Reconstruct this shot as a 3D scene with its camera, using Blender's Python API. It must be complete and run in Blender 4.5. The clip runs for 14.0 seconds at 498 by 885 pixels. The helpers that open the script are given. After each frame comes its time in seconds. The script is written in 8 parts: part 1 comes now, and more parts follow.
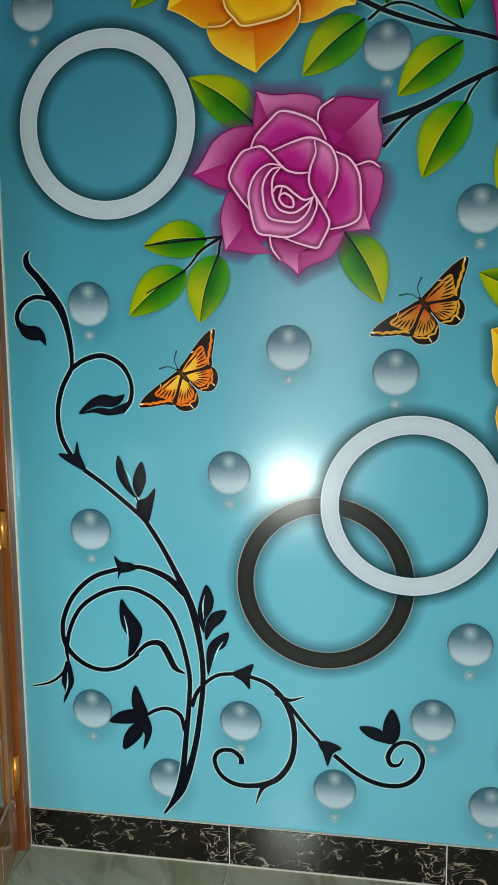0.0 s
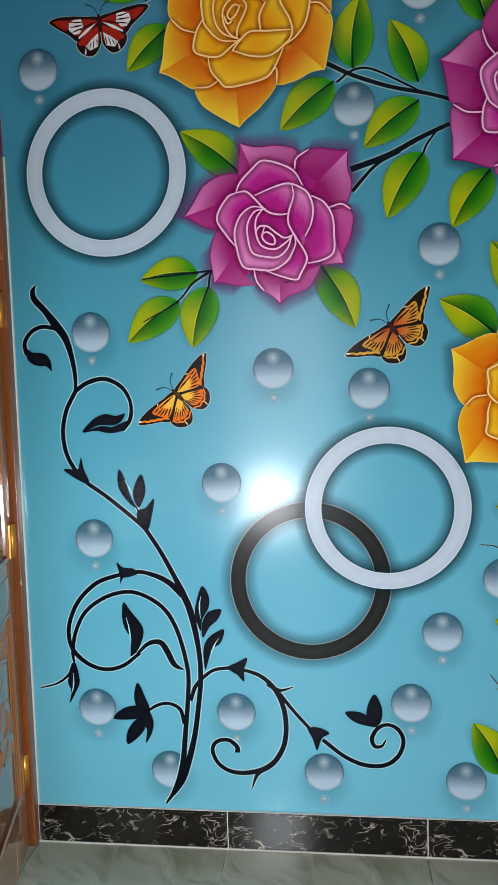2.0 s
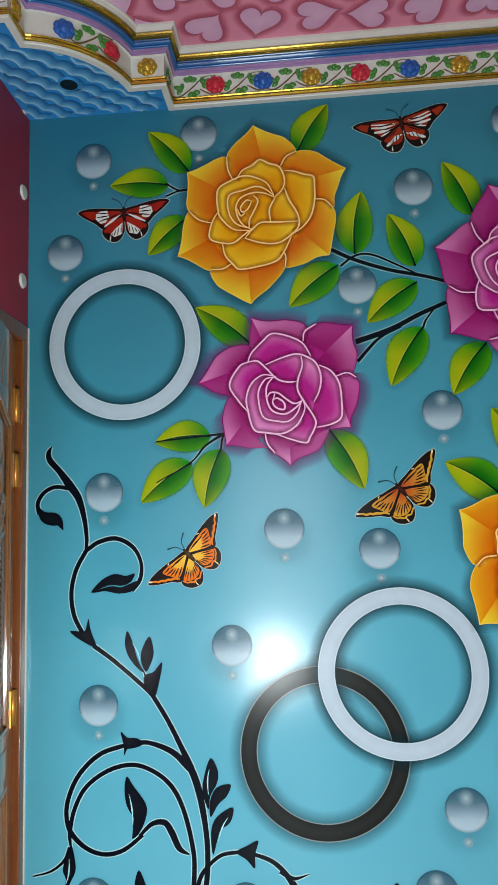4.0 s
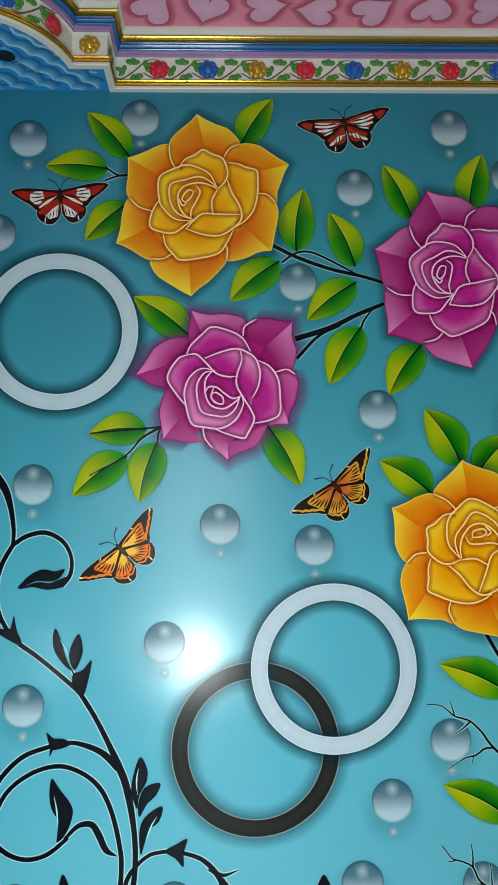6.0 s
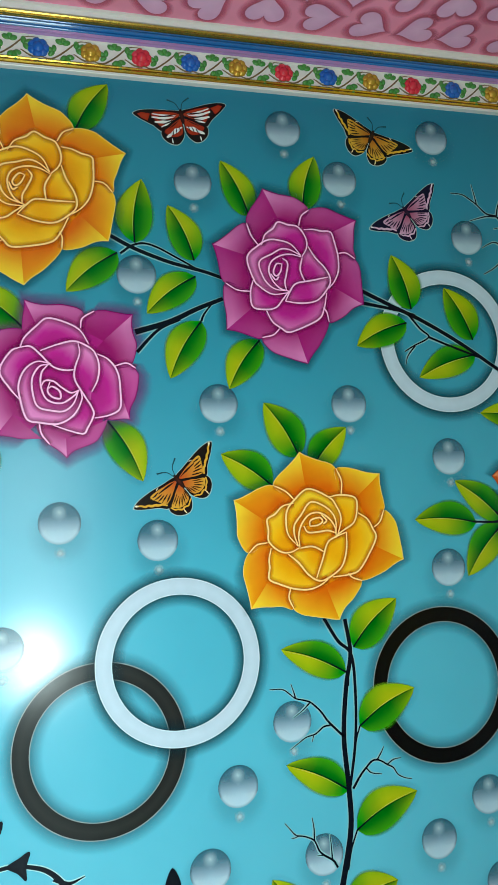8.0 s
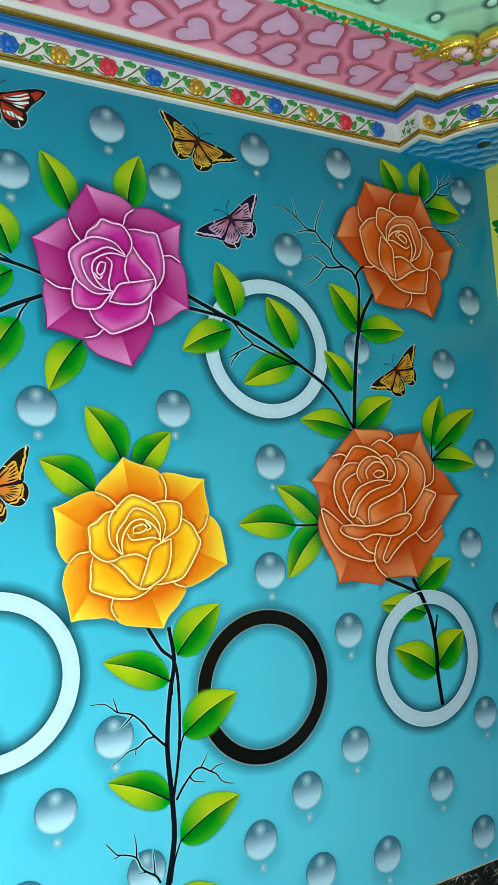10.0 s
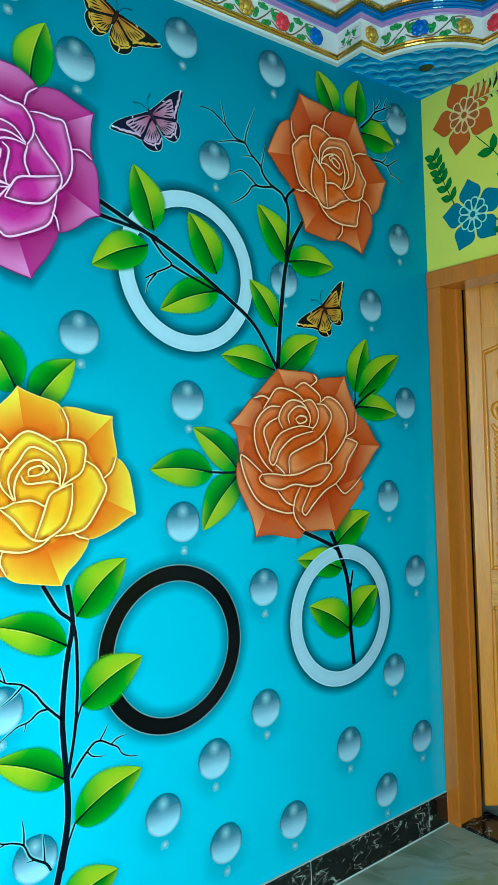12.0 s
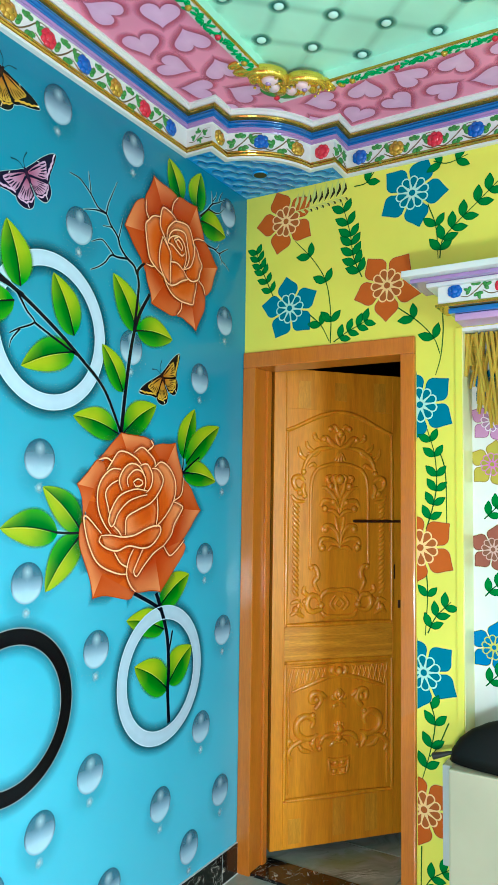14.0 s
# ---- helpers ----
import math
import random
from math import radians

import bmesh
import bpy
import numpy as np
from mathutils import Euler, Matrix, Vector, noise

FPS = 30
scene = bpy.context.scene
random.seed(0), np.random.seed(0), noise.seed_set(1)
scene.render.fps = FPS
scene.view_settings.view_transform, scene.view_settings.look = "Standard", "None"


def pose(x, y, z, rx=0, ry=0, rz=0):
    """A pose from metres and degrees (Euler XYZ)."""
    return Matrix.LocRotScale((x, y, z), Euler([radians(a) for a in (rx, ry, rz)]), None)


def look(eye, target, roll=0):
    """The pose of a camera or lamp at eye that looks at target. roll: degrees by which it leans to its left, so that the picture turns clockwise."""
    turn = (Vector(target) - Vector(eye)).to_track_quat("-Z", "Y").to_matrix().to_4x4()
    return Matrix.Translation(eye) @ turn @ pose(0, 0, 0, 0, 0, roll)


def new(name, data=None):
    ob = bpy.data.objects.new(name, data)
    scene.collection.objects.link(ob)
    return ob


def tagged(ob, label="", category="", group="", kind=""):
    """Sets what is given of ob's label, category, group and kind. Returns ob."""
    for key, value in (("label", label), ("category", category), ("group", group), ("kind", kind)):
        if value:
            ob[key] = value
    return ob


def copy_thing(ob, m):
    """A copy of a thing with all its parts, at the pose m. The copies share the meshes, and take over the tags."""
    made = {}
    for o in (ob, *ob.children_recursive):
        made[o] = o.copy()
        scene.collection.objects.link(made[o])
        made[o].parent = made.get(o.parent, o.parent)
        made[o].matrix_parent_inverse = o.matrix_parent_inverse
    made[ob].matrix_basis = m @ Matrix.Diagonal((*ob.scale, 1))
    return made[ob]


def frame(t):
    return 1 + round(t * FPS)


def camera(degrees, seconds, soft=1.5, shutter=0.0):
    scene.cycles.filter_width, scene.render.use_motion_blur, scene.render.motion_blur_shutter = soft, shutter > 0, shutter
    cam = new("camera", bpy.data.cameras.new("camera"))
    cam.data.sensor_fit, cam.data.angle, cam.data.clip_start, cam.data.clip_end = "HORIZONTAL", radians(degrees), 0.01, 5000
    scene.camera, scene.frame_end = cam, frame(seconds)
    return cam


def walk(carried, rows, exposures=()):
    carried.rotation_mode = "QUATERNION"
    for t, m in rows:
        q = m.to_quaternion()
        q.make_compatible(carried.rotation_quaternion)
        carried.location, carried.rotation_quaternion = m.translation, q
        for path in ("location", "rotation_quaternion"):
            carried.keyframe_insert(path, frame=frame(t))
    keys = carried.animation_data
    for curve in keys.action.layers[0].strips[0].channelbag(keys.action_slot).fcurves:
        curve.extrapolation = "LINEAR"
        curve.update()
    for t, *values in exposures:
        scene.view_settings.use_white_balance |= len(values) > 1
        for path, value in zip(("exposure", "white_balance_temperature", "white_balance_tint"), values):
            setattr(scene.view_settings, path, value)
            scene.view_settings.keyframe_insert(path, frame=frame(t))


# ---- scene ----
cam = camera(37.4, 14.0)
PATH = [
    (0, (0.974, -1.907, 1.457), (0.663, 0.053, 1.208), -0.6),
    (0.5, (0.89, -1.981, 1.444), (0.739, -0.033, 1.019), -1.5),
    (1, (0.883, -2.075, 1.422), (0.651, -0.142, 0.963), -1.4),
    (1.5, (0.898, -2.112, 1.418), (0.698, -0.148, 1.098), -1.2),
    (2, (0.941, -2.126, 1.432), (0.718, -0.146, 1.262), -1.6),
    (2.5, (0.922, -2.15, 1.42), (0.701, -0.162, 1.407), -1.6),
    (2.7, (0.911, -2.154, 1.423), (0.696, -0.166, 1.469), -1.7),
    (4.8, (0.824, -2.157, 1.469), (0.709, -0.176, 1.723), -1.2),
    (5, (0.802, -2.153, 1.469), (0.719, -0.171, 1.722), -1.2),
    (5.5, (0.797, -2.141, 1.463), (0.799, -0.154, 1.687), -1.3),
    (6, (0.793, -2.14, 1.466), (0.86, -0.153, 1.682), -0.9),
    (6.5, (0.788, -2.142, 1.466), (0.947, -0.162, 1.703), -1.1),
    (7, (0.775, -2.132, 1.469), (1.075, -0.164, 1.663), -1.7),
    (7.5, (0.784, -2.128, 1.477), (1.176, -0.174, 1.648), -2.5),
    (8, (0.775, -2.13, 1.478), (1.282, -0.204, 1.654), -3.0),
    (8.5, (0.772, -2.134, 1.476), (1.37, -0.237, 1.691), -3.8),
    (9, (0.775, -2.127, 1.481), (1.482, -0.267, 1.678), -4.1),
    (9.2, (0.771, -2.121, 1.477), (1.526, -0.28, 1.677), -4.0),
    (11.3, (0.815, -1.914, 1.475), (1.975, -0.288, 1.566), -4.0),
    (11.5, (0.837, -1.869, 1.475), (1.995, -0.24, 1.557), -3.8),
    (12, (0.811, -1.798, 1.461), (2.045, -0.224, 1.478), -2.1),
    (12.5, (0.687, -1.694, 1.46), (2.131, -0.311, 1.419), -1.6),
    (13, (0.528, -1.607, 1.486), (2.168, -0.464, 1.52), -0.8),
    (13.5, (0.479, -1.58, 1.488), (2.144, -0.476, 1.586), 1.1),
    (14, (0.487, -1.604, 1.505), (2.2, -0.582, 1.655), 0.8),
]
# The clip's camera opens up and turns bluer as it swings to the brighter end of the room.
EXPOSURES = [
    (0.0, -0.04, 6350, -4), (0.6, -0.02, 6300, -9), (1.0, 0.0, 5950, 8), (2.7, 0.05, 5980, 6), (4.8, 0.08, 5900, -2), (6.5, 0.10, 5820, -9), (8.0, 0.38, 5560, -14), (9.2, 0.72, 5450, -19),
    (11.3, 1.0, 4500, -28), (12.3, 1.0, 4100, -40), (13.2, 1.3, 4630, -18), (14.0, 1.42, 4950, -18),
]
walk(cam, [(t, look(eye, target, roll)) for t, eye, target, roll in PATH], EXPOSURES)


# ---- light ----
# A closed room: a faint neutral surround reaches nothing but the open doorway.
world = bpy.data.worlds.new("world")
scene.world = world
world.use_nodes = True
sky = world.node_tree.nodes.new("ShaderNodeTexSky")
sky.sky_type = "NISHITA"
sky.sun_disc = False
sky.sun_elevation, sky.sun_rotation = radians(40), radians(200)
world.node_tree.links.new(sky.outputs["Color"], world.node_tree.nodes["Background"].inputs["Color"])
world.node_tree.nodes["Background"].inputs["Strength"].default_value = 0.08


def area_lamp(name, eye, target, power, size, size_y, colour):
    data = bpy.data.lights.new(name, "AREA")
    data.energy, data.color, data.shape, data.size, data.size_y = power, colour, "RECTANGLE", size, size_y
    ob = new(name, data)
    ob.matrix_world = look(eye, target)
    return ob


def bulb_lamp(name, eye, power, radius, colour):
    data = bpy.data.lights.new(name, "POINT")
    data.energy, data.color, data.shadow_soft_size = power, colour, radius
    ob = new(name, data)
    ob.location = eye
    return ob


# The small lamp whose glint shows in the gloss of the painted wall: the room's main light, set low.
bulb_lamp("lamp_low", (0.64, -1.42, 0.84), 55.0, 0.125, (1.0, 0.98, 0.95))
# Broad cool fill lamp added behind the camera; no source is seen there.
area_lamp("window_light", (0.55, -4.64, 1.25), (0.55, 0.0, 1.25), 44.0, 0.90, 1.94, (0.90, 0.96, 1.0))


# ---- tools ----
def part(name, bm, material, parent=None, label=""):
    """Links a bmesh as one mesh object, under its thing or part."""
    mesh = bpy.data.meshes.new(name)
    bm.to_mesh(mesh)
    bm.free()
    for m in (material if isinstance(material, (list, tuple)) else [material]):
        mesh.materials.append(m)
    ob = new(name, mesh)
    if parent is not None:
        ob.parent = parent
    if label:
        ob["label"] = label
    return ob


def empty(name, at=(0, 0, 0)):
    ob = new(name)
    ob.empty_display_size = 0.05
    ob.location = at
    return ob


def add_box(bm, x0, x1, y0, y1, z0, z1):
    vs = [bm.verts.new((x, y, z)) for z in (z0, z1) for y in (y0, y1) for x in (x0, x1)]
    for q in ((0, 2, 3, 1), (4, 5, 7, 6), (0, 1, 5, 4), (1, 3, 7, 5), (3, 2, 6, 7), (2, 0, 4, 6)):
        bm.faces.new([vs[i] for i in q])
    return vs


def box(x0, x1, y0, y1, z0, z1, bevel=0.0):
    bm = bmesh.new()
    add_box(bm, x0, x1, y0, y1, z0, z1)
    if bevel:
        bmesh.ops.bevel(bm, geom=bm.edges[:], offset=bevel, segments=2, affect="EDGES", profile=0.6)
    return bm


def smooth(ob):
    for p in ob.data.polygons:
        p.use_smooth = True
    return ob


def spline(pts, n=8, closed=False):
    """A smooth line through a few points: Catmull-Rom, n steps a span."""
    P = [Vector(p) for p in pts]
    k = len(P)
    if k < 3 and not closed:
        return [P[0].lerp(P[-1], i / n) for i in range(n + 1)]
    out = []
    for i in range(k if closed else k - 1):
        if closed:
            a, b, c, d = P[i - 1], P[i], P[(i + 1) % k], P[(i + 2) % k]
        else:
            b, c = P[i], P[i + 1]
            a = P[i - 1] if i else b * 2 - c
            d = P[i + 2] if i + 2 < k else c * 2 - b
        for j in range(n):
            t = j / n
            out.append(0.5 * (2 * b + (c - a) * t + (2 * a - 5 * b + 4 * c - d) * t * t + (3 * b - a - 3 * c + d) * t ** 3))
    if not closed:
        out.append(P[-1])
    return out


# ---- materials ----
def material(name, colour, rough=0.5, metal=0.0, spec=0.5):
    m = bpy.data.materials.new(name)
    m.use_nodes = True
    b = m.node_tree.nodes["Principled BSDF"]
    b.inputs["Base Color"].default_value = (*colour, 1)
    b.inputs["Roughness"].default_value = rough
    b.inputs["Metallic"].default_value = metal
    b.inputs["Specular IOR Level"].default_value = spec
    return m


def nodes_of(m):
    return m.node_tree.nodes, m.node_tree.links, m.node_tree.nodes["Principled BSDF"]


def texture(m, kind, scale, detail=4.0, stretch=(1, 1, 1), distortion=0.0):
    n, l, _ = nodes_of(m)
    tc, mp = n.new("ShaderNodeTexCoord"), n.new("ShaderNodeMapping")
    mp.inputs["Scale"].default_value = stretch
    l.new(tc.outputs["Object"], mp.inputs["Vector"])
    t = n.new("ShaderNodeTex" + kind)
    t.inputs["Scale"].default_value = scale
    if kind == "Noise":
        t.inputs["Detail"].default_value = detail
        t.inputs["Distortion"].default_value = distortion
    if kind == "Wave":
        t.inputs["Distortion"].default_value = distortion
        t.inputs["Detail"].default_value = detail
    l.new(mp.outputs["Vector"], t.inputs["Vector"])
    return t


def ramp(m, source, stops):
    n, l, _ = nodes_of(m)
    r = n.new("ShaderNodeValToRGB")
    els = r.color_ramp.elements
    while len(els) < len(stops):
        els.new(0.5)
    for e, (p, c) in zip(els, stops):
        e.position, e.color = p, (*c, 1)
    l.new(source, r.inputs["Fac"])
    return r


def mix(m, fac, a, b, mode="MIX"):
    n, l, _ = nodes_of(m)
    x = n.new("ShaderNodeMix")
    x.data_type, x.blend_type = "RGBA", mode
    for sock, v in (("Factor", fac), ("A", a), ("B", b)):
        i = [s for s in x.inputs if s.name == sock and (s.type == "RGBA" or sock == "Factor" and s.type == "VALUE")][0]
        if isinstance(v, (int, float)):
            i.default_value = v
        elif isinstance(v, tuple):
            i.default_value = (*v, 1)
        else:
            l.new(v, i)
    return [o for o in x.outputs if o.type == "RGBA"][0]


def bump(m, source, strength=0.2, distance=0.002):
    n, l, b = nodes_of(m)
    k = n.new("ShaderNodeBump")
    k.inputs["Strength"].default_value, k.inputs["Distance"].default_value = strength, distance
    l.new(source, k.inputs["Height"])
    l.new(k.outputs["Normal"], b.inputs["Normal"])


def rough_from(m, source, lo, hi):
    n, l, b = nodes_of(m)
    r = n.new("ShaderNodeMapRange")
    r.inputs["To Min"].default_value, r.inputs["To Max"].default_value = lo, hi
    l.new(source, r.inputs["Value"])
    l.new(r.outputs["Result"], b.inputs["Roughness"])


def plain_paint(name, colour, rough=0.35, wobble=0.08, coat=0.0):
    """Enamel paint with a faint cloudiness and brush relief."""
    m = material(name, colour, rough)
    n, l, b = nodes_of(m)
    big, fine = texture(m, "Noise", 3.0), texture(m, "Noise", 90.0)
    dark = tuple(c * (1 - wobble) for c in colour)
    light = tuple(min(1, c * (1 + wobble)) for c in colour)
    r = ramp(m, big.outputs["Fac"], [(0.3, dark), (0.7, light)])
    l.new(r.outputs["Color"], b.inputs["Base Color"])
    rough_from(m, fine.outputs["Fac"], rough * 0.85, rough * 1.15)
    bump(m, fine.outputs["Fac"], 0.08, 0.001)
    b.inputs["Coat Weight"].default_value = coat
    return m


def wood(name, dark, light, axis="z", rough=0.3, coat=0.4, scale=5.0, polish=0.05, grain=0.7):
    m = material(name, dark, rough)
    n, l, b = nodes_of(m)
    stretch = {"z": (9, 9, 0.7), "x": (0.7, 9, 9), "y": (9, 0.7, 9)}[axis]
    g = texture(m, "Noise", scale, 6.0, stretch, 0.6)
    f = texture(m, "Noise", scale * 9, 3.0, stretch)
    r = ramp(m, g.outputs["Fac"], [(0.25, dark), (0.5, tuple((a + c) / 2 for a, c in zip(dark, light))), (0.75, light)])
    r2 = ramp(m, f.outputs["Fac"], [(0.35, (0.72, 0.68, 0.62)), (0.6, (1, 1, 1))])
    l.new(mix(m, grain, r.outputs["Color"], r2.outputs["Color"], "MULTIPLY"), b.inputs["Base Color"])
    bump(m, f.outputs["Fac"], 0.1, 0.001)
    b.inputs["Coat Weight"].default_value = coat
    b.inputs["Coat Roughness"].default_value = polish
    b.inputs["Coat IOR"].default_value = 1.6
    return m


def mural_ground():
    """Turquoise gloss enamel, its colour deeper towards the ceiling."""
    m = material("turquoise_enamel", (0.10, 0.40, 0.45), 0.27, 0.0, 0.37)
    n, l, b = nodes_of(m)
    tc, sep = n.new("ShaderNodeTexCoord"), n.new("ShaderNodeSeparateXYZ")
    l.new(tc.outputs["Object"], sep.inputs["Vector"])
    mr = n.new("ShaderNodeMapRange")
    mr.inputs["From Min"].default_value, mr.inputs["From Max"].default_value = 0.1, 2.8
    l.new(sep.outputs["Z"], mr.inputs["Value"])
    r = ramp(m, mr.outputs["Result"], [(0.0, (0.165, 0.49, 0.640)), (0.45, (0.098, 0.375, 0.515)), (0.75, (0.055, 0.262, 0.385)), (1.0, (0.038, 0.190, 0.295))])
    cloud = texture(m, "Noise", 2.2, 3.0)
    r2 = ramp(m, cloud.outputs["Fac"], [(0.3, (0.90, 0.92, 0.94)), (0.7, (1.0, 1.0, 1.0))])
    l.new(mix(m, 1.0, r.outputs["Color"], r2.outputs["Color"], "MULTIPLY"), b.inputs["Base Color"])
    fine = texture(m, "Noise", 55.0, 3.0)
    bump(m, fine.outputs["Fac"], 0.05, 0.001)
    wiped = texture(m, "Noise", 7.0, 5.0, (1.0, 1.0, 0.35))
    rough_from(m, wiped.outputs["Fac"], 0.17, 0.25)
    return m


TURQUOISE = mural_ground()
YELLOW_WALL = plain_paint("lemon_yellow_enamel", (0.78, 0.72, 0.085), 0.33, 0.05)
MAROON = plain_paint("maroon_enamel", (0.34, 0.008, 0.030), 0.45, 0.15)
WHITE_PAINT = plain_paint("white_enamel", (0.74, 0.74, 0.72), 0.35, 0.04)
CREAM = plain_paint("cream_distemper", (0.55, 0.55, 0.50), 0.6, 0.05)
PINK = plain_paint("rose_pink_paint", (0.79, 0.29, 0.45), 0.4, 0.12)
MINT = plain_paint("mint_green_paint", (0.50, 0.80, 0.62), 0.4, 0.12)
DOOR_WOOD = wood("honey_polished_wood", (0.56, 0.185, 0.001), (0.80, 0.315, 0.004), "z", 0.34, 0.28, 3.0, 0.06, 0.45)
RAIL_WOOD = wood("honey_rail_wood", (0.50, 0.170, 0.002), (0.84, 0.390, 0.020), "x", 0.34, 0.28, 6.0, 0.06)
LEFT_WOOD = wood("dark_polished_wood", (0.27, 0.092, 0.022), (0.40, 0.155, 0.040), "z", 0.3, 1.0, 5.0, 0.08)
LEFT_FRAME = wood("dark_red_frame_wood", (0.20, 0.058, 0.018), (0.31, 0.100, 0.032), "z", 0.3, 0.7, 5.0, 0.10)
FRAME_WOOD = wood("red_brown_polished_wood", (0.48, 0.138, 0.007), (0.58, 0.180, 0.010), "z", 0.3, 0.4, 4.0, 0.05, 0.4)
# near-black base colour stands in for the shade of the rooms beyond
DARK = plain_paint("shade_dark_plaster", (0.05, 0.05, 0.05), 0.8)


# ---- structure ----
W, D, TOP, SOFFIT, PANEL = 3.13, 4.6, 3.25, 2.79, 2.965   # room width, depth, slab, cornice foot, hearts panel
DOOR_S, DOOR_TOP = 0.745, 2.115                           # outer frame of the door in the yellow wall
OPEN_S0, OPEN_S1, OPEN_Z0, OPEN_Z1 = 0.905, 2.30, 0.35, 2.13   # showcase recess in the yellow wall


def marble(name, stops, scale, vein, vein_scale, rough):
    m = material(name, stops[0][1], rough)
    n, l, b = nodes_of(m)
    cloud = texture(m, "Noise", scale, 8.0, (1, 1, 1), 1.6)
    base = ramp(m, cloud.outputs["Fac"], stops)
    warp = texture(m, "Noise", vein_scale, 5.0, (1, 1, 1.5), 0.9)
    line = n.new("ShaderNodeMath")
    line.operation = "SUBTRACT"
    line.inputs[1].default_value = 0.5
    l.new(warp.outputs["Fac"], line.inputs[0])
    ab = n.new("ShaderNodeMath")
    ab.operation = "ABSOLUTE"
    l.new(line.outputs[0], ab.inputs[0])
    v = ramp(m, ab.outputs[0], [(0.0, (1, 1, 1)), (vein[1], (0.35, 0.35, 0.35)), (vein[1] * 2.2, (0, 0, 0))])
    gate = texture(m, "Noise", vein_scale * 0.8, 2.0)
    g = ramp(m, gate.outputs["Fac"], [(0.43, (0, 0, 0)), (0.56, (1, 1, 1))])
    f = mix(m, 1.0, v.outputs["Color"], g.outputs["Color"], "MULTIPLY")
    l.new(mix(m, f, base.outputs["Color"], vein[0]), b.inputs["Base Color"])
    return m


def floor_stone():
    """One printed marble tile: flowing diagonal streaks with a mossy patch, the same on each tile."""
    m = material("grey_green_marble", (0.3, 0.32, 0.27), 0.15)
    n, l, b = nodes_of(m)

    def cloud(scale, detail, twist, vec):
        t = n.new("ShaderNodeTexNoise")
        t.inputs["Scale"].default_value, t.inputs["Detail"].default_value, t.inputs["Distortion"].default_value = scale, detail, twist
        l.new(vec, t.inputs["Vector"])
        return t

    def mapped(vec, spin=0.0, scale=(1, 1, 1), shift=(0, 0, 0)):
        mp = n.new("ShaderNodeMapping")
        l.new(vec, mp.inputs["Vector"])
        mp.inputs["Rotation"].default_value, mp.inputs["Scale"].default_value, mp.inputs["Location"].default_value = (0, 0, radians(spin)), scale, shift
        return mp.outputs["Vector"]

    def sums(kind, one, two, three=None):
        x = n.new("ShaderNodeMath")
        x.operation = kind
        for k, v in enumerate((one, two, three)):
            if isinstance(v, (int, float)):
                x.inputs[k].default_value = v
            elif v is not None:
                l.new(v, x.inputs[k])
        return x.outputs[0]

    def ridge(field, width):
        away = sums("ABSOLUTE", sums("SUBTRACT", field, 0.5), 0.0)
        return ramp(m, away, [(0.0, (1, 1, 1)), (width * 0.4, (0.5, 0.5, 0.5)), (width, (0, 0, 0))]).outputs["Color"]

    def spot(x, y, long, short, wobble):
        """An uneven oval lying along the streaks, 1 at its heart."""
        c, q = math.cos(radians(38)), math.sin(radians(38))
        at = (c * x - q * y, q * x + c * y)
        v = mapped(turn, 0.0, (1 / long, 1 / short, 0), (-at[0] / long, -at[1] / short, 0))
        far = n.new("ShaderNodeVectorMath")
        far.operation = "LENGTH"
        l.new(v, far.inputs[0])
        return sums("MULTIPLY_ADD", wobble, 1.1, far.outputs["Value"])
    tc = n.new("ShaderNodeTexCoord")
    swirl = n.new("ShaderNodeVectorMath")
    swirl.operation = "MULTIPLY_ADD"
    l.new(cloud(2.3, 2.0, 0.0, tc.outputs["Object"]).outputs["Color"], swirl.inputs[0])
    swirl.inputs[1].default_value = (0.42, 0.42, 0.0)
    l.new(tc.outputs["Object"], swirl.inputs[2])
    turn = mapped(tc.outputs["Object"], 38)
    flow = mapped(mapped(swirl.outputs["Vector"], 38), 0.0, (1.2, 4.4, 1))
    base = ramp(m, cloud(1.3, 7.0, 0.6, flow).outputs["Fac"], [(0.32, (0.23, 0.245, 0.185)), (0.44, (0.30, 0.315, 0.255)), (0.57, (0.35, 0.365, 0.305)), (0.70, (0.25, 0.280, 0.20))])
    streak = ramp(m, cloud(4.2, 8.0, 0.5, flow).outputs["Fac"], [(0.33, (0.74, 0.73, 0.68)), (0.46, (1, 1, 1)), (0.58, (1, 1, 1)), (0.70, (1.12, 1.12, 1.10))])
    col = mix(m, 1.0, base.outputs["Color"], streak.outputs["Color"], "MULTIPLY")
    # mossy patches
    wob = cloud(8.0, 5.0, 0.8, tc.outputs["Object"]).outputs["Fac"]
    moss = ramp(m, spot(0.46, -0.37, 0.46, 0.17, wob), [(0.55, (0.85, 0.85, 0.85)), (1.0, (0.45, 0.45, 0.45)), (1.0, (0, 0, 0))])
    moss.color_ramp.elements[1].position, moss.color_ramp.elements[2].position = 1.05 / 1.2, 1.0
    col = mix(m, moss.outputs["Color"], col, (0.20, 0.225, 0.075))
    far_moss = ramp(m, spot(0.50, -0.10, 0.30, 0.15, wob), [(0.5, (0.6, 0.6, 0.6)), (1.0, (0, 0, 0))])
    col = mix(m, far_moss.outputs["Color"], col, (0.17, 0.20, 0.115))
    # fine veins: dark ones here and there, a bundle of dark and pale ones along the moss
    gate = ramp(m, cloud(3.0, 2.0, 0.0, turn).outputs["Fac"], [(0.44, (0, 0, 0)), (0.60, (0.36, 0.36, 0.36))])
    veins = mix(m, 1.0, ridge(cloud(2.4, 7.0, 0.9, flow).outputs["Fac"], 0.026), gate.outputs["Color"], "MULTIPLY")
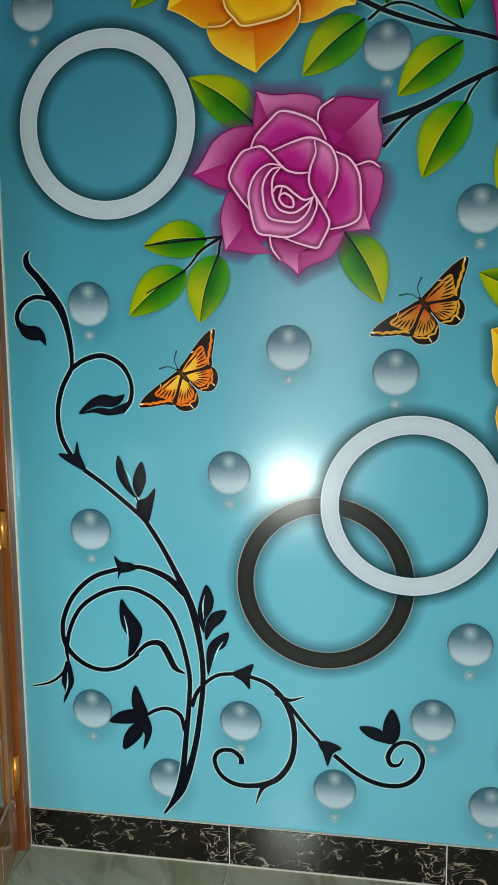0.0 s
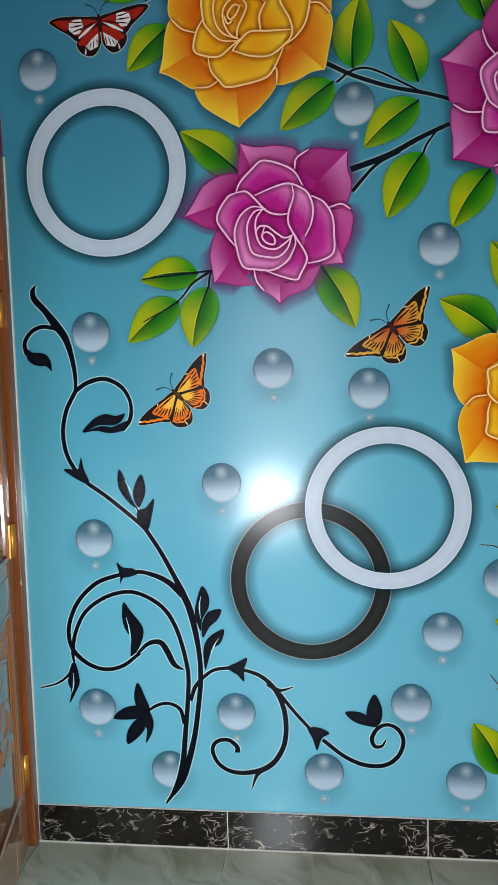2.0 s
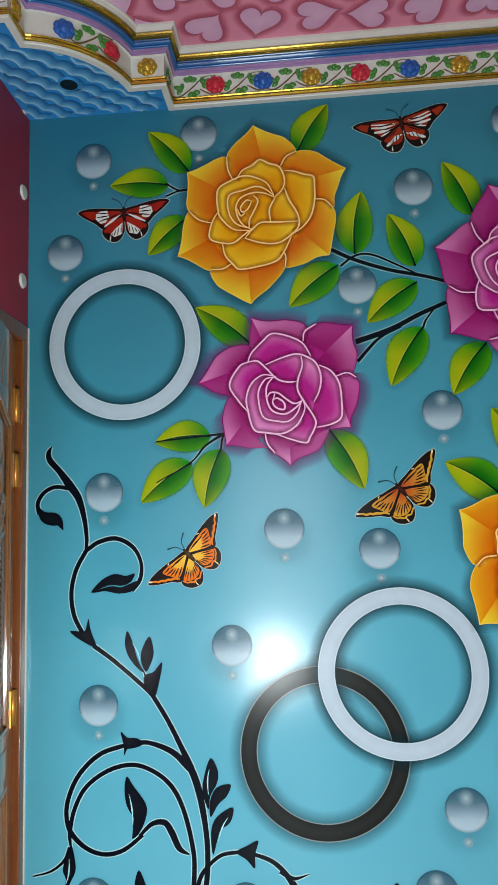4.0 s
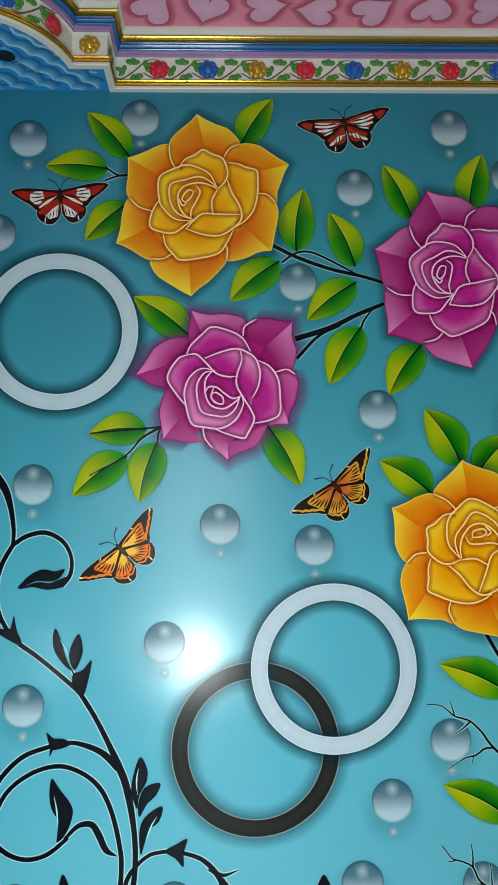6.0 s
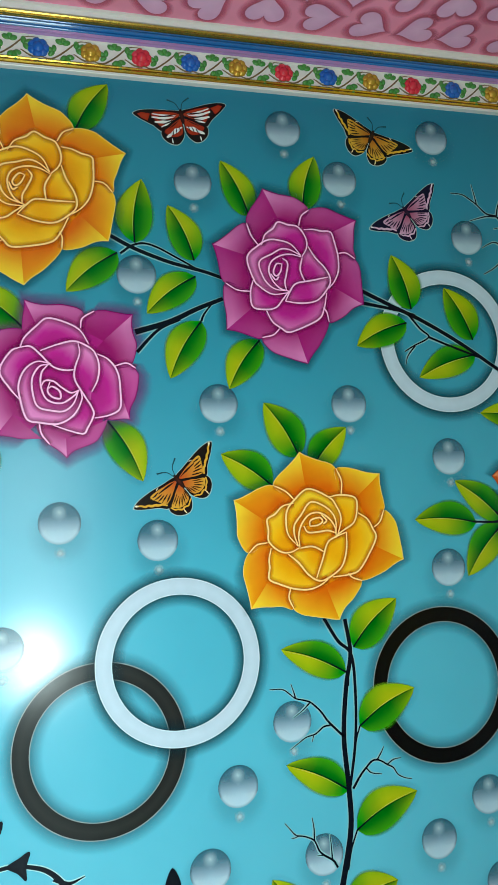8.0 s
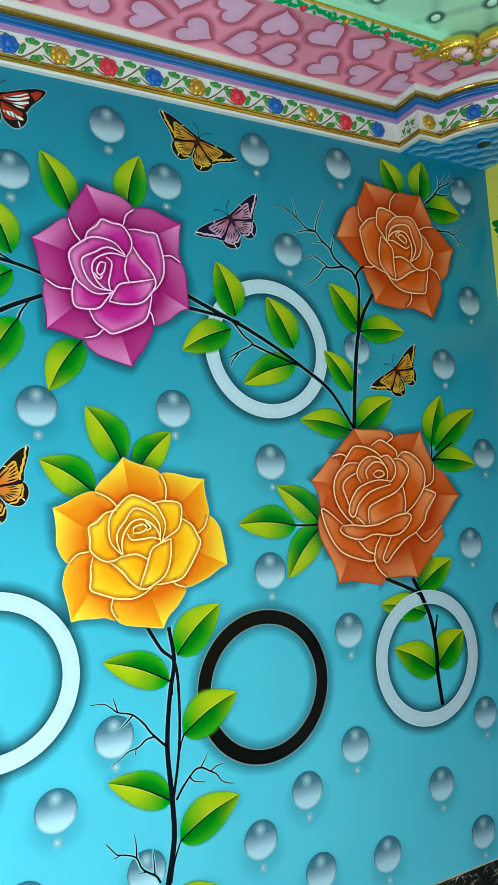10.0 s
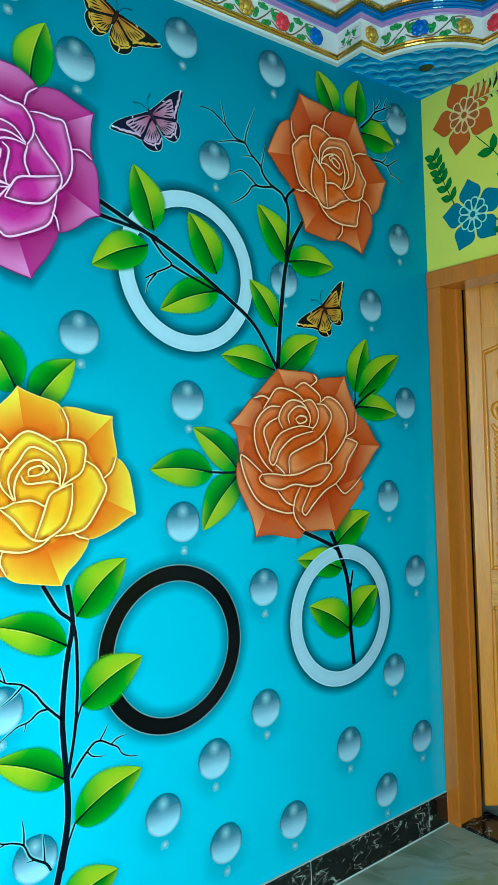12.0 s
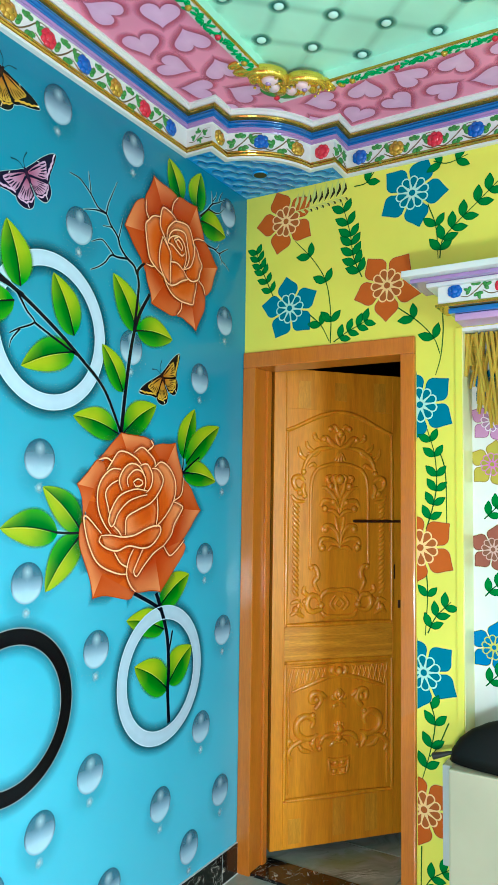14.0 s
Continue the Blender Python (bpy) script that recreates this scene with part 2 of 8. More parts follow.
    col = mix(m, veins, col, (0.085, 0.085, 0.055))
    bundle = ramp(m, spot(0.37, -0.45, 0.44, 0.15, wob), [(0.6, (0.8, 0.8, 0.8)), (1.0, (0, 0, 0))])
    scratch = mapped(mapped(swirl.outputs["Vector"], 38), 0.0, (3.0, 17.0, 1))
    col = mix(m, mix(m, 1.0, ridge(cloud(1.6, 4.0, 0.4, scratch).outputs["Fac"], 0.05), bundle.outputs["Color"], "MULTIPLY"), col, (0.08, 0.08, 0.05))
    col = mix(m, mix(m, 1.0, ridge(cloud(2.1, 3.0, 0.4, scratch).outputs["Fac"], 0.05), bundle.outputs["Color"], "MULTIPLY"), col, (0.56, 0.57, 0.50))
    l.new(col, b.inputs["Base Color"])
    rough_from(m, cloud(9.0, 3.0, 0.0, turn).outputs["Fac"], 0.13, 0.22)
    return m


FLOOR_STONE = floor_stone()
BLACK_STONE = marble("black_gold_marble", [(0.3, (0.004, 0.004, 0.004)), (0.7, (0.012, 0.010, 0.008))], 6.0, ((0.56, 0.50, 0.40), 0.0075), 19.0, 0.14)
GROUT = plain_paint("pale_grout", (0.55, 0.55, 0.52), 0.8)
GOLD = material("gold_leaf_paint", (0.62, 0.40, 0.05), 0.17, 0.85)
GOLD_DULL = material("old_gold_paint", (0.52, 0.36, 0.06), 0.18, 0.8)
CORNICE_WHITE = plain_paint("cornice_white", (0.70, 0.69, 0.66), 0.35, 0.05)
PURPLE = plain_paint("violet_enamel", (0.34, 0.21, 0.45), 0.16, 0.1, 0.5)
BLUE = plain_paint("royal_blue_enamel", (0.032, 0.145, 0.43), 0.10, 0.1, 0.8)
BRASS = material("copper_brass", (0.80, 0.33, 0.07), 0.36, 0.75)


def structure(name, bm, mat, label, category):
    return tagged(part(name, bm, mat), label, category, kind="structure")


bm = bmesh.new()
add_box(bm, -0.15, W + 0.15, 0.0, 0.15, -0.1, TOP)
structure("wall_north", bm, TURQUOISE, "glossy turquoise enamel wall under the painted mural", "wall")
bm = bmesh.new()
add_box(bm, -0.15, 0.0, -D, -0.97, -0.1, TOP)
add_box(bm, -0.15, 0.0, -0.97, 0.0, 2.105, TOP)
structure("wall_west", bm, MAROON, "maroon painted wall above the carved door", "wall")
bm = bmesh.new()
add_box(bm, W, W + 0.15, -DOOR_S, 0.0, DOOR_TOP, TOP)
add_box(bm, W, W + 0.15, -OPEN_S0, -DOOR_S, -0.1, TOP)
add_box(bm, W, W + 0.15, -OPEN_S1, -OPEN_S0, OPEN_Z1, TOP)
add_box(bm, W, W + 0.15, -OPEN_S1, -OPEN_S0, -0.1, OPEN_Z0)
add_box(bm, W, W + 0.15, -D, -OPEN_S1, -0.1, TOP)
structure("wall_east", bm, YELLOW_WALL, "lemon yellow wall painted with flowers round the door", "wall")
# unseen wall, with a gap made in it for the added fill lamp
bm = bmesh.new()
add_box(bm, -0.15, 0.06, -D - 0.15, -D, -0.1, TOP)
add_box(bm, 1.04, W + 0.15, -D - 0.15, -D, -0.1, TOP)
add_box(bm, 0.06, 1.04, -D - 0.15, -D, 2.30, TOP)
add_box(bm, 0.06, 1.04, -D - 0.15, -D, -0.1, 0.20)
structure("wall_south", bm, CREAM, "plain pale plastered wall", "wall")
# framed opening behind the camera, unseen, added to hold the fill lamp
window = tagged(empty("window_1"), "unseen opening with a brown frame, added round the fill lamp", "window", kind="structure")
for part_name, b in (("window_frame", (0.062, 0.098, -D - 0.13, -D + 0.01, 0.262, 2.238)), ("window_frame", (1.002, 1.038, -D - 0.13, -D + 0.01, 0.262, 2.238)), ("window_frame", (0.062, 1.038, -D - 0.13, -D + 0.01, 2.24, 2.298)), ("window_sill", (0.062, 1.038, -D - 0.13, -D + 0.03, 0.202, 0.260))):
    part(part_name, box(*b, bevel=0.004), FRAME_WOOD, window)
# the room behind the open door, its dimness put into the plaster's colour, and what closes the other doorway
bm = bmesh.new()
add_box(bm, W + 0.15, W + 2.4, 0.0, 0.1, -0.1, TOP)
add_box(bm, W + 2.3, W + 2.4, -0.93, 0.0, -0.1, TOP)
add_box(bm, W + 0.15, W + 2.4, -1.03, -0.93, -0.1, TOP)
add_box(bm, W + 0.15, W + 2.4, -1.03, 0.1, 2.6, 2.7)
structure("wall_inner_room", bm, DARK, "plaster of the room behind the door, its shade put into a near-black colour", "wall")
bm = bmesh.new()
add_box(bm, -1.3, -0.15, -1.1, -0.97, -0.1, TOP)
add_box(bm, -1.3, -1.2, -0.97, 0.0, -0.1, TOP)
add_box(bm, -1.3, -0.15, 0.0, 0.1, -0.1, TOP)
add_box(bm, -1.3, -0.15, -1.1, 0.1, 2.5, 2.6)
structure("wall_side_room", bm, DARK, "plaster behind the ajar door, its shade put into a near-black colour", "wall")
bm = bmesh.new()
add_box(bm, -1.5, W + 3.0, -D - 0.2, 0.3, -0.14, -0.006)
floor = structure("floor", bm, GROUT, "grey green marble tile floor with thin joints", "floor")

# ---- ceiling: pink border panel, raised mint field ----
F = 0.395                                                 # breadth of the border round the mint field
bm = bmesh.new()
add_box(bm, -0.1, W + 0.1, -F, 0.1, PANEL, PANEL + 0.12)
add_box(bm, -0.1, W + 0.1, -D - 0.1, -D + F, PANEL, PANEL + 0.12)
add_box(bm, -0.1, F, -D + F, -F, PANEL, PANEL + 0.12)
add_box(bm, W - F, W + 0.1, -D + F, -F, PANEL, PANEL + 0.12)
structure("ceiling", bm, PINK, "pink ceiling border painted with lilac hearts", "ceiling")
bm = bmesh.new()
add_box(bm, F, W - F, -D + F, -F, PANEL + 0.030, PANEL + 0.11)
structure("ceiling_field", bm, MINT, "pale mint ceiling field painted like tufted cloth", "ceiling")


# ---- cornice, swept round the room with a scalloped bracket in each corner ----
def corner_plan():
    """From one wall to the next across a corner: distances from the corner along both walls."""
    p, q, r = 0.455, 0.115, 0.355
    a, b = Vector((r, q)), Vector((q, r))
    pts = [(p, 0.0), (p, q)]
    chord, mid = (b - a).length, (a + b) / 2
    rise = 0.052
    rad = (chord * chord / 4 + rise * rise) / (2 * rise)
    out = Vector((1, 1)).normalized()
    centre = mid + out * (rise - rad)
    a0 = math.atan2(a.y - centre.y, a.x - centre.x)
    a1 = math.atan2(b.y - centre.y, b.x - centre.x)
    for k in range(13):
        t = a0 + (a1 - a0) * k / 12
        pts.append((centre.x + rad * math.cos(t), centre.y + rad * math.sin(t)))
    return pts + [(q, p), (0.0, p)]


CORNER = corner_plan()
NE = [(W - a, -b) for a, b in CORNER]
SE = [(W - b, -D + a) for a, b in CORNER]
SW = [(a, -D + b) for a, b in CORNER]
NW = [(b, -a) for a, b in CORNER]
PLAN = NE + SE + SW + NW


def offset_plan(plan, d):
    out, n = [], len(plan)
    for i in range(n):
        p0, p1, p2 = (Vector(plan[k % n]) for k in (i - 1, i, i + 1))
        t0, t1 = (p1 - p0).normalized(), (p2 - p1).normalized()
        n0, n1 = Vector((t0.y, -t0.x)), Vector((t1.y, -t1.x))
        out.append(p1 + (n0 + n1) / max(0.3, 1 + n0.dot(n1)) * d)
    return out


def sweep(name, profile, mat, parent, plan=PLAN, label=""):
    bm = bmesh.new()
    rows = []
    for d, z in profile:
        rows.append([bm.verts.new((p.x, p.y, z)) for p in offset_plan(plan, d)])
    for a, b in zip(rows, rows[1:]):
        for i in range(len(a)):
            j = (i + 1) % len(a)
            bm.faces.new((a[i], a[j], b[j], b[i]))
    return part(name, bm, mat, parent, label)


def bead(d, z0, z1, bulge, n=6):
    return [(d + bulge * math.sin(math.pi * k / n), z0 + (z1 - z0) * (0.5 - 0.5 * math.cos(math.pi * k / n))) for k in range(n + 1)]


cornice = tagged(empty("cornice_trim"), "moulded cornice in white, gold, violet and blue with painted roses", "cornice", kind="structure")
sweep("lower_fillet", [(0.0, 2.785), (0.018, 2.785), (0.020, 2.787), (0.020, 2.793), (0.012, 2.794)], CORNICE_WHITE, cornice)
sweep("gold_bead", bead(0.006, 2.793, 2.807, 0.018) + bead(0.004, 2.807, 2.820, 0.014), GOLD, cornice, PLAN, "gold painted bead")
sweep("flower_band", [(0.012, 2.818), (0.013, 2.884), (0.020, 2.886)], CORNICE_WHITE, cornice, PLAN, "white band behind the relief roses")
sweep("violet_fillet", [(0.020, 2.886), (0.022, 2.892), (0.027, 2.893), (0.028, 2.901)], PURPLE, cornice, PLAN, "violet fillet")
sweep("blue_roll", bead(0.024, 2.901, 2.909, 0.008) + bead(0.023, 2.909, 2.922, 0.014) + bead(0.024, 2.922, 2.931, 0.008), BLUE, cornice, PLAN, "glossy royal blue roll")
sweep("upper_gold_bead", [(0.026, 2.930)] + bead(0.030, 2.931, 2.945, 0.016), GOLD_DULL, cornice, PLAN, "gold painted bead")
sweep("upper_fillet", [(0.032, 2.944), (0.044, 2.946), (0.047, 2.956), (0.053, 2.959), (0.053, 2.966)], CORNICE_WHITE, cornice)
INNER = [(W - F + 0.002, -F + 0.002), (W - F + 0.002, -D + F), (F, -D + F), (F, -F + 0.002)]
field_trim = tagged(empty("field_trim"), "gold edged band of green leaves and red berries round the mint field", "ceiling trim", kind="structure")
sweep("gold_edge", bead(-0.045, PANEL + 0.001, PANEL - 0.005, 0.006) , GOLD, field_trim, INNER)
sweep("leaf_band", [(-0.042, PANEL - 0.002), (-0.036, PANEL - 0.012), (-0.008, PANEL - 0.012), (-0.004, PANEL - 0.002)], CORNICE_WHITE, field_trim, INNER)
sweep("inner_gold_edge", [(-0.006, PANEL - 0.009), (0.000, PANEL - 0.013), (0.005, PANEL - 0.009), (0.006, PANEL - 0.004)], GOLD, field_trim, INNER)
sweep("field_reveal", [(0.004, PANEL - 0.004), (0.004, PANEL + 0.031)], MINT, field_trim, INNER)

# cloud-painted soffits in the corners
SKY_BLUE = plain_paint("cloud_blue_enamel", (0.045, 0.27, 0.66), 0.30, 0.12)
HOLE = material("lamp_socket_black", (0.006, 0.006, 0.008), 0.3)
for k, (plan, hx, hy) in enumerate(((NE, W - 0.19, -0.175), (NW, 0.19, -0.175), (SE, W - 0.19, -D + 0.175), (SW, 0.19, -D + 0.175))):
    cx, cy = (W if hx > 1 else 0.0), (0.0 if hy > -1 else -D)
    bm = bmesh.new()
    low = [bm.verts.new((cx, cy, SOFFIT))] + [bm.verts.new((x, y, SOFFIT)) for x, y in plan]
    high = [bm.verts.new((v.co.x, v.co.y, SOFFIT + 0.02)) for v in low]
    bm.faces.new(low)
    bm.faces.new(list(reversed(high)))
    for i in range(len(low)):
        j = (i + 1) % len(low)
        bm.faces.new((low[i], high[i], high[j], low[j]))
    soffit = structure("corner_soffit", bm, SKY_BLUE, "blue corner soffit painted with rows of clouds", "soffit")
    bm = bmesh.new()
    bmesh.ops.create_cone(bm, cap_ends=True, segments=28, radius1=0.026, radius2=0.026, depth=0.004, matrix=Matrix.Translation((hx, hy, SOFFIT - 0.003)))
    part("lamp_socket", bm, HOLE, soffit, "round black lamp hole")
    bm = bmesh.new()
    ring_v = [[bm.verts.new((hx + r * math.cos(a), hy + r * math.sin(a), z)) for a in (i * math.tau / 28 for i in range(28))] for r, z in ((0.026, SOFFIT - 0.006), (0.030, SOFFIT - 0.006), (0.032, SOFFIT - 0.001))]
    for a, b in zip(ring_v, ring_v[1:]):
        for i in range(28):
            bm.faces.new((a[i - 1], a[i], b[i], b[i - 1]))
    part("socket_rim", bm, SKY_BLUE, soffit)


# ---- doors ----
def door_frame(name, boxes, mat, label):
    thing = tagged(empty(name), label, "door frame", kind="structure")
    for part_name, b in boxes:
        part(part_name, box(*b, bevel=0.004), mat, thing)
    return thing


door_frame("door_frame_1", (
    ("jamb", (W - 0.014, W + 0.130, -0.062, -0.002, 0.0, 2.05)),
    ("jamb", (W - 0.014, W + 0.130, -DOOR_S + 0.001, -0.690, 0.0, 2.05)),
    ("lintel", (W - 0.014, W + 0.130, -DOOR_S + 0.001, -0.002, 2.05, DOOR_TOP)),
    ("stop", (W + 0.075, W + 0.110, -0.074, -0.062, 0.0, 2.05)),
    ("stop", (W + 0.075, W + 0.110, -0.690, -0.678, 0.0, 2.05)),
), FRAME_WOOD, "orange brown polished wooden door frame")
door_frame("door_frame_2", (
    ("jamb", (-0.152, 0.004, -0.038, -0.006, 0.0, 2.055)),
    ("jamb", (-0.152, 0.004, -0.968, -0.918, 0.0, 2.055)),
    ("lintel", (-0.152, 0.004, -0.968, -0.006, 2.055, 2.103)),
), LEFT_FRAME, "dark reddish brown polished door frame in the corner")


def relief(put, pts, r, n=6, steps=6, bold=1.0):
    """A half-round carved line on a panel; put(x, z, out) gives the place."""
    line = spline([(x, z, 0) for x, z in pts], steps)
    bm = bmesh.new()
    rows = []
    for i, p in enumerate(line):
        d = (line[min(i + 1, len(line) - 1)] - line[max(i - 1, 0)]).normalized()
        q = Vector((-d.y, d.x, 0))
        t = i / (len(line) - 1)
        rr = r * (0.45 + 0.55 * math.sin(math.pi * min(1, 0.12 + 0.8 * t)))
        rows.append([bm.verts.new(put(*(p + q * rr * math.cos(math.pi * k / n)).xy, rr * 0.95 * bold * math.sin(math.pi * k / n))) for k in range(n + 1)])
    for a, b in zip(rows, rows[1:]):
        for k in range(n):
            bm.faces.new((a[k], a[k + 1], b[k + 1], b[k]))
    return bm


def knob(put, x, z, r, out=0.6):
    bm = bmesh.new()
    bmesh.ops.create_uvsphere(bm, u_segments=10, v_segments=6, radius=1.0)
    for v in bm.verts:
        v.co = put(x + v.co.x * r, z + v.co.z * r, max(-0.002, v.co.y * r * out))
    return bm


def carved_door(name, hinge, turn, width, z0, z1, side, label, timber, veneer, rail, bold):
    """A panelled door leaf on its hinge edge; side says on which face the carving shows."""
    door = tagged(empty(name), label, "door", kind="structure")
    door.matrix_world = pose(hinge[0], hinge[1], 0, 0, 0, turn)
    t = 0.034
    h = z1 - z0

    def put(x, z, out):
        return Vector((x, (-t / 2 - out) * side, z0 + z))
    # frame of stiles and rails round two sunk panels
    k = width / 0.615
    st = 0.055 * k
    rails = ((0.0, 0.19), (0.77, 0.915), (h - 0.175, h))

    def slab(x0, x1, za, zb, thick, nm):
        return part(nm, box(x0, x1, -thick / 2, thick / 2, z0 + za, z0 + zb, 0.003), timber, door)
    slab(0.0, st, 0.0, h, t, "stile")
    slab(width - st, width, 0.0, h, t, "stile")
    slab(st, width - st, *rails[0], t, "bottom_rail")
    part("lock_rail", box(st, width - st, -t / 2, t / 2, z0 + rails[1][0], z0 + rails[1][1], 0.003), rail, door)
    slab(st, width - st, *rails[2], t, "top_rail")
    slab(st - 0.005, width - st + 0.005, rails[0][1] - 0.005, rails[1][0] + 0.005, t * 0.55, "lower_panel")
    slab(st - 0.005, width - st + 0.005, rails[1][1] - 0.005, rails[2][0] + 0.005, t * 0.55, "upper_panel")
    # veneer strips let into the rails
    for dx, za, zb in ((-0.17, h - 0.17, h - 0.05), (0.0, h - 0.13, h - 0.05), (0.19, h - 0.17, h - 0.04), (0.0, 0.03, 0.185), (-0.20, 0.02, 0.12), (0.15, 0.03, 0.185)):
        part("inlay", box(width / 2 + dx * k - 0.030, width / 2 + dx * k + 0.030, *sorted((side * -(t / 2 + 0.0012), 0.0)), z0 + za, z0 + zb), veneer, door)
    part("inlay", box(st + 0.02, width - st - 0.02, *sorted((side * -(t / 2 + 0.002), 0.0)), z0 + 0.805, z0 + 0.875, 0.001), rail, door)

    def sunk(x, z, out):
        return Vector((x, (-t * 0.275 - out) * side, z0 + z))
    w0, w1, m = st, width - st, width / 2
    a, b = rails[1][1], rails[2][0]
    # arched head filling the top of the upper panel
    bm = bmesh.new()
    arch = [(w0 + (w1 - w0) * i / 24, b - 0.095 + 0.088 * max(0.0, math.sin(math.pi * i / 24)) ** 1.3) for i in range(25)]
    top = [bm.verts.new(put(x, b, 0.0)) for x, z in arch]
    low = [bm.verts.new(put(x, z, 0.0)) for x, z in arch]
    back = [bm.verts.new(sunk(x, z - 0.012, 0.0)) for x, z in arch]
    for i in range(24):
        bm.faces.new((top[i], top[i + 1], low[i + 1], low[i]))
        bm.faces.new((low[i], low[i + 1], back[i + 1], back[i]))
    part("arch_head", bm, timber, door)
    # mouldings round the panels
    lines = [(put, [(x, z) for x, z in arch[::2]], 0.008)]
    for x in (w0 + 0.004, w1 - 0.004):
        lines.append((put, [(x, a + 0.01), (x, (a + b) / 2), (x, b - 0.10)], 0.008))
        lines.append((put, [(x, rails[0][1] + 0.01), (x, 0.48), (x, rails[1][0] - 0.01)], 0.008))
        s = 1 if x < m else -1
        lines.append((sunk, [(x + s * 0.022, rails[0][1] + 0.03), (x + s * 0.022, 0.48), (x + s * 0.022, rails[1][0] - 0.03)], 0.004))
    for z in (a + 0.006, rails[0][1] + 0.006, rails[1][0] - 0.006):
        lines.append((put, [(w0 + 0.01, z), (m, z), (w1 - 0.01, z)], 0.008))
    # the inner arch
    half = [(0.138, 1.17), (0.136, 1.35), (0.134, 1.52), (0.112, 1.585), (0.06, 1.612)]
    loop = [(m - x * k, z) for x, z in half] + [(m, 1.618)] + [(m + x * k, z) for x, z in reversed(half)]
    lines.append((sunk, loop, 0.007))
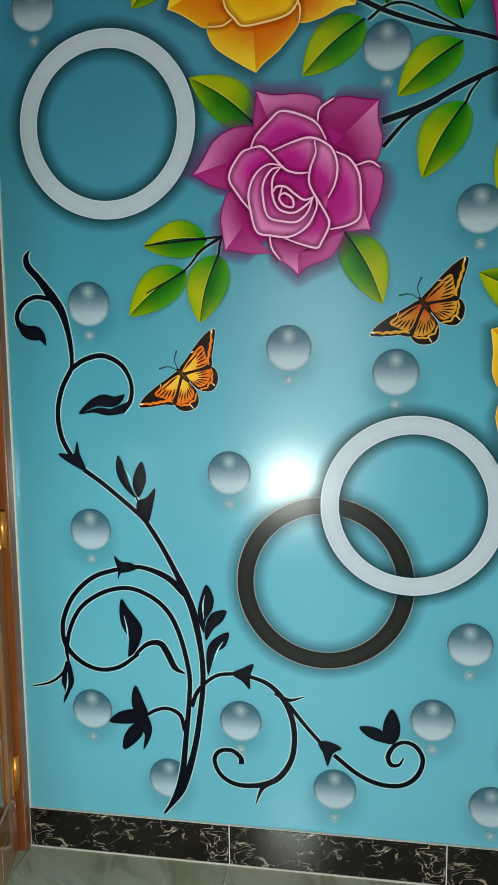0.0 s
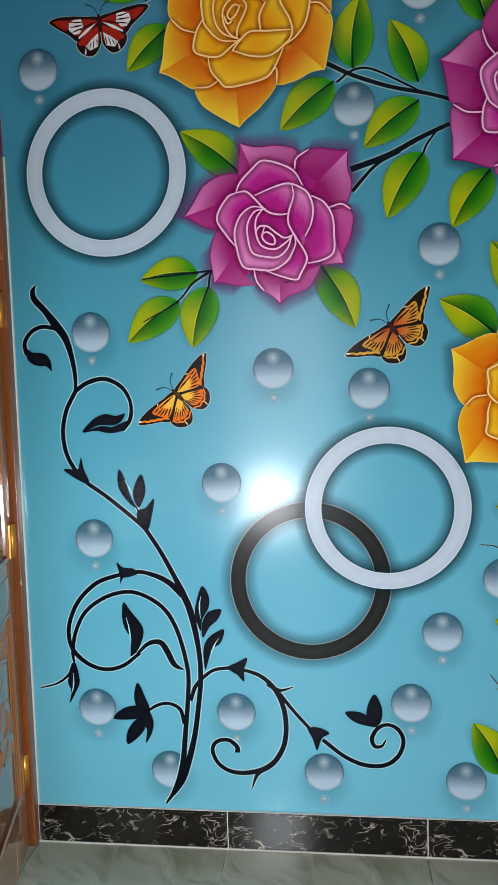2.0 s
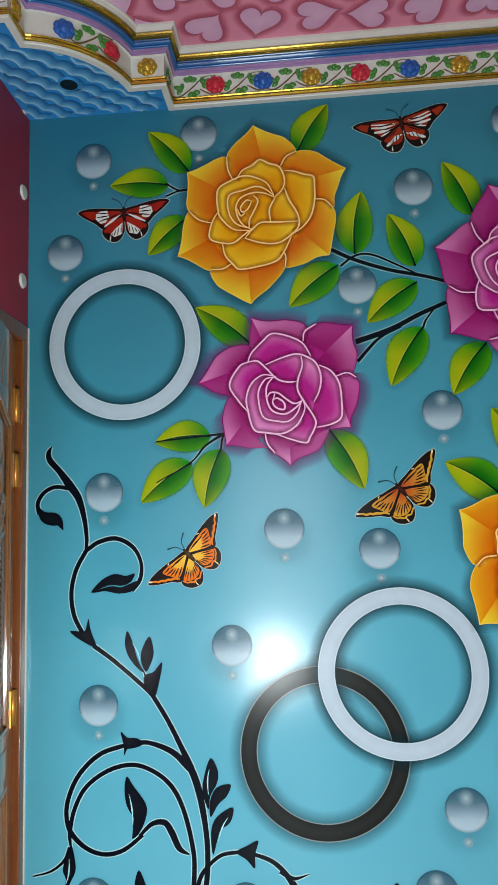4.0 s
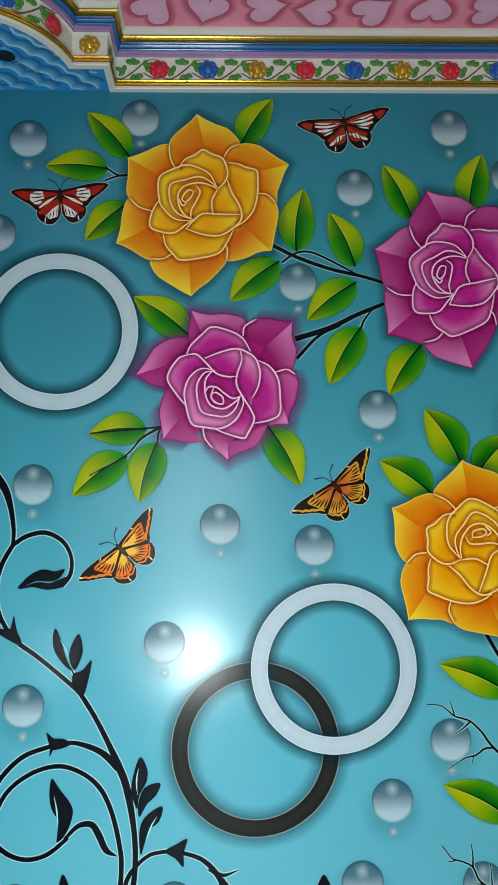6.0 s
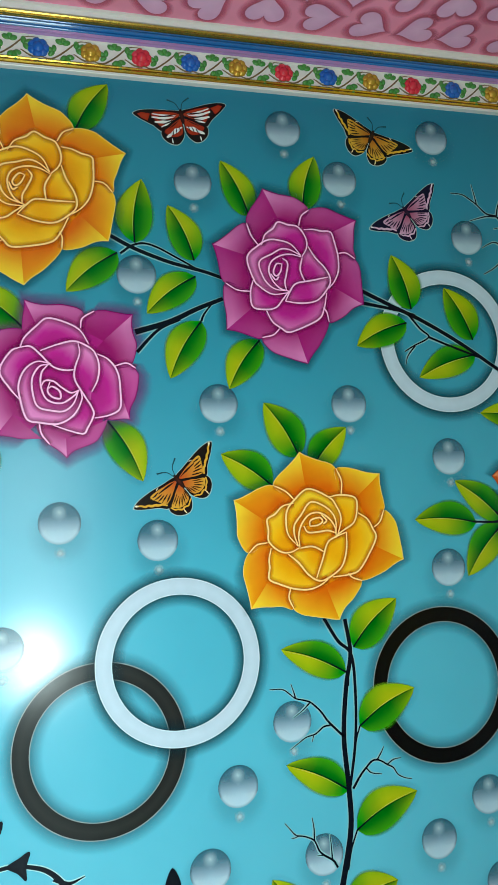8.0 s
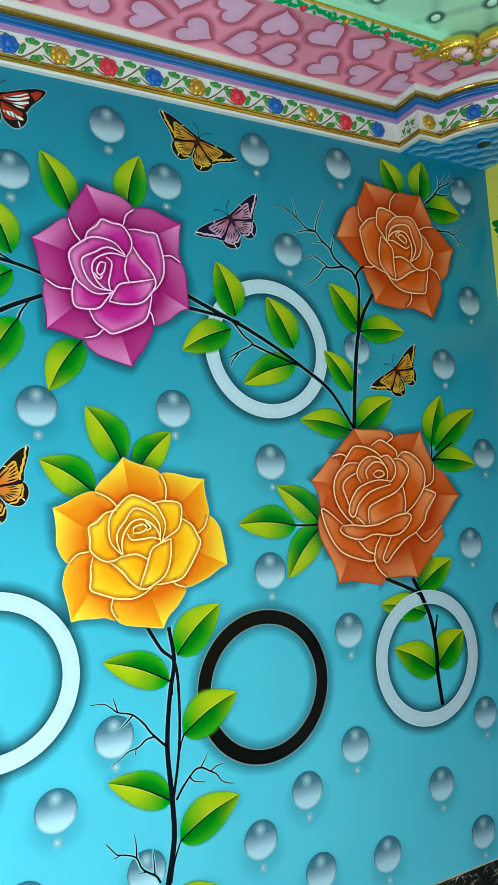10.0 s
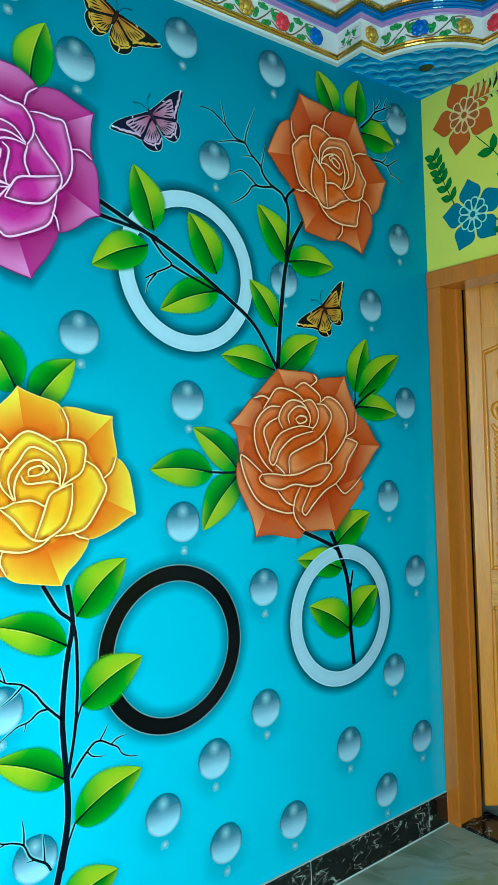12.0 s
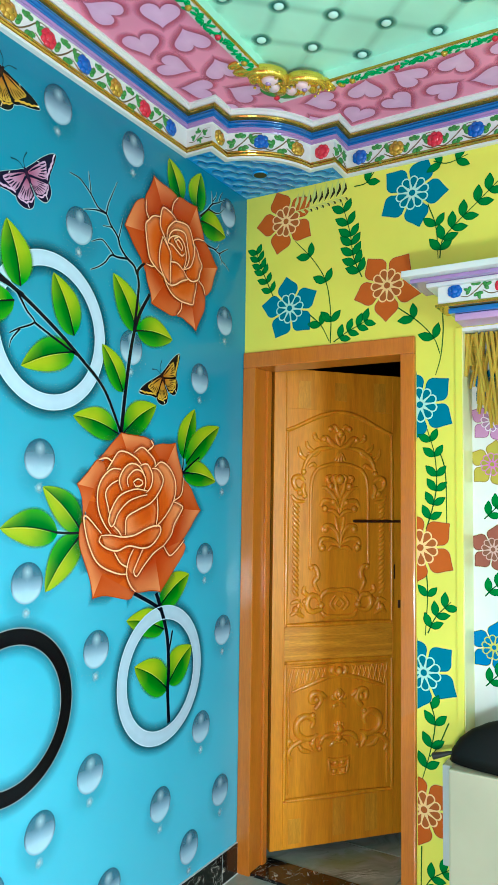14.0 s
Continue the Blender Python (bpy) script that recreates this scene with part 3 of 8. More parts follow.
    # strokes given for one half: breadth, then distances from the middle and heights
    strokes = (
        (0.010, (0.0, 1.69), (0.035, 1.705), (0.065, 1.735), (0.080, 1.722)), (0.008, (0.0, 1.74), (0.022, 1.785), (0.045, 1.780)),
        (0.008, (0.0, 1.70), (0.018, 1.735), (0.010, 1.765)), (0.008, (0.095, 1.715), (0.120, 1.735), (0.118, 1.755)),
        (0.009, (0.030, 1.692), (0.100, 1.680), (0.150, 1.640), (0.172, 1.590)), (0.008, (0.120, 1.668), (0.150, 1.690), (0.158, 1.715)),
        (0.008, (0.090, 1.682), (0.120, 1.655), (0.155, 1.662)), (0.008, (0.155, 1.632), (0.185, 1.655), (0.195, 1.690)), (0.008, (0.150, 1.600), (0.125, 1.615), (0.112, 1.600)),
        (0.007, (0.006, 1.668), (0.016, 1.645), (0.024, 1.632)), (0.007, (0.003, 1.668), (0.006, 1.645), (0.008, 1.628)),
        (0.010, (0.165, 1.540), (0.190, 1.560), (0.215, 1.545), (0.205, 1.510), (0.175, 1.500)), (0.009, (0.155, 1.470), (0.172, 1.500), (0.165, 1.530)), (0.008, (0.165, 1.450), (0.205, 1.455), (0.225, 1.480)),
        # bouquets
        (0.008, (0.0, 1.40), (0.020, 1.46), (0.055, 1.505), (0.085, 1.515)), (0.009, (0.0, 1.42), (0.035, 1.45), (0.075, 1.455), (0.090, 1.43)), (0.009, (0.0, 1.47), (0.018, 1.51), (0.022, 1.555)),
        (0.009, (0.045, 1.530), (0.060, 1.555), (0.040, 1.565)), (0.008, (0.0, 1.385), (0.030, 1.41), (0.060, 1.41)), (0.008, (0.012, 1.53), (0.030, 1.555), (0.012, 1.570)),
        (0.009, (0.0, 1.25), (0.012, 1.31), (0.045, 1.345), (0.075, 1.34), (0.080, 1.32)), (0.009, (0.0, 1.26), (0.040, 1.285), (0.085, 1.285), (0.092, 1.255), (0.070, 1.245)), (0.008, (0.0, 1.30), (0.014, 1.345), (0.020, 1.385)),
        (0.008, (0.0, 1.245), (0.035, 1.250), (0.055, 1.235)),
        # scrolls and vase
        (0.011, (0.085, 0.985), (0.125, 0.975), (0.150, 1.000), (0.140, 1.040), (0.105, 1.040), (0.088, 1.010)), (0.010, (0.100, 1.060), (0.118, 1.100), (0.100, 1.130), (0.112, 1.165), (0.135, 1.170)),
        (0.009, (0.140, 1.045), (0.165, 1.060), (0.160, 1.085)), (0.009, (0.0, 0.950), (0.060, 0.952), (0.085, 0.975)), (0.010, (0.0, 1.066), (0.050, 1.062), (0.080, 1.046), (0.088, 1.020)),
        (0.006, (0.0, 0.985), (0.020, 1.005), (0.0, 1.030)), (0.006, (0.020, 0.975), (0.042, 1.005), (0.020, 1.040)), (0.009, (0.165, 0.955), (0.200, 0.975), (0.225, 0.960)), (0.008, (0.170, 0.995), (0.195, 1.020), (0.225, 1.010)), (0.008, (0.180, 0.955), (0.190, 0.990), (0.185, 1.030)),
        # lower panel
        (0.008, (0.0, 0.700), (0.060, 0.690), (0.140, 0.665), (0.215, 0.640)), (0.006, (0.020, 0.745), (0.110, 0.742), (0.220, 0.742)),
        (0.010, (0.018, 0.705), (0.035, 0.722), (0.020, 0.738)), (0.008, (0.0, 0.640), (0.016, 0.615), (0.0, 0.590)), (0.008, (0.0, 0.605), (0.024, 0.600), (0.034, 0.615)), (0.007, (0.0, 0.575), (0.020, 0.570), (0.026, 0.555)),
        (0.011, (0.110, 0.560), (0.085, 0.590), (0.092, 0.625), (0.125, 0.625), (0.128, 0.595), (0.105, 0.590)), (0.010, (0.060, 0.605), (0.085, 0.625), (0.080, 0.600)),
        (0.012, (0.095, 0.450), (0.150, 0.440), (0.190, 0.470), (0.188, 0.515), (0.150, 0.535), (0.118, 0.515), (0.125, 0.485)), (0.009, (0.150, 0.440), (0.205, 0.420), (0.228, 0.390), (0.215, 0.360)), (0.009, (0.185, 0.420), (0.165, 0.395), (0.130, 0.385)),
        (0.010, (0.105, 0.455), (0.120, 0.425), (0.105, 0.385)), (0.008, (0.205, 0.415), (0.225, 0.440), (0.230, 0.415)), (0.009, (0.0, 0.440), (0.035, 0.450), (0.070, 0.440), (0.085, 0.415)),
        (0.008, (0.0, 0.455), (0.014, 0.480), (0.020, 0.495)), (0.008, (0.0, 0.460), (0.004, 0.485), (0.005, 0.503)), (0.008, (0.0, 0.420), (0.024, 0.415), (0.040, 0.400)),
        (0.008, (0.0, 0.342), (0.030, 0.340), (0.052, 0.350)), (0.007, (0.046, 0.345), (0.040, 0.300), (0.030, 0.280)), (0.007, (0.0, 0.310), (0.024, 0.312), (0.040, 0.320)), (0.007, (0.0, 0.282), (0.032, 0.280)), (0.006, (0.010, 0.340), (0.016, 0.300), (0.012, 0.284)),
    )
    for r, *pts in strokes:
        for s in (1, -1):
            lines.append((sunk, [(m + s * x * k, z) for x, z in pts] if len(pts) > 2 else [(m + s * pts[0][0] * k, pts[0][1]), (m + s * (pts[0][0] + pts[1][0]) / 2 * k, pts[0][1]), (m + s * pts[1][0] * k, pts[1][1])], r))
    # twisted columns and lattice corners
    for s in (1, -1):
        for i in range(19):
            z = 1.045 + 0.021 * i
            lines.append((sunk, [(m + s * (0.190 * k), z), (m + s * (0.203 * k), z + 0.011), (m + s * (0.216 * k), z + 0.026)], 0.007))
        for i in range(7):
            x = 0.06 + 0.025 * i
            low_z = 0.695 - 0.28 * (x - 0.03)
            lines.append((sunk, [(m + s * x * k, 0.738), (m + s * (x + 0.010) * k, (0.738 + low_z) / 2), (m + s * (x + 0.022) * k, low_z)], 0.004))
            lines.append((sunk, [(m + s * (x + 0.022) * k, 0.738), (m + s * (x + 0.012) * k, (0.738 + low_z) / 2), (m + s * x * k, low_z)], 0.004))
    for f, pts, r in lines:
        smooth(part("carving", relief(f, pts, r * 1.35, 6, 4, bold), timber, door))
    bosses = ((0.0, 1.755, 0.014), (0.078, 1.728, 0.011), (0.045, 1.775, 0.010), (0.118, 1.735, 0.009), (0.170, 1.58, 0.010), (0.186, 1.49, 0.011), (0.164, 1.475, 0.009), (0.044, 1.52, 0.012), (0.0, 1.55, 0.016), (0.070, 1.42, 0.011), (0.068, 1.33, 0.012),
              (0.084, 1.25, 0.013), (0.030, 1.45, 0.011), (0.132, 1.165, 0.010), (0.104, 1.12, 0.010), (0.086, 1.00, 0.012), (0.160, 1.02, 0.009), (0.200, 0.985, 0.012), (0.0, 0.715, 0.014), (0.104, 0.60, 0.011), (0.080, 0.615, 0.009), (0.0, 0.47, 0.016),
              (0.120, 0.535, 0.010), (0.122, 0.42, 0.011), (0.088, 0.395, 0.009), (0.0, 0.435, 0.013), (0.015, 0.33, 0.010), (0.022, 0.295, 0.009), (0.0, 0.62, 0.012))
    for x, z, r in bosses:
        for s in ((1, -1) if x else (1,)):
            smooth(part("boss", knob(sunk, m + s * x * k, z, r * 1.45, 0.95 * bold), timber, door))
    return door


STRIP_WOOD = wood("pale_veneer", (0.52, 0.195, 0.004), (0.80, 0.37, 0.020), "z", 0.34, 0.28, 7.0)
door_1 = carved_door("door_1", (W + 0.142, -0.0625), -40.3, 0.634, 0.042, 2.072, 1, "open honey coloured wooden door with carved panels", DOOR_WOOD, STRIP_WOOD, RAIL_WOOD, 1.0)
bm = box(0.378, 0.618, -0.029, -0.017, 1.402, 1.413, 0.003)
part("bolt", bm, material("dark_steel", (0.06, 0.02, 0.012), 0.4, 0.5), door_1, "dark sliding bolt")
part("latch", box(0.580, 0.590, -0.022, -0.016, 1.150, 1.215, 0.002), bpy.data.materials["dark_steel"], door_1)
part("latch", box(0.604, 0.616, -0.022, -0.016, 1.020, 1.055, 0.002), bpy.data.materials["dark_steel"], door_1)
door_2 = carved_door("door_2", (-0.033, -0.052), -76.5, 0.80, 0.012, 2.050, -1, "dark polished carved wooden door standing ajar", LEFT_WOOD, LEFT_WOOD, LEFT_WOOD, 0.45)
for z in (1.85, 1.655, 0.973, 0.252):
    hinge = empty("hinge")
    hinge.parent = door_2
    bm = bmesh.new()
    bmesh.ops.create_cone(bm, cap_ends=True, segments=14, radius1=0.013, radius2=0.013, depth=0.10, matrix=Matrix.Translation((-0.002, 0.018, z)))
    smooth(part("knuckle", bm, BRASS, hinge))
    part("plate", box(0.002, 0.030, 0.0165, 0.0195, z - 0.05, z + 0.05), BRASS, hinge)
    part("plate", box(-0.034, -0.006, 0.0165, 0.0195, z - 0.05, z + 0.05), BRASS, hinge)
tagged(new("threshold", part("stone", box(W - 0.004, W + 0.150, -0.690, -0.062, -0.004, 0.012, 0.002), BLACK_STONE).data), "dark stone threshold under the open door", "threshold", kind="structure")
bpy.data.objects.remove(bpy.data.objects["stone"])


# ---- floor tiles and skirting, laid piece by piece ----
def tile_mesh(x, y, th, bevel):
    bm = box(0, x, -y, 0, -th, 0, bevel)
    mesh = bpy.data.meshes.new("tile")
    bm.to_mesh(mesh)
    bm.free()
    mesh.materials.append(FLOOR_STONE)
    return mesh


TILE = tile_mesh(0.597, 0.597, 0.006, 0.0012)
for i in range(-1, 10):
    for j in range(-1, 8):
        tile = new("tile", TILE)
        tile.parent = floor
        tile.location = (0.0035 + 0.60 * i, 0.020 - 0.60 * j, 0.0)
skirting = tagged(empty("baseboard"), "black marble skirting with pale gold veins", "skirting", kind="structure")
SKIRT = box(0.0015, 0.5985, -0.010, 0.0, 0.004, 0.120, 0.0015)
mesh = bpy.data.meshes.new("skirting_tile")
SKIRT.to_mesh(mesh)
SKIRT.free()
mesh.materials.append(BLACK_STONE)
for i in range(5):
    ob = new("skirting_tile", mesh)
    ob.parent = skirting
    ob.location = (0.004 + 0.60 * i, 0, 0)
part("skirting_tile", box(3.0055, W - 0.016, -0.010, 0.0, 0.004, 0.120, 0.0015), BLACK_STONE, skirting)
for i in range(3):
    ob = new("skirting_tile", mesh)
    ob.parent = skirting
    ob.matrix_basis = pose(W, -DOOR_S - 0.003 - 0.60 * i, 0, 0, 0, -90)
part("joint", box(0.0, W, -0.012, -0.001, -0.002, 0.0045), GROUT, skirting, "white cement joint along the floor")
part("joint", box(0.0, W, -0.0085, -0.001, 0.004, 0.1215), GROUT, skirting)
part("corner_filler", box(0.0, 0.007, -0.0065, 0.0, 0.122, 2.10), WHITE_PAINT, skirting, "white filler line beside the door frame")
part("joint", box(W - 0.012, W - 0.001, -2.6, -DOOR_S, -0.002, 0.0045), GROUT, skirting)


# ---- the painted mural: flat enamel shapes, airbrushed from colour to colour ----
def NORTH(u, v, h):
    return Vector((u, -h, v))


def EAST(s, v, h):
    return Vector((W - h, -s, v))


def pigment(name, rough):
    """Gloss paint whose hue is laid on by the brush: the colour and cover of each corner."""
    m = material(name, (0.5, 0.5, 0.5), rough, 0.0, 0.14)
    n, l, b = nodes_of(m)
    a = n.new("ShaderNodeAttribute")
    a.attribute_name = "pigment"
    grain = texture(m, "Noise", 26.0, 4.0)
    r = ramp(m, grain.outputs["Fac"], [(0.3, (0.94, 0.94, 0.94)), (0.7, (1.0, 1.0, 1.0))])
    l.new(mix(m, 1.0, a.outputs["Color"], r.outputs["Color"], "MULTIPLY"), b.inputs["Base Color"])
    l.new(a.outputs["Alpha"], b.inputs["Alpha"])
    fine = texture(m, "Noise", 60.0, 3.0)
    bump(m, fine.outputs["Fac"], 0.05, 0.001)
    return m


MURAL = pigment("mural_enamel", 0.21)
INK, INK_SOFT = (0.002, 0.004, 0.010), (0.006, 0.008, 0.014)


def painted(name, tris, parent=None):
    """One painted patch: triangles of (place, rgba) corners."""
    mesh = bpy.data.meshes.new(name)
    verts, faces, cols = [], [], []
    for tri in tris:
        base = len(verts)
        for p, c in tri:
            verts.append(p)
            cols.extend((*c, 1.0) if len(c) == 3 else c)
        faces.append(tuple(range(base, base + len(tri))))
    mesh.from_pydata(verts, [], faces)
    layer = mesh.color_attributes.new("pigment", "FLOAT_COLOR", "CORNER")
    layer.data.foreach_set("color", cols)
    mesh.materials.append(MURAL)
    ob = new(name, mesh)
    if parent is not None:
        ob.parent = parent
    return ob


def blend(a, b, t):
    return tuple(x + (y - x) * t for x, y in zip(a, b))


def flat_line(put, pts, widths, colour, h, steps=6, edge=None):
    """A brushed line with a breadth that runs from end to end."""
    line = spline([(p[0], p[1], 0) for p in pts], steps)
    k = len(line)
    left, right = [], []
    for i, p in enumerate(line):
        d = (line[min(i + 1, k - 1)] - line[max(i - 1, 0)]).normalized()
        s = i / (k - 1) * (len(widths) - 1)
        j = min(int(s), len(widths) - 2)
        half = 0.5 * (widths[j] + (widths[j + 1] - widths[j]) * (s - j))
        q = Vector((-d.y, d.x, 0)) * half
        left.append(p + q)
        right.append(p - q)
    tris = []
    for i in range(k - 1):
        a, b, c, d = left[i], left[i + 1], right[i + 1], right[i]
        if edge is None:
            tris.append([(put(v.x, v.y, h), colour) for v in (a, d, c, b)])
        else:
            m0, m1 = (a + d) / 2, (b + c) / 2
            tris.append([(put(a.x, a.y, h), edge), (put(m0.x, m0.y, h), colour), (put(m1.x, m1.y, h), colour), (put(b.x, b.y, h), edge)])
            tris.append([(put(m0.x, m0.y, h), colour), (put(d.x, d.y, h), edge), (put(c.x, c.y, h), edge), (put(m1.x, m1.y, h), colour)])
    return tris


def fan(put, middle, cm, rim, cols, h, closed=True):
    tris = []
    n = len(rim)
    for i in range(n if closed else n - 1):
        j = (i + 1) % n
        tris.append([(put(*middle, h + 0.00022), cm), (put(rim[i][0], rim[i][1], h), cols[i]), (put(rim[j][0], rim[j][1], h), cols[j])])
    return tris


def soft_edge(put, rim, middle, reach, colour, cover, h, inward=0.0):
    """An airbrushed shade that fades out round a closed outline."""
    tris, n = [], len(rim)
    ring = []
    for p in rim:
        d = Vector((p[0] - middle[0], p[1] - middle[1]))
        d.normalize()
        ring.append([(p[0] + d.x * s, p[1] + d.y * s, a) for s, a in ((-inward, cover), (reach * 0.35, cover * 0.55), (reach, 0.0))])
    for i in range(n):
        a, b = ring[i], ring[(i + 1) % n]
        for k in range(2):
            tris.append([(put(q[0], q[1], h), (*colour, q[2])) for q in (a[k], a[k + 1], b[k + 1], b[k])])
    return tris


# palettes: deep, middle, light, line, outer rim
YELLOW_ROSE = ((0.62, 0.100, 0.0), (0.82, 0.40, 0.001), (0.90, 0.70, 0.035), (0.95, 0.68, 0.26), (0.78, 0.50, 0.01))
PINK_ROSE = ((0.26, 0.001, 0.12), (0.46, 0.013, 0.27), (0.78, 0.28, 0.61), (0.93, 0.54, 0.81), (0.20, 0.001, 0.12))
ORANGE_ROSE = ((0.36, 0.030, 0.001), (0.55, 0.088, 0.004), (0.75, 0.29, 0.10), (0.92, 0.56, 0.28), (0.34, 0.040, 0.001))
SHADE = (0.008, 0.030, 0.040)


def rose_base(wall, at, turn, size, palette, label, mirrored):
    rose = tagged(empty("painted_rose"), label, "painted rose", "roses of the mural")
    c, s = math.cos(radians(turn)) * size, math.sin(radians(turn)) * size

    def put(u, v, h):
        u = -u if mirrored else u
        return wall(at[0] + c * u - s * v, at[1] + s * u + c * v, h)
    put.rims, put.cells, put.lines = [], 0, 0
    # the pink rose beside the ring was sprayed round with violet
    put.haze = (0.17, 0.010, 0.18) if palette is PINK_ROSE and at[0] < 1.1 else SHADE
    return rose, put


def petal(rose, put, rim, tip, fold, palette):
    """An outer petal, folded along the line from its tip: one half shaded, the other catching light."""
    deep, middle, light, line, rim_tone = palette
    put.rims.append(rim)
    one = [(p.x, p.y) for p in spline([(x, y, 0) for x, y in rim[: tip + 1]], 6)]
    two = [(p.x, p.y) for p in spline([(x, y, 0) for x, y in rim[tip:]], 6)]
    h = 0.0024 + 0.00008 * len(put.rims)
    tris = []
    reach = math.hypot(*rim[tip])
    ax, ay = rim[tip][0] / reach, rim[tip][1] / reach

    def drawn_in(p):
        """Pinches the outline towards its tip, so that the petal ends in a small point."""
        along_axis, across = p[0] * ax + p[1] * ay, p[1] * ax - p[0] * ay
        d = (reach - along_axis) / (0.17 * reach)
        across *= 0.62 + 0.38 * min(1.0, max(0.0, d))
        return along_axis * ax - across * ay, along_axis * ay + across * ax
    one, two = [drawn_in(p) for p in one], [drawn_in(p) for p in two]
    steps = (0.0, 0.25, 0.5, 0.74, 0.92, 1.0)

    def tone(x, y, f, lit, u):
        """Deep towards the flower's heart, light beside the fold on the lit half, a thin darker rim."""
        rho = math.hypot(x, y) / reach
        heart = min(1.0, max(0.0, (0.96 - rho) / 0.36))
        if lit:
            c = blend(middle, light, min(1.0, (0.45 + 0.55 * f) * (1 - u) ** 0.8 + 0.30 * f * u))
        else:
            c = blend(blend(middle, light, 0.10 + 0.50 * u * f), deep, 0.72 * (1 - u) ** 1.6 * (1 - 0.40 * f))
        c = blend(c, deep, 0.95 * heart)
        return blend(c, rim_tone, 0.45 if f == 1.0 else 0.20 if f > 0.9 else 0.0)
    for half, lit in ((one, False), (two, True)):
        k = len(half) - 1
        rows = []
        for i, p in enumerate(half):
            u = i / k if lit else 1 - i / k                  # 0 at the tip, 1 at the flower's heart
            row = []
            for f in steps:
                x, y = fold[0] + (p[0] - fold[0]) * f, fold[1] + (p[1] - fold[1]) * f
                row.append((x, y, tone(x, y, f, lit, u)))
            rows.append(row)
        for r0, r1 in zip(rows, rows[1:]):
            for q in range(len(steps) - 1):
                four = (r0[q], r0[q + 1], r1[q + 1], r1[q]) if q else (r0[0], r0[1], r1[1])
                tris.append([(put(x, y, h), c) for x, y, c in four])
    ob = painted("petal", tris, rose)
    rim_line = [(p[0], p[1]) for p in one[3:] + two[1:-3]]
    painted("petal_edge", flat_line(put, rim_line, [0.0014, 0.0030, 0.0014], blend(rim_tone, line, 0.55 if palette is YELLOW_ROSE else 0.0), h + 0.0006, 1), rose)
    return ob


def inner_petal(rose, put, rim, deep_at, palette):
    deep, middle, light, line, rim_tone = palette
    out = [(p.x, p.y) for p in spline([(x, y, 0) for x, y in rim], 4, True)]
    dist = [math.hypot(x, y) for x, y in out]
    near, far = min(dist), max(dist)
    mx, my = sum(p[0] for p in out) / len(out), sum(p[1] for p in out) / len(out)

    def tone(x, y):
        t = min(1.0, max(0.0, (math.hypot(x, y) - near) / (far - near)))
        side = min(1.0, math.hypot(x - deep_at[0], y - deep_at[1]) / (far * 0.7))
        f = (0.55 * t + 0.45 * side) ** 0.78
        return blend(blend(deep, middle, 0.25), middle, f * 2) if f < 0.5 else blend(middle, light, (f - 0.5) * 1.9)
    put.cells += 1
    h, tris = 0.0036 + 0.00006 * put.cells, []
    steps = (0.0, 0.3, 0.55, 0.78, 1.0)
    for p, q in zip(out, out[1:] + out[:1]):
        for f0, f1 in zip(steps, steps[1:]):
            four = [(mx + (r[0] - mx) * f, my + (r[1] - my) * f) for r, f in ((p, f0), (p, f1), (q, f1), (q, f0))]
            tris.append([(put(x, y, h + 0.00022 * (1 - math.hypot(x - mx, y - my) / far)), tone(x, y)) for x, y in (four if f0 else four[:3])])
    painted("inner_petal", tris, rose)


def outline(rose, put, line, breadth, palette):
    deep, middle, light, pale, rim_tone = palette
    shade = tuple(c * 0.85 for c in deep)
    put.lines += 1
    lift = 0.00003 * put.lines
    soft = flat_line(put, line, [breadth * 5.4] * 2, (*shade, 0.66), 0.0047 + lift, 6, (*shade, 0.0))
    painted("line_shade", soft, rose)
    k = 4
    w = [breadth * 0.55] + [breadth * 0.88] * k + [breadth * 0.55]
    painted("outline", flat_line(put, line, w, pale, 0.0056 + lift), rose)


def convex(pts):
    pts = sorted(pts)
    out = []
    for line in (pts, pts[::-1]):
        row = []
        for p in line:
            while len(row) > 1 and (row[-1][0] - row[-2][0]) * (p[1] - row[-2][1]) - (row[-1][1] - row[-2][1]) * (p[0] - row[-2][0]) <= 0:
                row.pop()
            row.append(p)
        out += row[:-1]
    return out


def rose_ground(rose, put, palette):
    """The flat under-coat of the whole flower and the soft shade that it throws on the wall."""
    deep, middle, light, line, rim_tone = palette
    rims = put.rims
    pts = []
    for rim in rims:
        pts += rim[1:-1]
    mx, my = sum(p[0] for p in pts) / len(pts), sum(p[1] for p in pts) / len(pts)
    pts.sort(key=lambda p: math.atan2(p[1] - my, p[0] - mx))
    # let the under-coat reach the outermost point in each direction only
    keep = []
    for i, p in enumerate(pts):
        r = math.hypot(p[0] - mx, p[1] - my)
        near = [math.hypot(q[0] - mx, q[1] - my) for q in (pts[i - 1], pts[(i + 1) % len(pts)])]
        if r > 0.75 * min(near):
            keep.append(p)
    pts = keep
    cols = [blend(deep, middle, 0.5)] * len(pts)
    coat = [(mx + 0.93 * (x - mx), my + 0.93 * (y - my)) for x, y in pts]
    painted("under_coat", fan(put, (mx, my), blend(deep, middle, 0.5), coat, cols, 0.0020), rose)
    if palette is ORANGE_ROSE:
        hull = [(mx + 0.88 * (x - mx), my + 0.88 * (y - my)) for x, y in convex(pts)]
        painted("under_coat", fan(put, (mx, my), middle, hull, [middle] * len(hull), 0.0018), rose)
    painted("airbrush_shade", soft_edge(put, pts, (mx, my), 0.034 if put.haze is SHADE else 0.040, put.haze, 0.52 if put.haze is SHADE else 0.70, 0.0016, 0.012), rose)


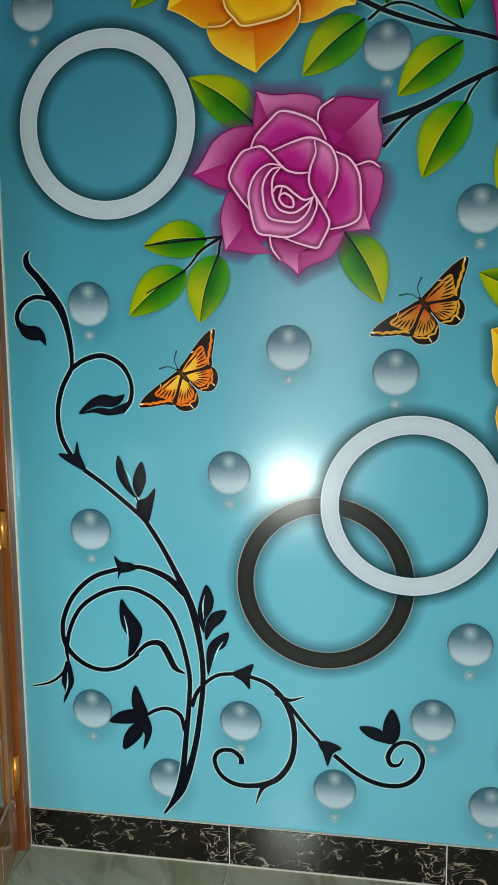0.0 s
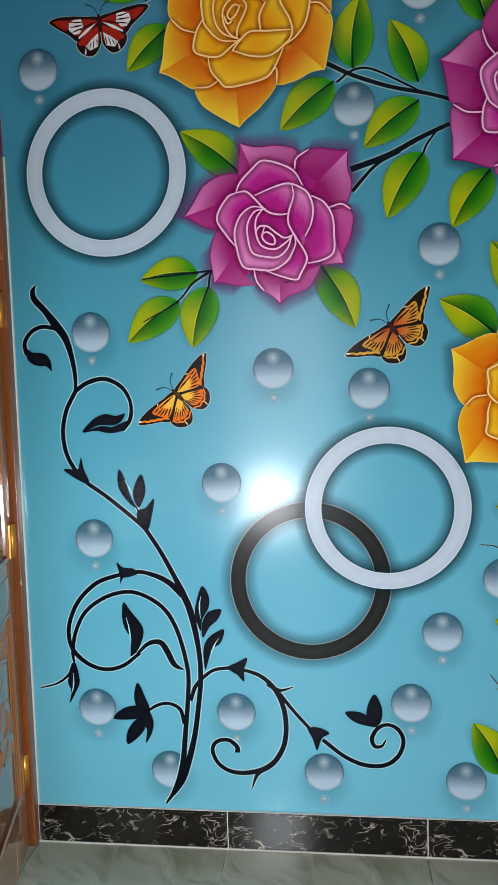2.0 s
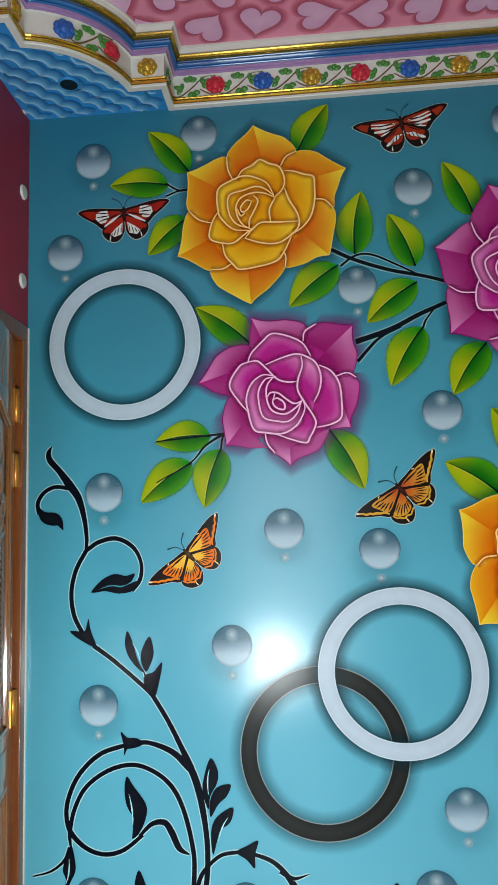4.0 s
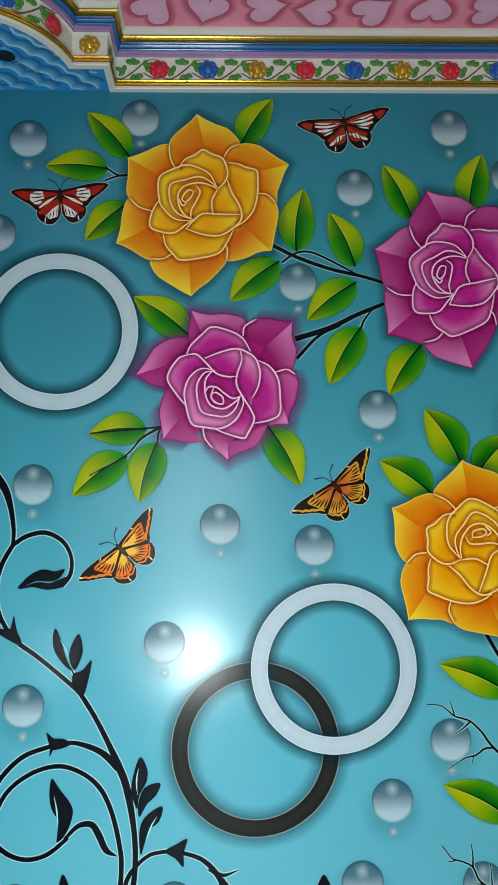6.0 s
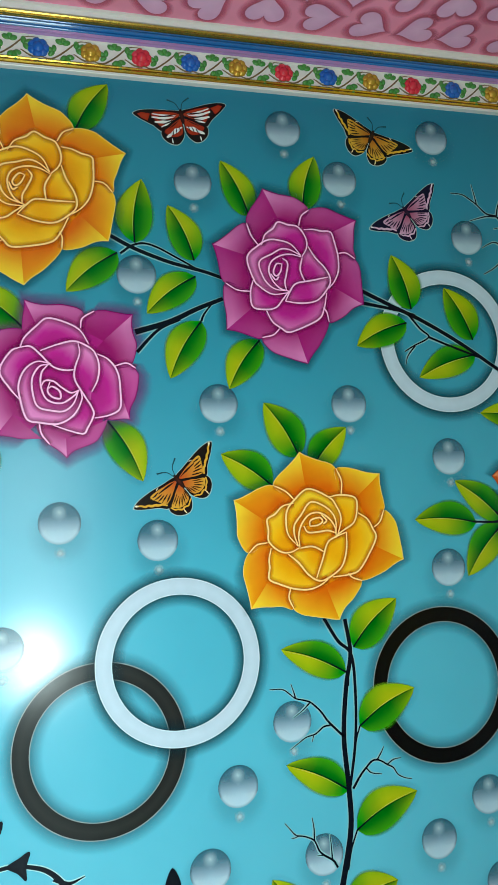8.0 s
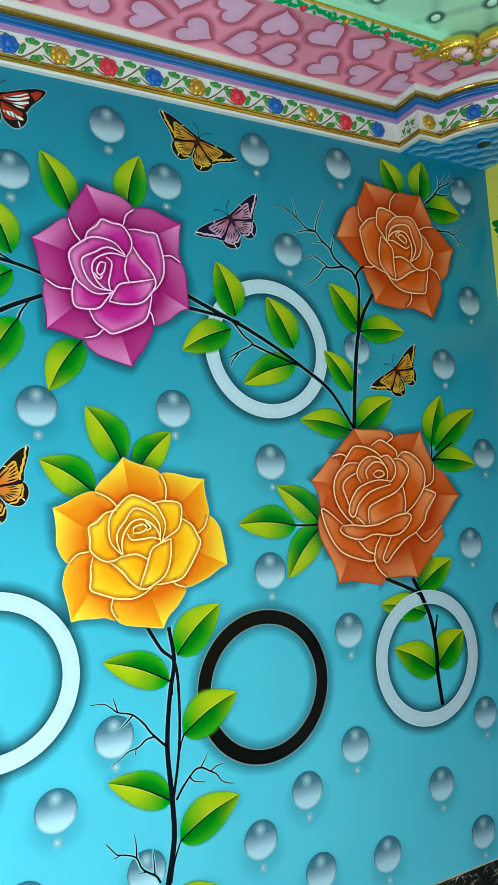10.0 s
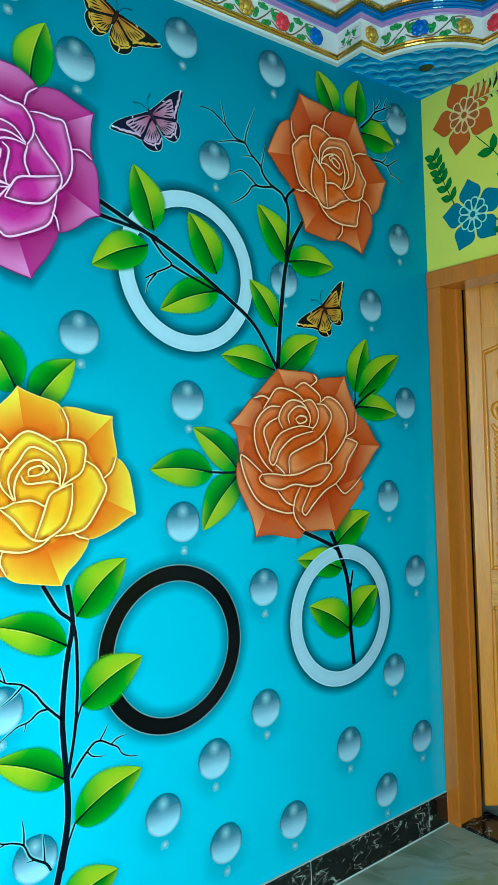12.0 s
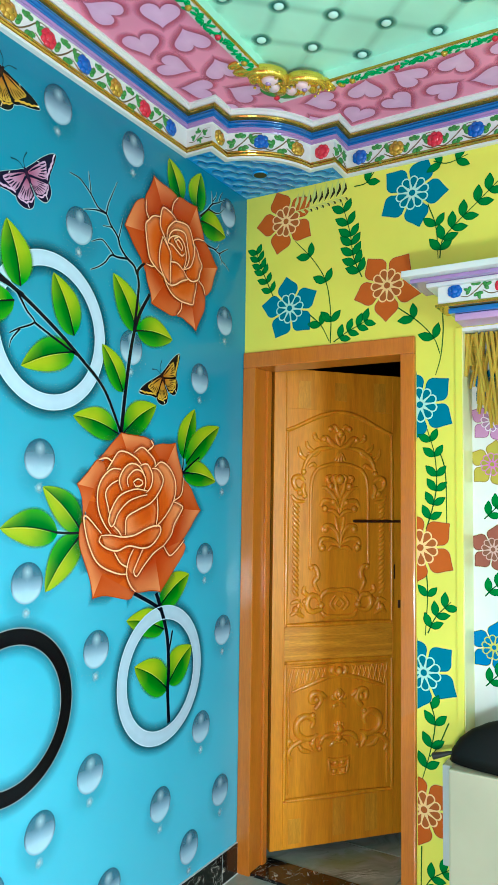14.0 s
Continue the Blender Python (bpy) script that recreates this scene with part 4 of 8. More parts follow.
LEAF_DEEP, LEAF_MID, LEAF_LIGHT, LEAF_TIP = (0.004, 0.110, 0.003), (0.013, 0.22, 0.003), (0.090, 0.35, 0.003), (0.40, 0.43, 0.002)
LEAVES = []


def rose_leaf(wall, foot, tip, breadth):
    """A pointed leaf, dark along one side of its rib and yellow-green along the other."""
    a, b = Vector((*foot, 0)), Vector((*tip, 0))
    d = b - a
    q = Vector((-d.y, d.x, 0)).normalized()
    side = 1.0 if q.y > 0 else -1.0
    # the sprays over the lower yellow rose and beside the lower orange rose catch light from below
    lit = -side if 1.25 < foot[0] < 1.62 and 1.4 < foot[1] < 1.75 or 2.05 < foot[0] < 2.4 and 1.2 < foot[1] < 1.6 or 1.57 < foot[0] < 1.603 and 0.6 < foot[1] < 1.0 or 2.12 < foot[0] < 2.13 else side
    LEAVES.append(foot)
    lift = 0.00002 * (len(LEAVES) % 20)
    rib, n = [], 14
    for i in range(n + 1):
        s = i / n
        rib.append(a + d * s + q * side * d.length * 0.05 * math.sin(math.pi * s))
    tris = []
    for sgn in (lit, -lit):
        rows = []
        for i, p in enumerate(rib):
            s = i / n
            w = breadth * 0.55 * (math.sin(math.pi * min(1.0, s ** 0.78)) ** 0.8 if 0 < s < 1 else 0.0)
            row = []
            for f in (0.0, 0.35, 0.68, 0.86, 1.08):
                if sgn == lit:
                    c = blend(LEAF_MID, LEAF_TIP, min(1.0, max(0.0, (s - 0.10) / 0.45)))
                    c = blend(c, LEAF_LIGHT, 0.55 * f ** 2)
                else:
                    c = blend(LEAF_DEEP, LEAF_LIGHT, f ** 1.5 * 0.9)
                    c = blend(c, LEAF_TIP, max(0.0, s - 0.55) * (0.4 + 1.2 * f))
                row.append((p + q * sgn * w * f, (*c, 1.0 if f < 1 else 0.0)))
            rows.append(row)
        for r0, r1 in zip(rows, rows[1:]):
            for k in range(4):
                tris.append([(wall(v.x, v.y, 0.0010 + lift), c) for v, c in (r0[k], r0[k + 1], r1[k + 1], r1[k])])
    leaf = tagged(empty("painted_leaf"), "yellow green leaf painted with a dark rib", "painted leaf", "leaves of the mural")
    painted("blade", tris, leaf)
    line = [(p.x, p.y) for p in rib[:10]]
    whole = [(p.x, p.y) for p in rib]
    painted("rib", flat_line(wall, whole, [0.0056, 0.0040, 0.0008], (0.003, 0.045, 0.003), 0.0016 + lift, 1), leaf)
    pale = [(p.x + q.x * lit * 0.0038, p.y + q.y * lit * 0.0038) for p in rib[2:-1]]
    painted("rib_gleam", flat_line(wall, pale, [0.0004, 0.0018, 0.0004], blend(LEAF_TIP, (0.8, 0.85, 0.3), 0.35), 0.0015 + lift, 1), leaf)
    painted("rib_foot", flat_line(wall, line[:6], [0.0054, 0.0034, 0.0004], INK, 0.0018 + lift, 1), leaf)
    mid = rib[n // 2]
    hull = [(mid.x + (b - mid).x * math.cos(t) * 1.02 + q.x * breadth * 0.46 * math.sin(t), mid.y + (b - mid).y * math.cos(t) * 1.02 + q.y * breadth * 0.46 * math.sin(t)) for t in (k * math.tau / 20 for k in range(20))]
    painted("airbrush_shade", soft_edge(wall, hull, (mid.x, mid.y), 0.014, SHADE, 0.12, 0.00030 + 0.3 * lift, 0.02), leaf)
    return leaf


def ink_lines(name, wall, lines, colour, label):
    thing = tagged(empty(name), label, name.replace("_", " "), "branches of the mural")
    for i, (pts, w0, w1) in enumerate(lines):
        painted("line", flat_line(wall, pts, [w0, (w0 + w1) / 2, w1], colour, 0.00195 + 0.00003 * i), thing)
        painted("pale_edge", flat_line(wall, pts, [w0 + 0.008, (w0 + w1) / 2 + 0.006, w1 + 0.003], (0.50, 0.82, 0.86, 0.50), 0.00088 + 0.00001 * i), thing)
    return thing


STEMS = []


def vine_stem(vine, pts, breadths):
    w = [b * 0.00094 for b in breadths]
    if pts[0][1] < 0.15:
        w[0] *= 0.25
    STEMS.append(pts)
    lift = 0.00002 * len(STEMS)
    painted("stem", flat_line(NORTH, pts, w, INK, 0.0018 + lift, 7), vine)
    painted("pale_edge", flat_line(NORTH, pts, [b + 0.006 for b in w], (0.58, 0.86, 0.90, 0.72), 0.0008 + lift, 7), vine)


def vine_leaf(vine, rim, slit_left=True):
    out = [(p.x, p.y) for p in spline([(x, y, 0) for x, y in rim], 4, True)]
    mx, my = sum(p[0] for p in out) / len(out), sum(p[1] for p in out) / len(out)
    STEMS.append(rim)
    lift = 0.0024 + 0.00002 * len(STEMS)
    painted("leaf", fan(NORTH, (mx, my), INK_SOFT, out, [INK] * len(out), lift), vine)
    # a thin slit of the wall's colour left along the leaf
    a = max(out, key=lambda p: math.hypot(p[0] - mx, p[1] - my))
    b = max(out, key=lambda p: math.hypot(p[0] - a[0], p[1] - a[1]))
    d = Vector((b[0] - a[0], b[1] - a[1]))
    if slit_left and d.length > 0.112:
        q = Vector((-d.y, d.x)).normalized() * 0.006
        slit = [(a[0] + d.x * f + q.x * w, a[1] + d.y * f + q.y * w) for f, w in ((0.28, 0.2), (0.45, 0.8), (0.62, 0.9), (0.78, 0.3))]
        painted("slit", flat_line(NORTH, slit, [0.0008, 0.0046, 0.0008], (0.42, 0.74, 0.80), lift + 0.0005, 4), vine)


def ring(wall, at, outer, inner, face, edge, label, lift=0.0):
    thing = tagged(empty("painted_ring"), label, "painted ring", "rings of the mural")
    n = 96
    unit = [(math.cos(k * math.tau / n), math.sin(k * math.tau / n)) for k in range(n)]

    def band(r0, r1, c0, c1, h):
        tris = []
        for k in range(n):
            (x0, y0), (x1, y1) = unit[k - 1], unit[k]
            p = [(x0 * r0, y0 * r0, c0), (x0 * r1, y0 * r1, c1), (x1 * r1, y1 * r1, c1), (x1 * r0, y1 * r0, c0)]
            tris.append([(wall(at[0] + x, at[1] + y, h), c) for x, y, c in p])
        return tris
    mid = (outer + inner) / 2
    painted("face", band(inner, mid, edge, face, 0.0006 + lift) + band(mid, outer, face, edge, 0.0006 + lift), thing)
    rim = blend(face[:3], (0.75, 0.9, 0.95), 0.35)
    painted("rim", band(outer - 0.0012, outer + 0.0016, rim, rim, 0.0008 + lift), thing)
    painted("rim", band(inner - 0.0016, inner + 0.0010, rim, rim, 0.0008 + lift), thing)
    s = 0.82 if face[1] > 0.3 else 0.50
    low = min(lift, 0.0006)
    painted("outer_shade", band(outer - 0.004, outer + 0.012, (*SHADE, s), (*SHADE, s * 0.5), 0.0003 + low) + band(outer + 0.012, outer + 0.036, (*SHADE, s * 0.5), (*SHADE, 0.0), 0.0003 + low), thing)
    painted("inner_shade", band(inner - 0.036, inner - 0.012, (*SHADE, 0.0), (*SHADE, s * 0.5), 0.0003 + low) + band(inner - 0.012, inner + 0.004, (*SHADE, s * 0.5), (*SHADE, s), 0.0003 + low), thing)
    return thing


def glass_drop(wall, at, radius=0.059):
    """A clear bubble: dark above, pale below, a glint at the top and a small reflected gleam under it."""
    thing = tagged(empty("painted_drop"), "grey glass bubble painted with a small gleam below", "painted bubble", "bubbles of the mural")
    n, rings = 36, (0.0, 0.2, 0.38, 0.52, 0.66, 0.78, 0.87, 0.93, 0.97, 1.0)

    def tone(x, y):
        t = min(1.0, max(0.0, (0.55 - y) / 1.20))
        t = 0.75 * t * t * (3 - 2 * t) + 0.25 * (0.5 - 0.5 * y)
        r = math.hypot(x, y)
        c = blend((0.036, 0.105, 0.170), (0.66, 0.79, 0.95), t)
        glint = max(0.0, 1 - math.hypot(x, y - 0.52) / 0.42)
        c = blend(c, (0.62, 0.74, 0.80), glint ** 1.2 * 0.9)
        if r > 0.87:
            c = blend(c, (0.012, 0.045, 0.065) if y > -0.45 else (0.30, 0.45, 0.52), (r - 0.87) / 0.13 * 0.75)
        elif y < -0.35:
            c = blend(c, (0.80, 0.93, 0.97), min(1.0, (r - 0.2) * 1.2) * 0.40)
        return (*c, 0.60)
    tris = []
    for r0, r1 in zip(rings, rings[1:]):
        for k in range(n):
            a0, a1 = (k - 1) * math.tau / n, k * math.tau / n
            q = [(r0 * math.cos(a0), r0 * math.sin(a0)), (r1 * math.cos(a0), r1 * math.sin(a0)), (r1 * math.cos(a1), r1 * math.sin(a1)), (r0 * math.cos(a1), r0 * math.sin(a1))]
            if r0 == 0.0:
                q = q[:3]
            tris.append([(wall(at[0] + radius * x, at[1] + radius * y, 0.0005), tone(x, y)) for x, y in q])
    painted("bubble", tris, thing)
    rim = [(at[0] + radius * 0.8 * math.cos(k * math.tau / 20), at[1] - radius * 0.45 + radius * 0.85 * math.sin(k * math.tau / 20)) for k in range(20)]
    painted("airbrush_shade", soft_edge(wall, rim, (at[0], at[1] - radius * 0.45), radius * 0.80, SHADE, 0.17, 0.0002, 0.02), thing)
    gx, gy, gr = at[0], at[1] - radius * 1.42, radius * 0.30
    rim = [(gx + gr * math.cos(k * math.tau / 14), gy + gr * math.sin(k * math.tau / 14)) for k in range(14)]
    painted("gleam", fan(wall, (gx, gy), (0.62, 0.74, 0.78, 0.6), rim, [(0.50, 0.62, 0.66, 0.0)] * 14, 0.0006), thing)
    return thing


# butterfly palettes: wing edge, panel near the body, panel far out, veins
MONARCH = ((0.010, 0.007, 0.006), (0.82, 0.36, 0.02), (0.76, 0.15, 0.006), (0.030, 0.010, 0.004), (0.92, 0.58, 0.06))
RUSSET = ((0.010, 0.006, 0.005), (0.44, 0.050, 0.010), (0.62, 0.33, 0.03), (0.016, 0.008, 0.004), (0.74, 0.44, 0.05))
AMBER = ((0.008, 0.007, 0.006), (0.34, 0.090, 0.008), (0.62, 0.37, 0.03), (0.012, 0.010, 0.006), (0.72, 0.46, 0.05))
ADMIRAL = ((0.012, 0.005, 0.006), (0.36, 0.016, 0.008), (0.30, 0.014, 0.008), (0.012, 0.005, 0.006), (0.78, 0.76, 0.74))
VIOLET = ((0.008, 0.006, 0.024), (0.28, 0.050, 0.12), (0.54, 0.32, 0.48), (0.008, 0.006, 0.024), (0.66, 0.46, 0.64))
BRICK = ((0.012, 0.005, 0.006), (0.36, 0.035, 0.010), (0.30, 0.022, 0.008), (0.012, 0.005, 0.006), (0.78, 0.76, 0.74))
FORE = ((2, 8), (27, 12.6), (57, 17.7), (85, 19), (101, 13.6), (92, 3), (80, -6), (64, -17), (46, -31), (10, -8))
HIND = ((6, -4), (46, -27), (50, -44), (37, -59), (18, -62), (2, -42), (2, -10))
FORE_PANEL = ((5, 2), (33, 8.5), (63, 10), (58, -6), (45, -22), (12, -6))
HIND_PANEL = ((6, -9), (41, -29), (40, -38), (30, -45), (16, -46), (5, -38), (3, -14))
# strokes of a wing: breadth at the middle, then points
FORE_VEINS = ((4.0, (6, 1), (24, 3), (46, 4)), (3.2, (62, 6), (54, 5.5), (46, 6.5)), (3.2, (61, 0), (52, -1), (42, -1)), (3.2, (58, -7), (49, -6.5), (40, -5)), (3.2, (53, -14), (44, -11), (34, -8)), (3.2, (47, -20), (38, -16), (28, -11)))
HIND_VEINS = ((2.4, (38, -30), (30, -26), (20, -20)), (2.4, (38, -36), (30, -31), (20, -25)), (2.6, (33, -42), (26, -35), (18, -28)), (2.6, (26, -44), (21, -37), (14, -29)), (2.6, (19, -45), (15, -36), (11, -27)), (2.4, (12, -43), (10, -35), (7, -26)), (2.2, (6, -38), (5, -30), (4, -22)))
FORE_BAND = ((48, -25), (54, -17), (61, -13), (66, -8), (72, -5.5), (77, 0), (83, 2), (87, 8), (94, 13))
HIND_BAND = ((46, -32), (42, -41), (37, -44), (31, -50), (24, -49), (17, -52), (10, -48), (4, -45))


def butterfly(wall, at, span, turn, palette, label):
    edge, near, far, bars, bright = palette
    thing = tagged(empty("painted_butterfly"), label, "painted butterfly", "butterflies of the mural")
    c, s = math.cos(radians(turn)) * span / 100, math.sin(radians(turn)) * span / 100

    def put(u, v, h):
        return wall(at[0] + c * u - s * v, at[1] + s * u + c * v, h)
    for sgn in (1, -1):
        for wing, panel, foot, h in ((HIND, HIND_PANEL, (4, -8), 0.0010), (FORE, FORE_PANEL, (3, 0), 0.0016)):
            rim = [(p.x * sgn, p.y) for p in spline([(x, y, 0) for x, y in wing], 4, True)]
            mx, my = sum(p[0] for p in rim) / len(rim), sum(p[1] for p in rim) / len(rim)
            pale = [(mx + (x - mx) * 1.045, my + (y - my) * 1.07) for x, y in rim]
            painted("pale_edge", fan(put, (mx, my), (0.5, 0.62, 0.6, 0.75), pale, [(0.5, 0.62, 0.6, 0.75)] * len(pale), 0.0006), thing)
            lift = 0.00005 * (sgn + 1)
            h += lift
            ob = painted("wing", fan(put, (mx, my), edge, rim, [edge] * len(rim), h), thing)
            inner = [(p.x * sgn, p.y) for p in spline([(x, y, 0) for x, y in panel], 4, True)]
            f = (foot[0] * sgn, foot[1])
            dist = [math.hypot(x - f[0], y - f[1]) for x, y in inner]
            cols = [blend(near, far, d / max(dist)) for d in dist]
            painted("wing_panel", fan(put, f, near, inner, cols, h + 0.0003), ob)

            def strokes(name, lines, colour, up):
                for w, *pts in lines:
                    painted(name, flat_line(put, [(x * sgn, y) for x, y in pts], [0.6, w, w * 0.5], colour, h + up, 4), ob)
            fore = wing is FORE
            if palette is BRICK:
                reds = (((8, 5), (34, 10), (60, 12), (52, 7), (26, 3)), ((66, 9), (84, 14), (93, 11), (86, 2), (74, -6), (70, 2))) if fore else ()
                for cell in reds:
                    painted("red_cell", fan(put, (sum(x for x, y in cell) / len(cell) * sgn, sum(y for x, y in cell) / len(cell)), near, [(x * sgn, y) for x, y in cell], [far] * len(cell), h + 0.0005), ob)
                if fore:
                    strokes("white_streak", ((4.0, (12, 0), (36, 2), (62, 8)), (6.0, (14, -3), (38, -4), (64, 1)), (7.0, (18, -7), (40, -12), (60, -10)), (4.0, (20, -10), (36, -18), (48, -22))), bright, 0.0008)
                    strokes("vein", ((3.0, (10, 2), (30, 0), (50, 0)), (3.0, (12, -6), (30, -9), (52, -6)), (3.0, (14, -9), (30, -14), (44, -17))), edge, 0.0011)
                else:
                    strokes("white_band", ((10.0, (4, -27), (18, -33), (30, -40)), (7.0, (26, -37), (34, -42), (41, -46))), bright, 0.0009)
                    strokes("vein", ((2.4, (9, -24), (10, -31), (11, -38)), (2.4, (16, -27), (18, -34), (19, -41)), (2.4, (24, -31), (26, -38), (28, -45)), (2.6, (8, -12), (20, -20), (32, -27))), edge, 0.0012)
                    strokes("pale_tick", ((3.0, (30, -49), (31, -55), (31, -60)),), bright, 0.0010)
                continue
            if palette is ADMIRAL:
                # red patches and bars, white cells crossed by dark strokes
                cells = (((64, 11), (82, 14), (94, 12), (84, 2), (70, -8), (62, -4)), ((14, 5), (38, 9), (41, 0), (30, -3))) if fore else ()
                whites = (((36, 9), (50, 10), (61, 5), (63, -7), (53, -18), (42, -17), (33, -6)),) if fore else (((5, -22), (20, -32), (33, -44), (25, -52), (8, -47)),)
                for cell in cells:
                    painted("red_cell", fan(put, (sum(x for x, y in cell) / len(cell) * sgn, sum(y for x, y in cell) / len(cell)), near, [(x * sgn, y) for x, y in cell], [far] * len(cell), h + 0.0004), ob)
                for cell in whites:
                    painted("white_cell", fan(put, (sum(x for x, y in cell) / len(cell) * sgn, sum(y for x, y in cell) / len(cell)), bright, [(x * sgn, y) for x, y in cell], [bright] * len(cell), h + 0.0007), ob)
                if fore:
                    strokes("white_bar", ((6.0, (8, -4), (26, -14), (45, -26)),), bright, 0.0008)
                    strokes("vein", ((3.0, (32, 3), (44, 4), (58, 6)), (3.2, (32, -2), (44, -3), (60, -3)), (3.0, (34, -7), (44, -10), (56, -13)), (3.6, (6, 0), (22, -5), (40, -11))), edge, 0.0011)
                else:
                    strokes("red_bar", ((15.0, (4, -8), (24, -24), (46, -38)),), near, 0.0009)
                    strokes("vein", ((2.4, (8, -27), (9, -36), (10, -47)), (2.4, (14, -31), (16, -39), (18, -49)), (2.4, (21, -36), (23, -42), (26, -49)), (2.0, (27, -41), (29, -45), (31, -47))), edge, 0.0012)
                    strokes("pale_tick", ((3.0, (33, -47), (34, -53), (35, -59)),), bright, 0.0010)
                continue
            if palette is MONARCH:
                painted("bright_streak", fan(put, f, bright, [blend(f, q, 0.62) for q in inner], [blend(near, bright, 0.35)] * len(inner), h + 0.0005), ob)
            strokes("vein", FORE_VEINS if fore else HIND_VEINS, bars, 0.0009)
            painted("margin", flat_line(put, [(x * sgn, y) for x, y in (FORE_BAND if fore else HIND_BAND)], [3.0, 5.0, 4.4, 3.0] if fore else [2.6, 3.8, 2.6], blend(far, bright, 0.5 if palette is VIOLET else 0.12), h + 0.0007, 3), ob)
            if fore:
                strokes("pale_tick", ((4.0, (91, 11), (95, 14), (97, 16)), (2.0, (40, 14), (43, 13), (46, 11))), blend(bright, (0.9, 0.9, 0.85), 0.6), 0.0010)
            else:
                strokes("pale_tick", ((2.6, (28, -50), (29, -56), (29, -61)),), blend(bright, (0.9, 0.85, 0.8), 0.4), 0.0010)
        painted("antenna", flat_line(put, [(1.5 * sgn, 10), (8 * sgn, 26), (24 * sgn, 36)], [1.4, 1.8, 3.4], (0.02, 0.07, 0.09), 0.0012), thing)
    body = [(5 * math.cos(k * math.tau / 16), -4 + 17 * math.sin(k * math.tau / 16)) for k in range(16)]
    painted("body", fan(put, (0, -4), blend(edge, near, 0.12), body, [edge] * 16, 0.0026), thing)
    return thing


# flat flowers of the yellow wall: petal, rim, centre line
BLUE_FLOWER = ((0.010, 0.19, 0.29), (0.006, 0.11, 0.17), (0.50, 0.74, 0.62))
RUST_FLOWER = ((0.52, 0.11, 0.012), (0.30, 0.06, 0.008), (0.92, 0.62, 0.26))
SPRIG_GREEN, SPRIG_DARK = (0.012, 0.22, 0.035), (0.006, 0.09, 0.014)


def wall_flower(wall, at, radius, turn, palette, label):
    """Five ogee petals round a wheel of ten outlined loops; what a frame or edge would cover is left out."""
    face, rim_col, line = palette
    thing = tagged(empty("painted_flower"), label, "painted flower", "flowers of the yellow wall")
    r = radius
    left = 0.748 if wall is EAST and at[1] < 2.14 else -1.0

    def turned(points, a):
        ca, sa = math.cos(a), math.sin(a)
        return [(max(left, at[0] + ca * x - sa * y), at[1] + sa * x + ca * y) for x, y in points]

    def shown(points):
        return max(p[0] for p in points) > left + 0.004
    half = [(p.x, p.y) for p in spline([(r * 0.16, -r * 0.10, 0), (r * 0.40, -r * 0.235, 0), (r * 0.54, -r * 0.325, 0), (r * 0.69, -r * 0.305, 0), (r * 0.83, -r * 0.165, 0), (r * 0.92, -r * 0.075, 0), (r, 0, 0)], 4)]
    leaf = half + [(x, -y) for x, y in reversed(half[:-1])]
    for k in range(5):
        rim = turned(leaf, radians(turn + 72 * k))
        if not shown(rim):
            continue
        mx, my = sum(p[0] for p in rim) / len(rim), sum(p[1] for p in rim) / len(rim)
        ob = painted("petal", fan(wall, (mx, my), face, rim, [face] * len(rim), 0.0008), thing)
        free = [[]]
        for p in rim[3:-3]:
            if p[0] > left + 0.001:
                free[-1].append(p)
            elif free[-1]:
                free.append([])
        for run in free:
            if len(run) > 2:
                painted("petal_halo", flat_line(wall, run, [0.0058, 0.0058], (*blend(line, (0.80, 0.76, 0.25), 0.5), 0.75), 0.0006, 1), ob)
                painted("petal_edge", flat_line(wall, run, [0.0022, 0.0022], rim_col, 0.0011, 1), ob)
    # a pale scalloped wheel with ten tinted drops laid on it
    n = 10
    tint = blend(face, (0.02, 0.10, 0.05), 0.25)
    start = radians(turn + 18)
    wheel = turned([(r * c * (0.395 + 0.085 * abs(math.cos(5 * t)) ** 0.7), r * q * (0.395 + 0.085 * abs(math.cos(5 * t)) ** 0.7)) for t, c, q in ((k * math.tau / 80, math.cos(k * math.tau / 80), math.sin(k * math.tau / 80)) for k in range(80))], start)
    painted("centre_line", fan(wall, (max(left + 0.001, at[0]), at[1]), line, wheel, [line] * 80, 0.0012), thing)
    half = [(p.x, p.y) for p in spline([(r * 0.135, 0, 0), (r * 0.24, -r * 0.052, 0), (r * 0.345, -r * 0.090, 0), (r * 0.41, -r * 0.068, 0), (r * 0.440, 0, 0)], 3)]
    drop = half + [(x, -y) for x, y in reversed(half[1:-1])]
    for k in range(n):
        rim = turned(drop, start + math.tau / n * k)
        if not shown(rim):
            continue
        middle = (sum(p[0] for p in rim) / len(rim), sum(p[1] for p in rim) / len(rim))
        painted("centre_petal", fan(wall, middle, tint, rim, [tint] * len(rim), 0.0016), thing)
    circle = [(math.cos(t * math.tau / 14), math.sin(t * math.tau / 14)) for t in range(14)]
    for name, size, colour, h in (("heart", 0.30, face, 0.0006), ("eye", 0.088, tint, 0.0018)):
        painted(name, fan(wall, (max(left + 0.001, at[0]), at[1]), colour, turned([(x * r * size, y * r * size) for x, y in circle], 0.0), [colour] * 14, h), thing)
    return thing


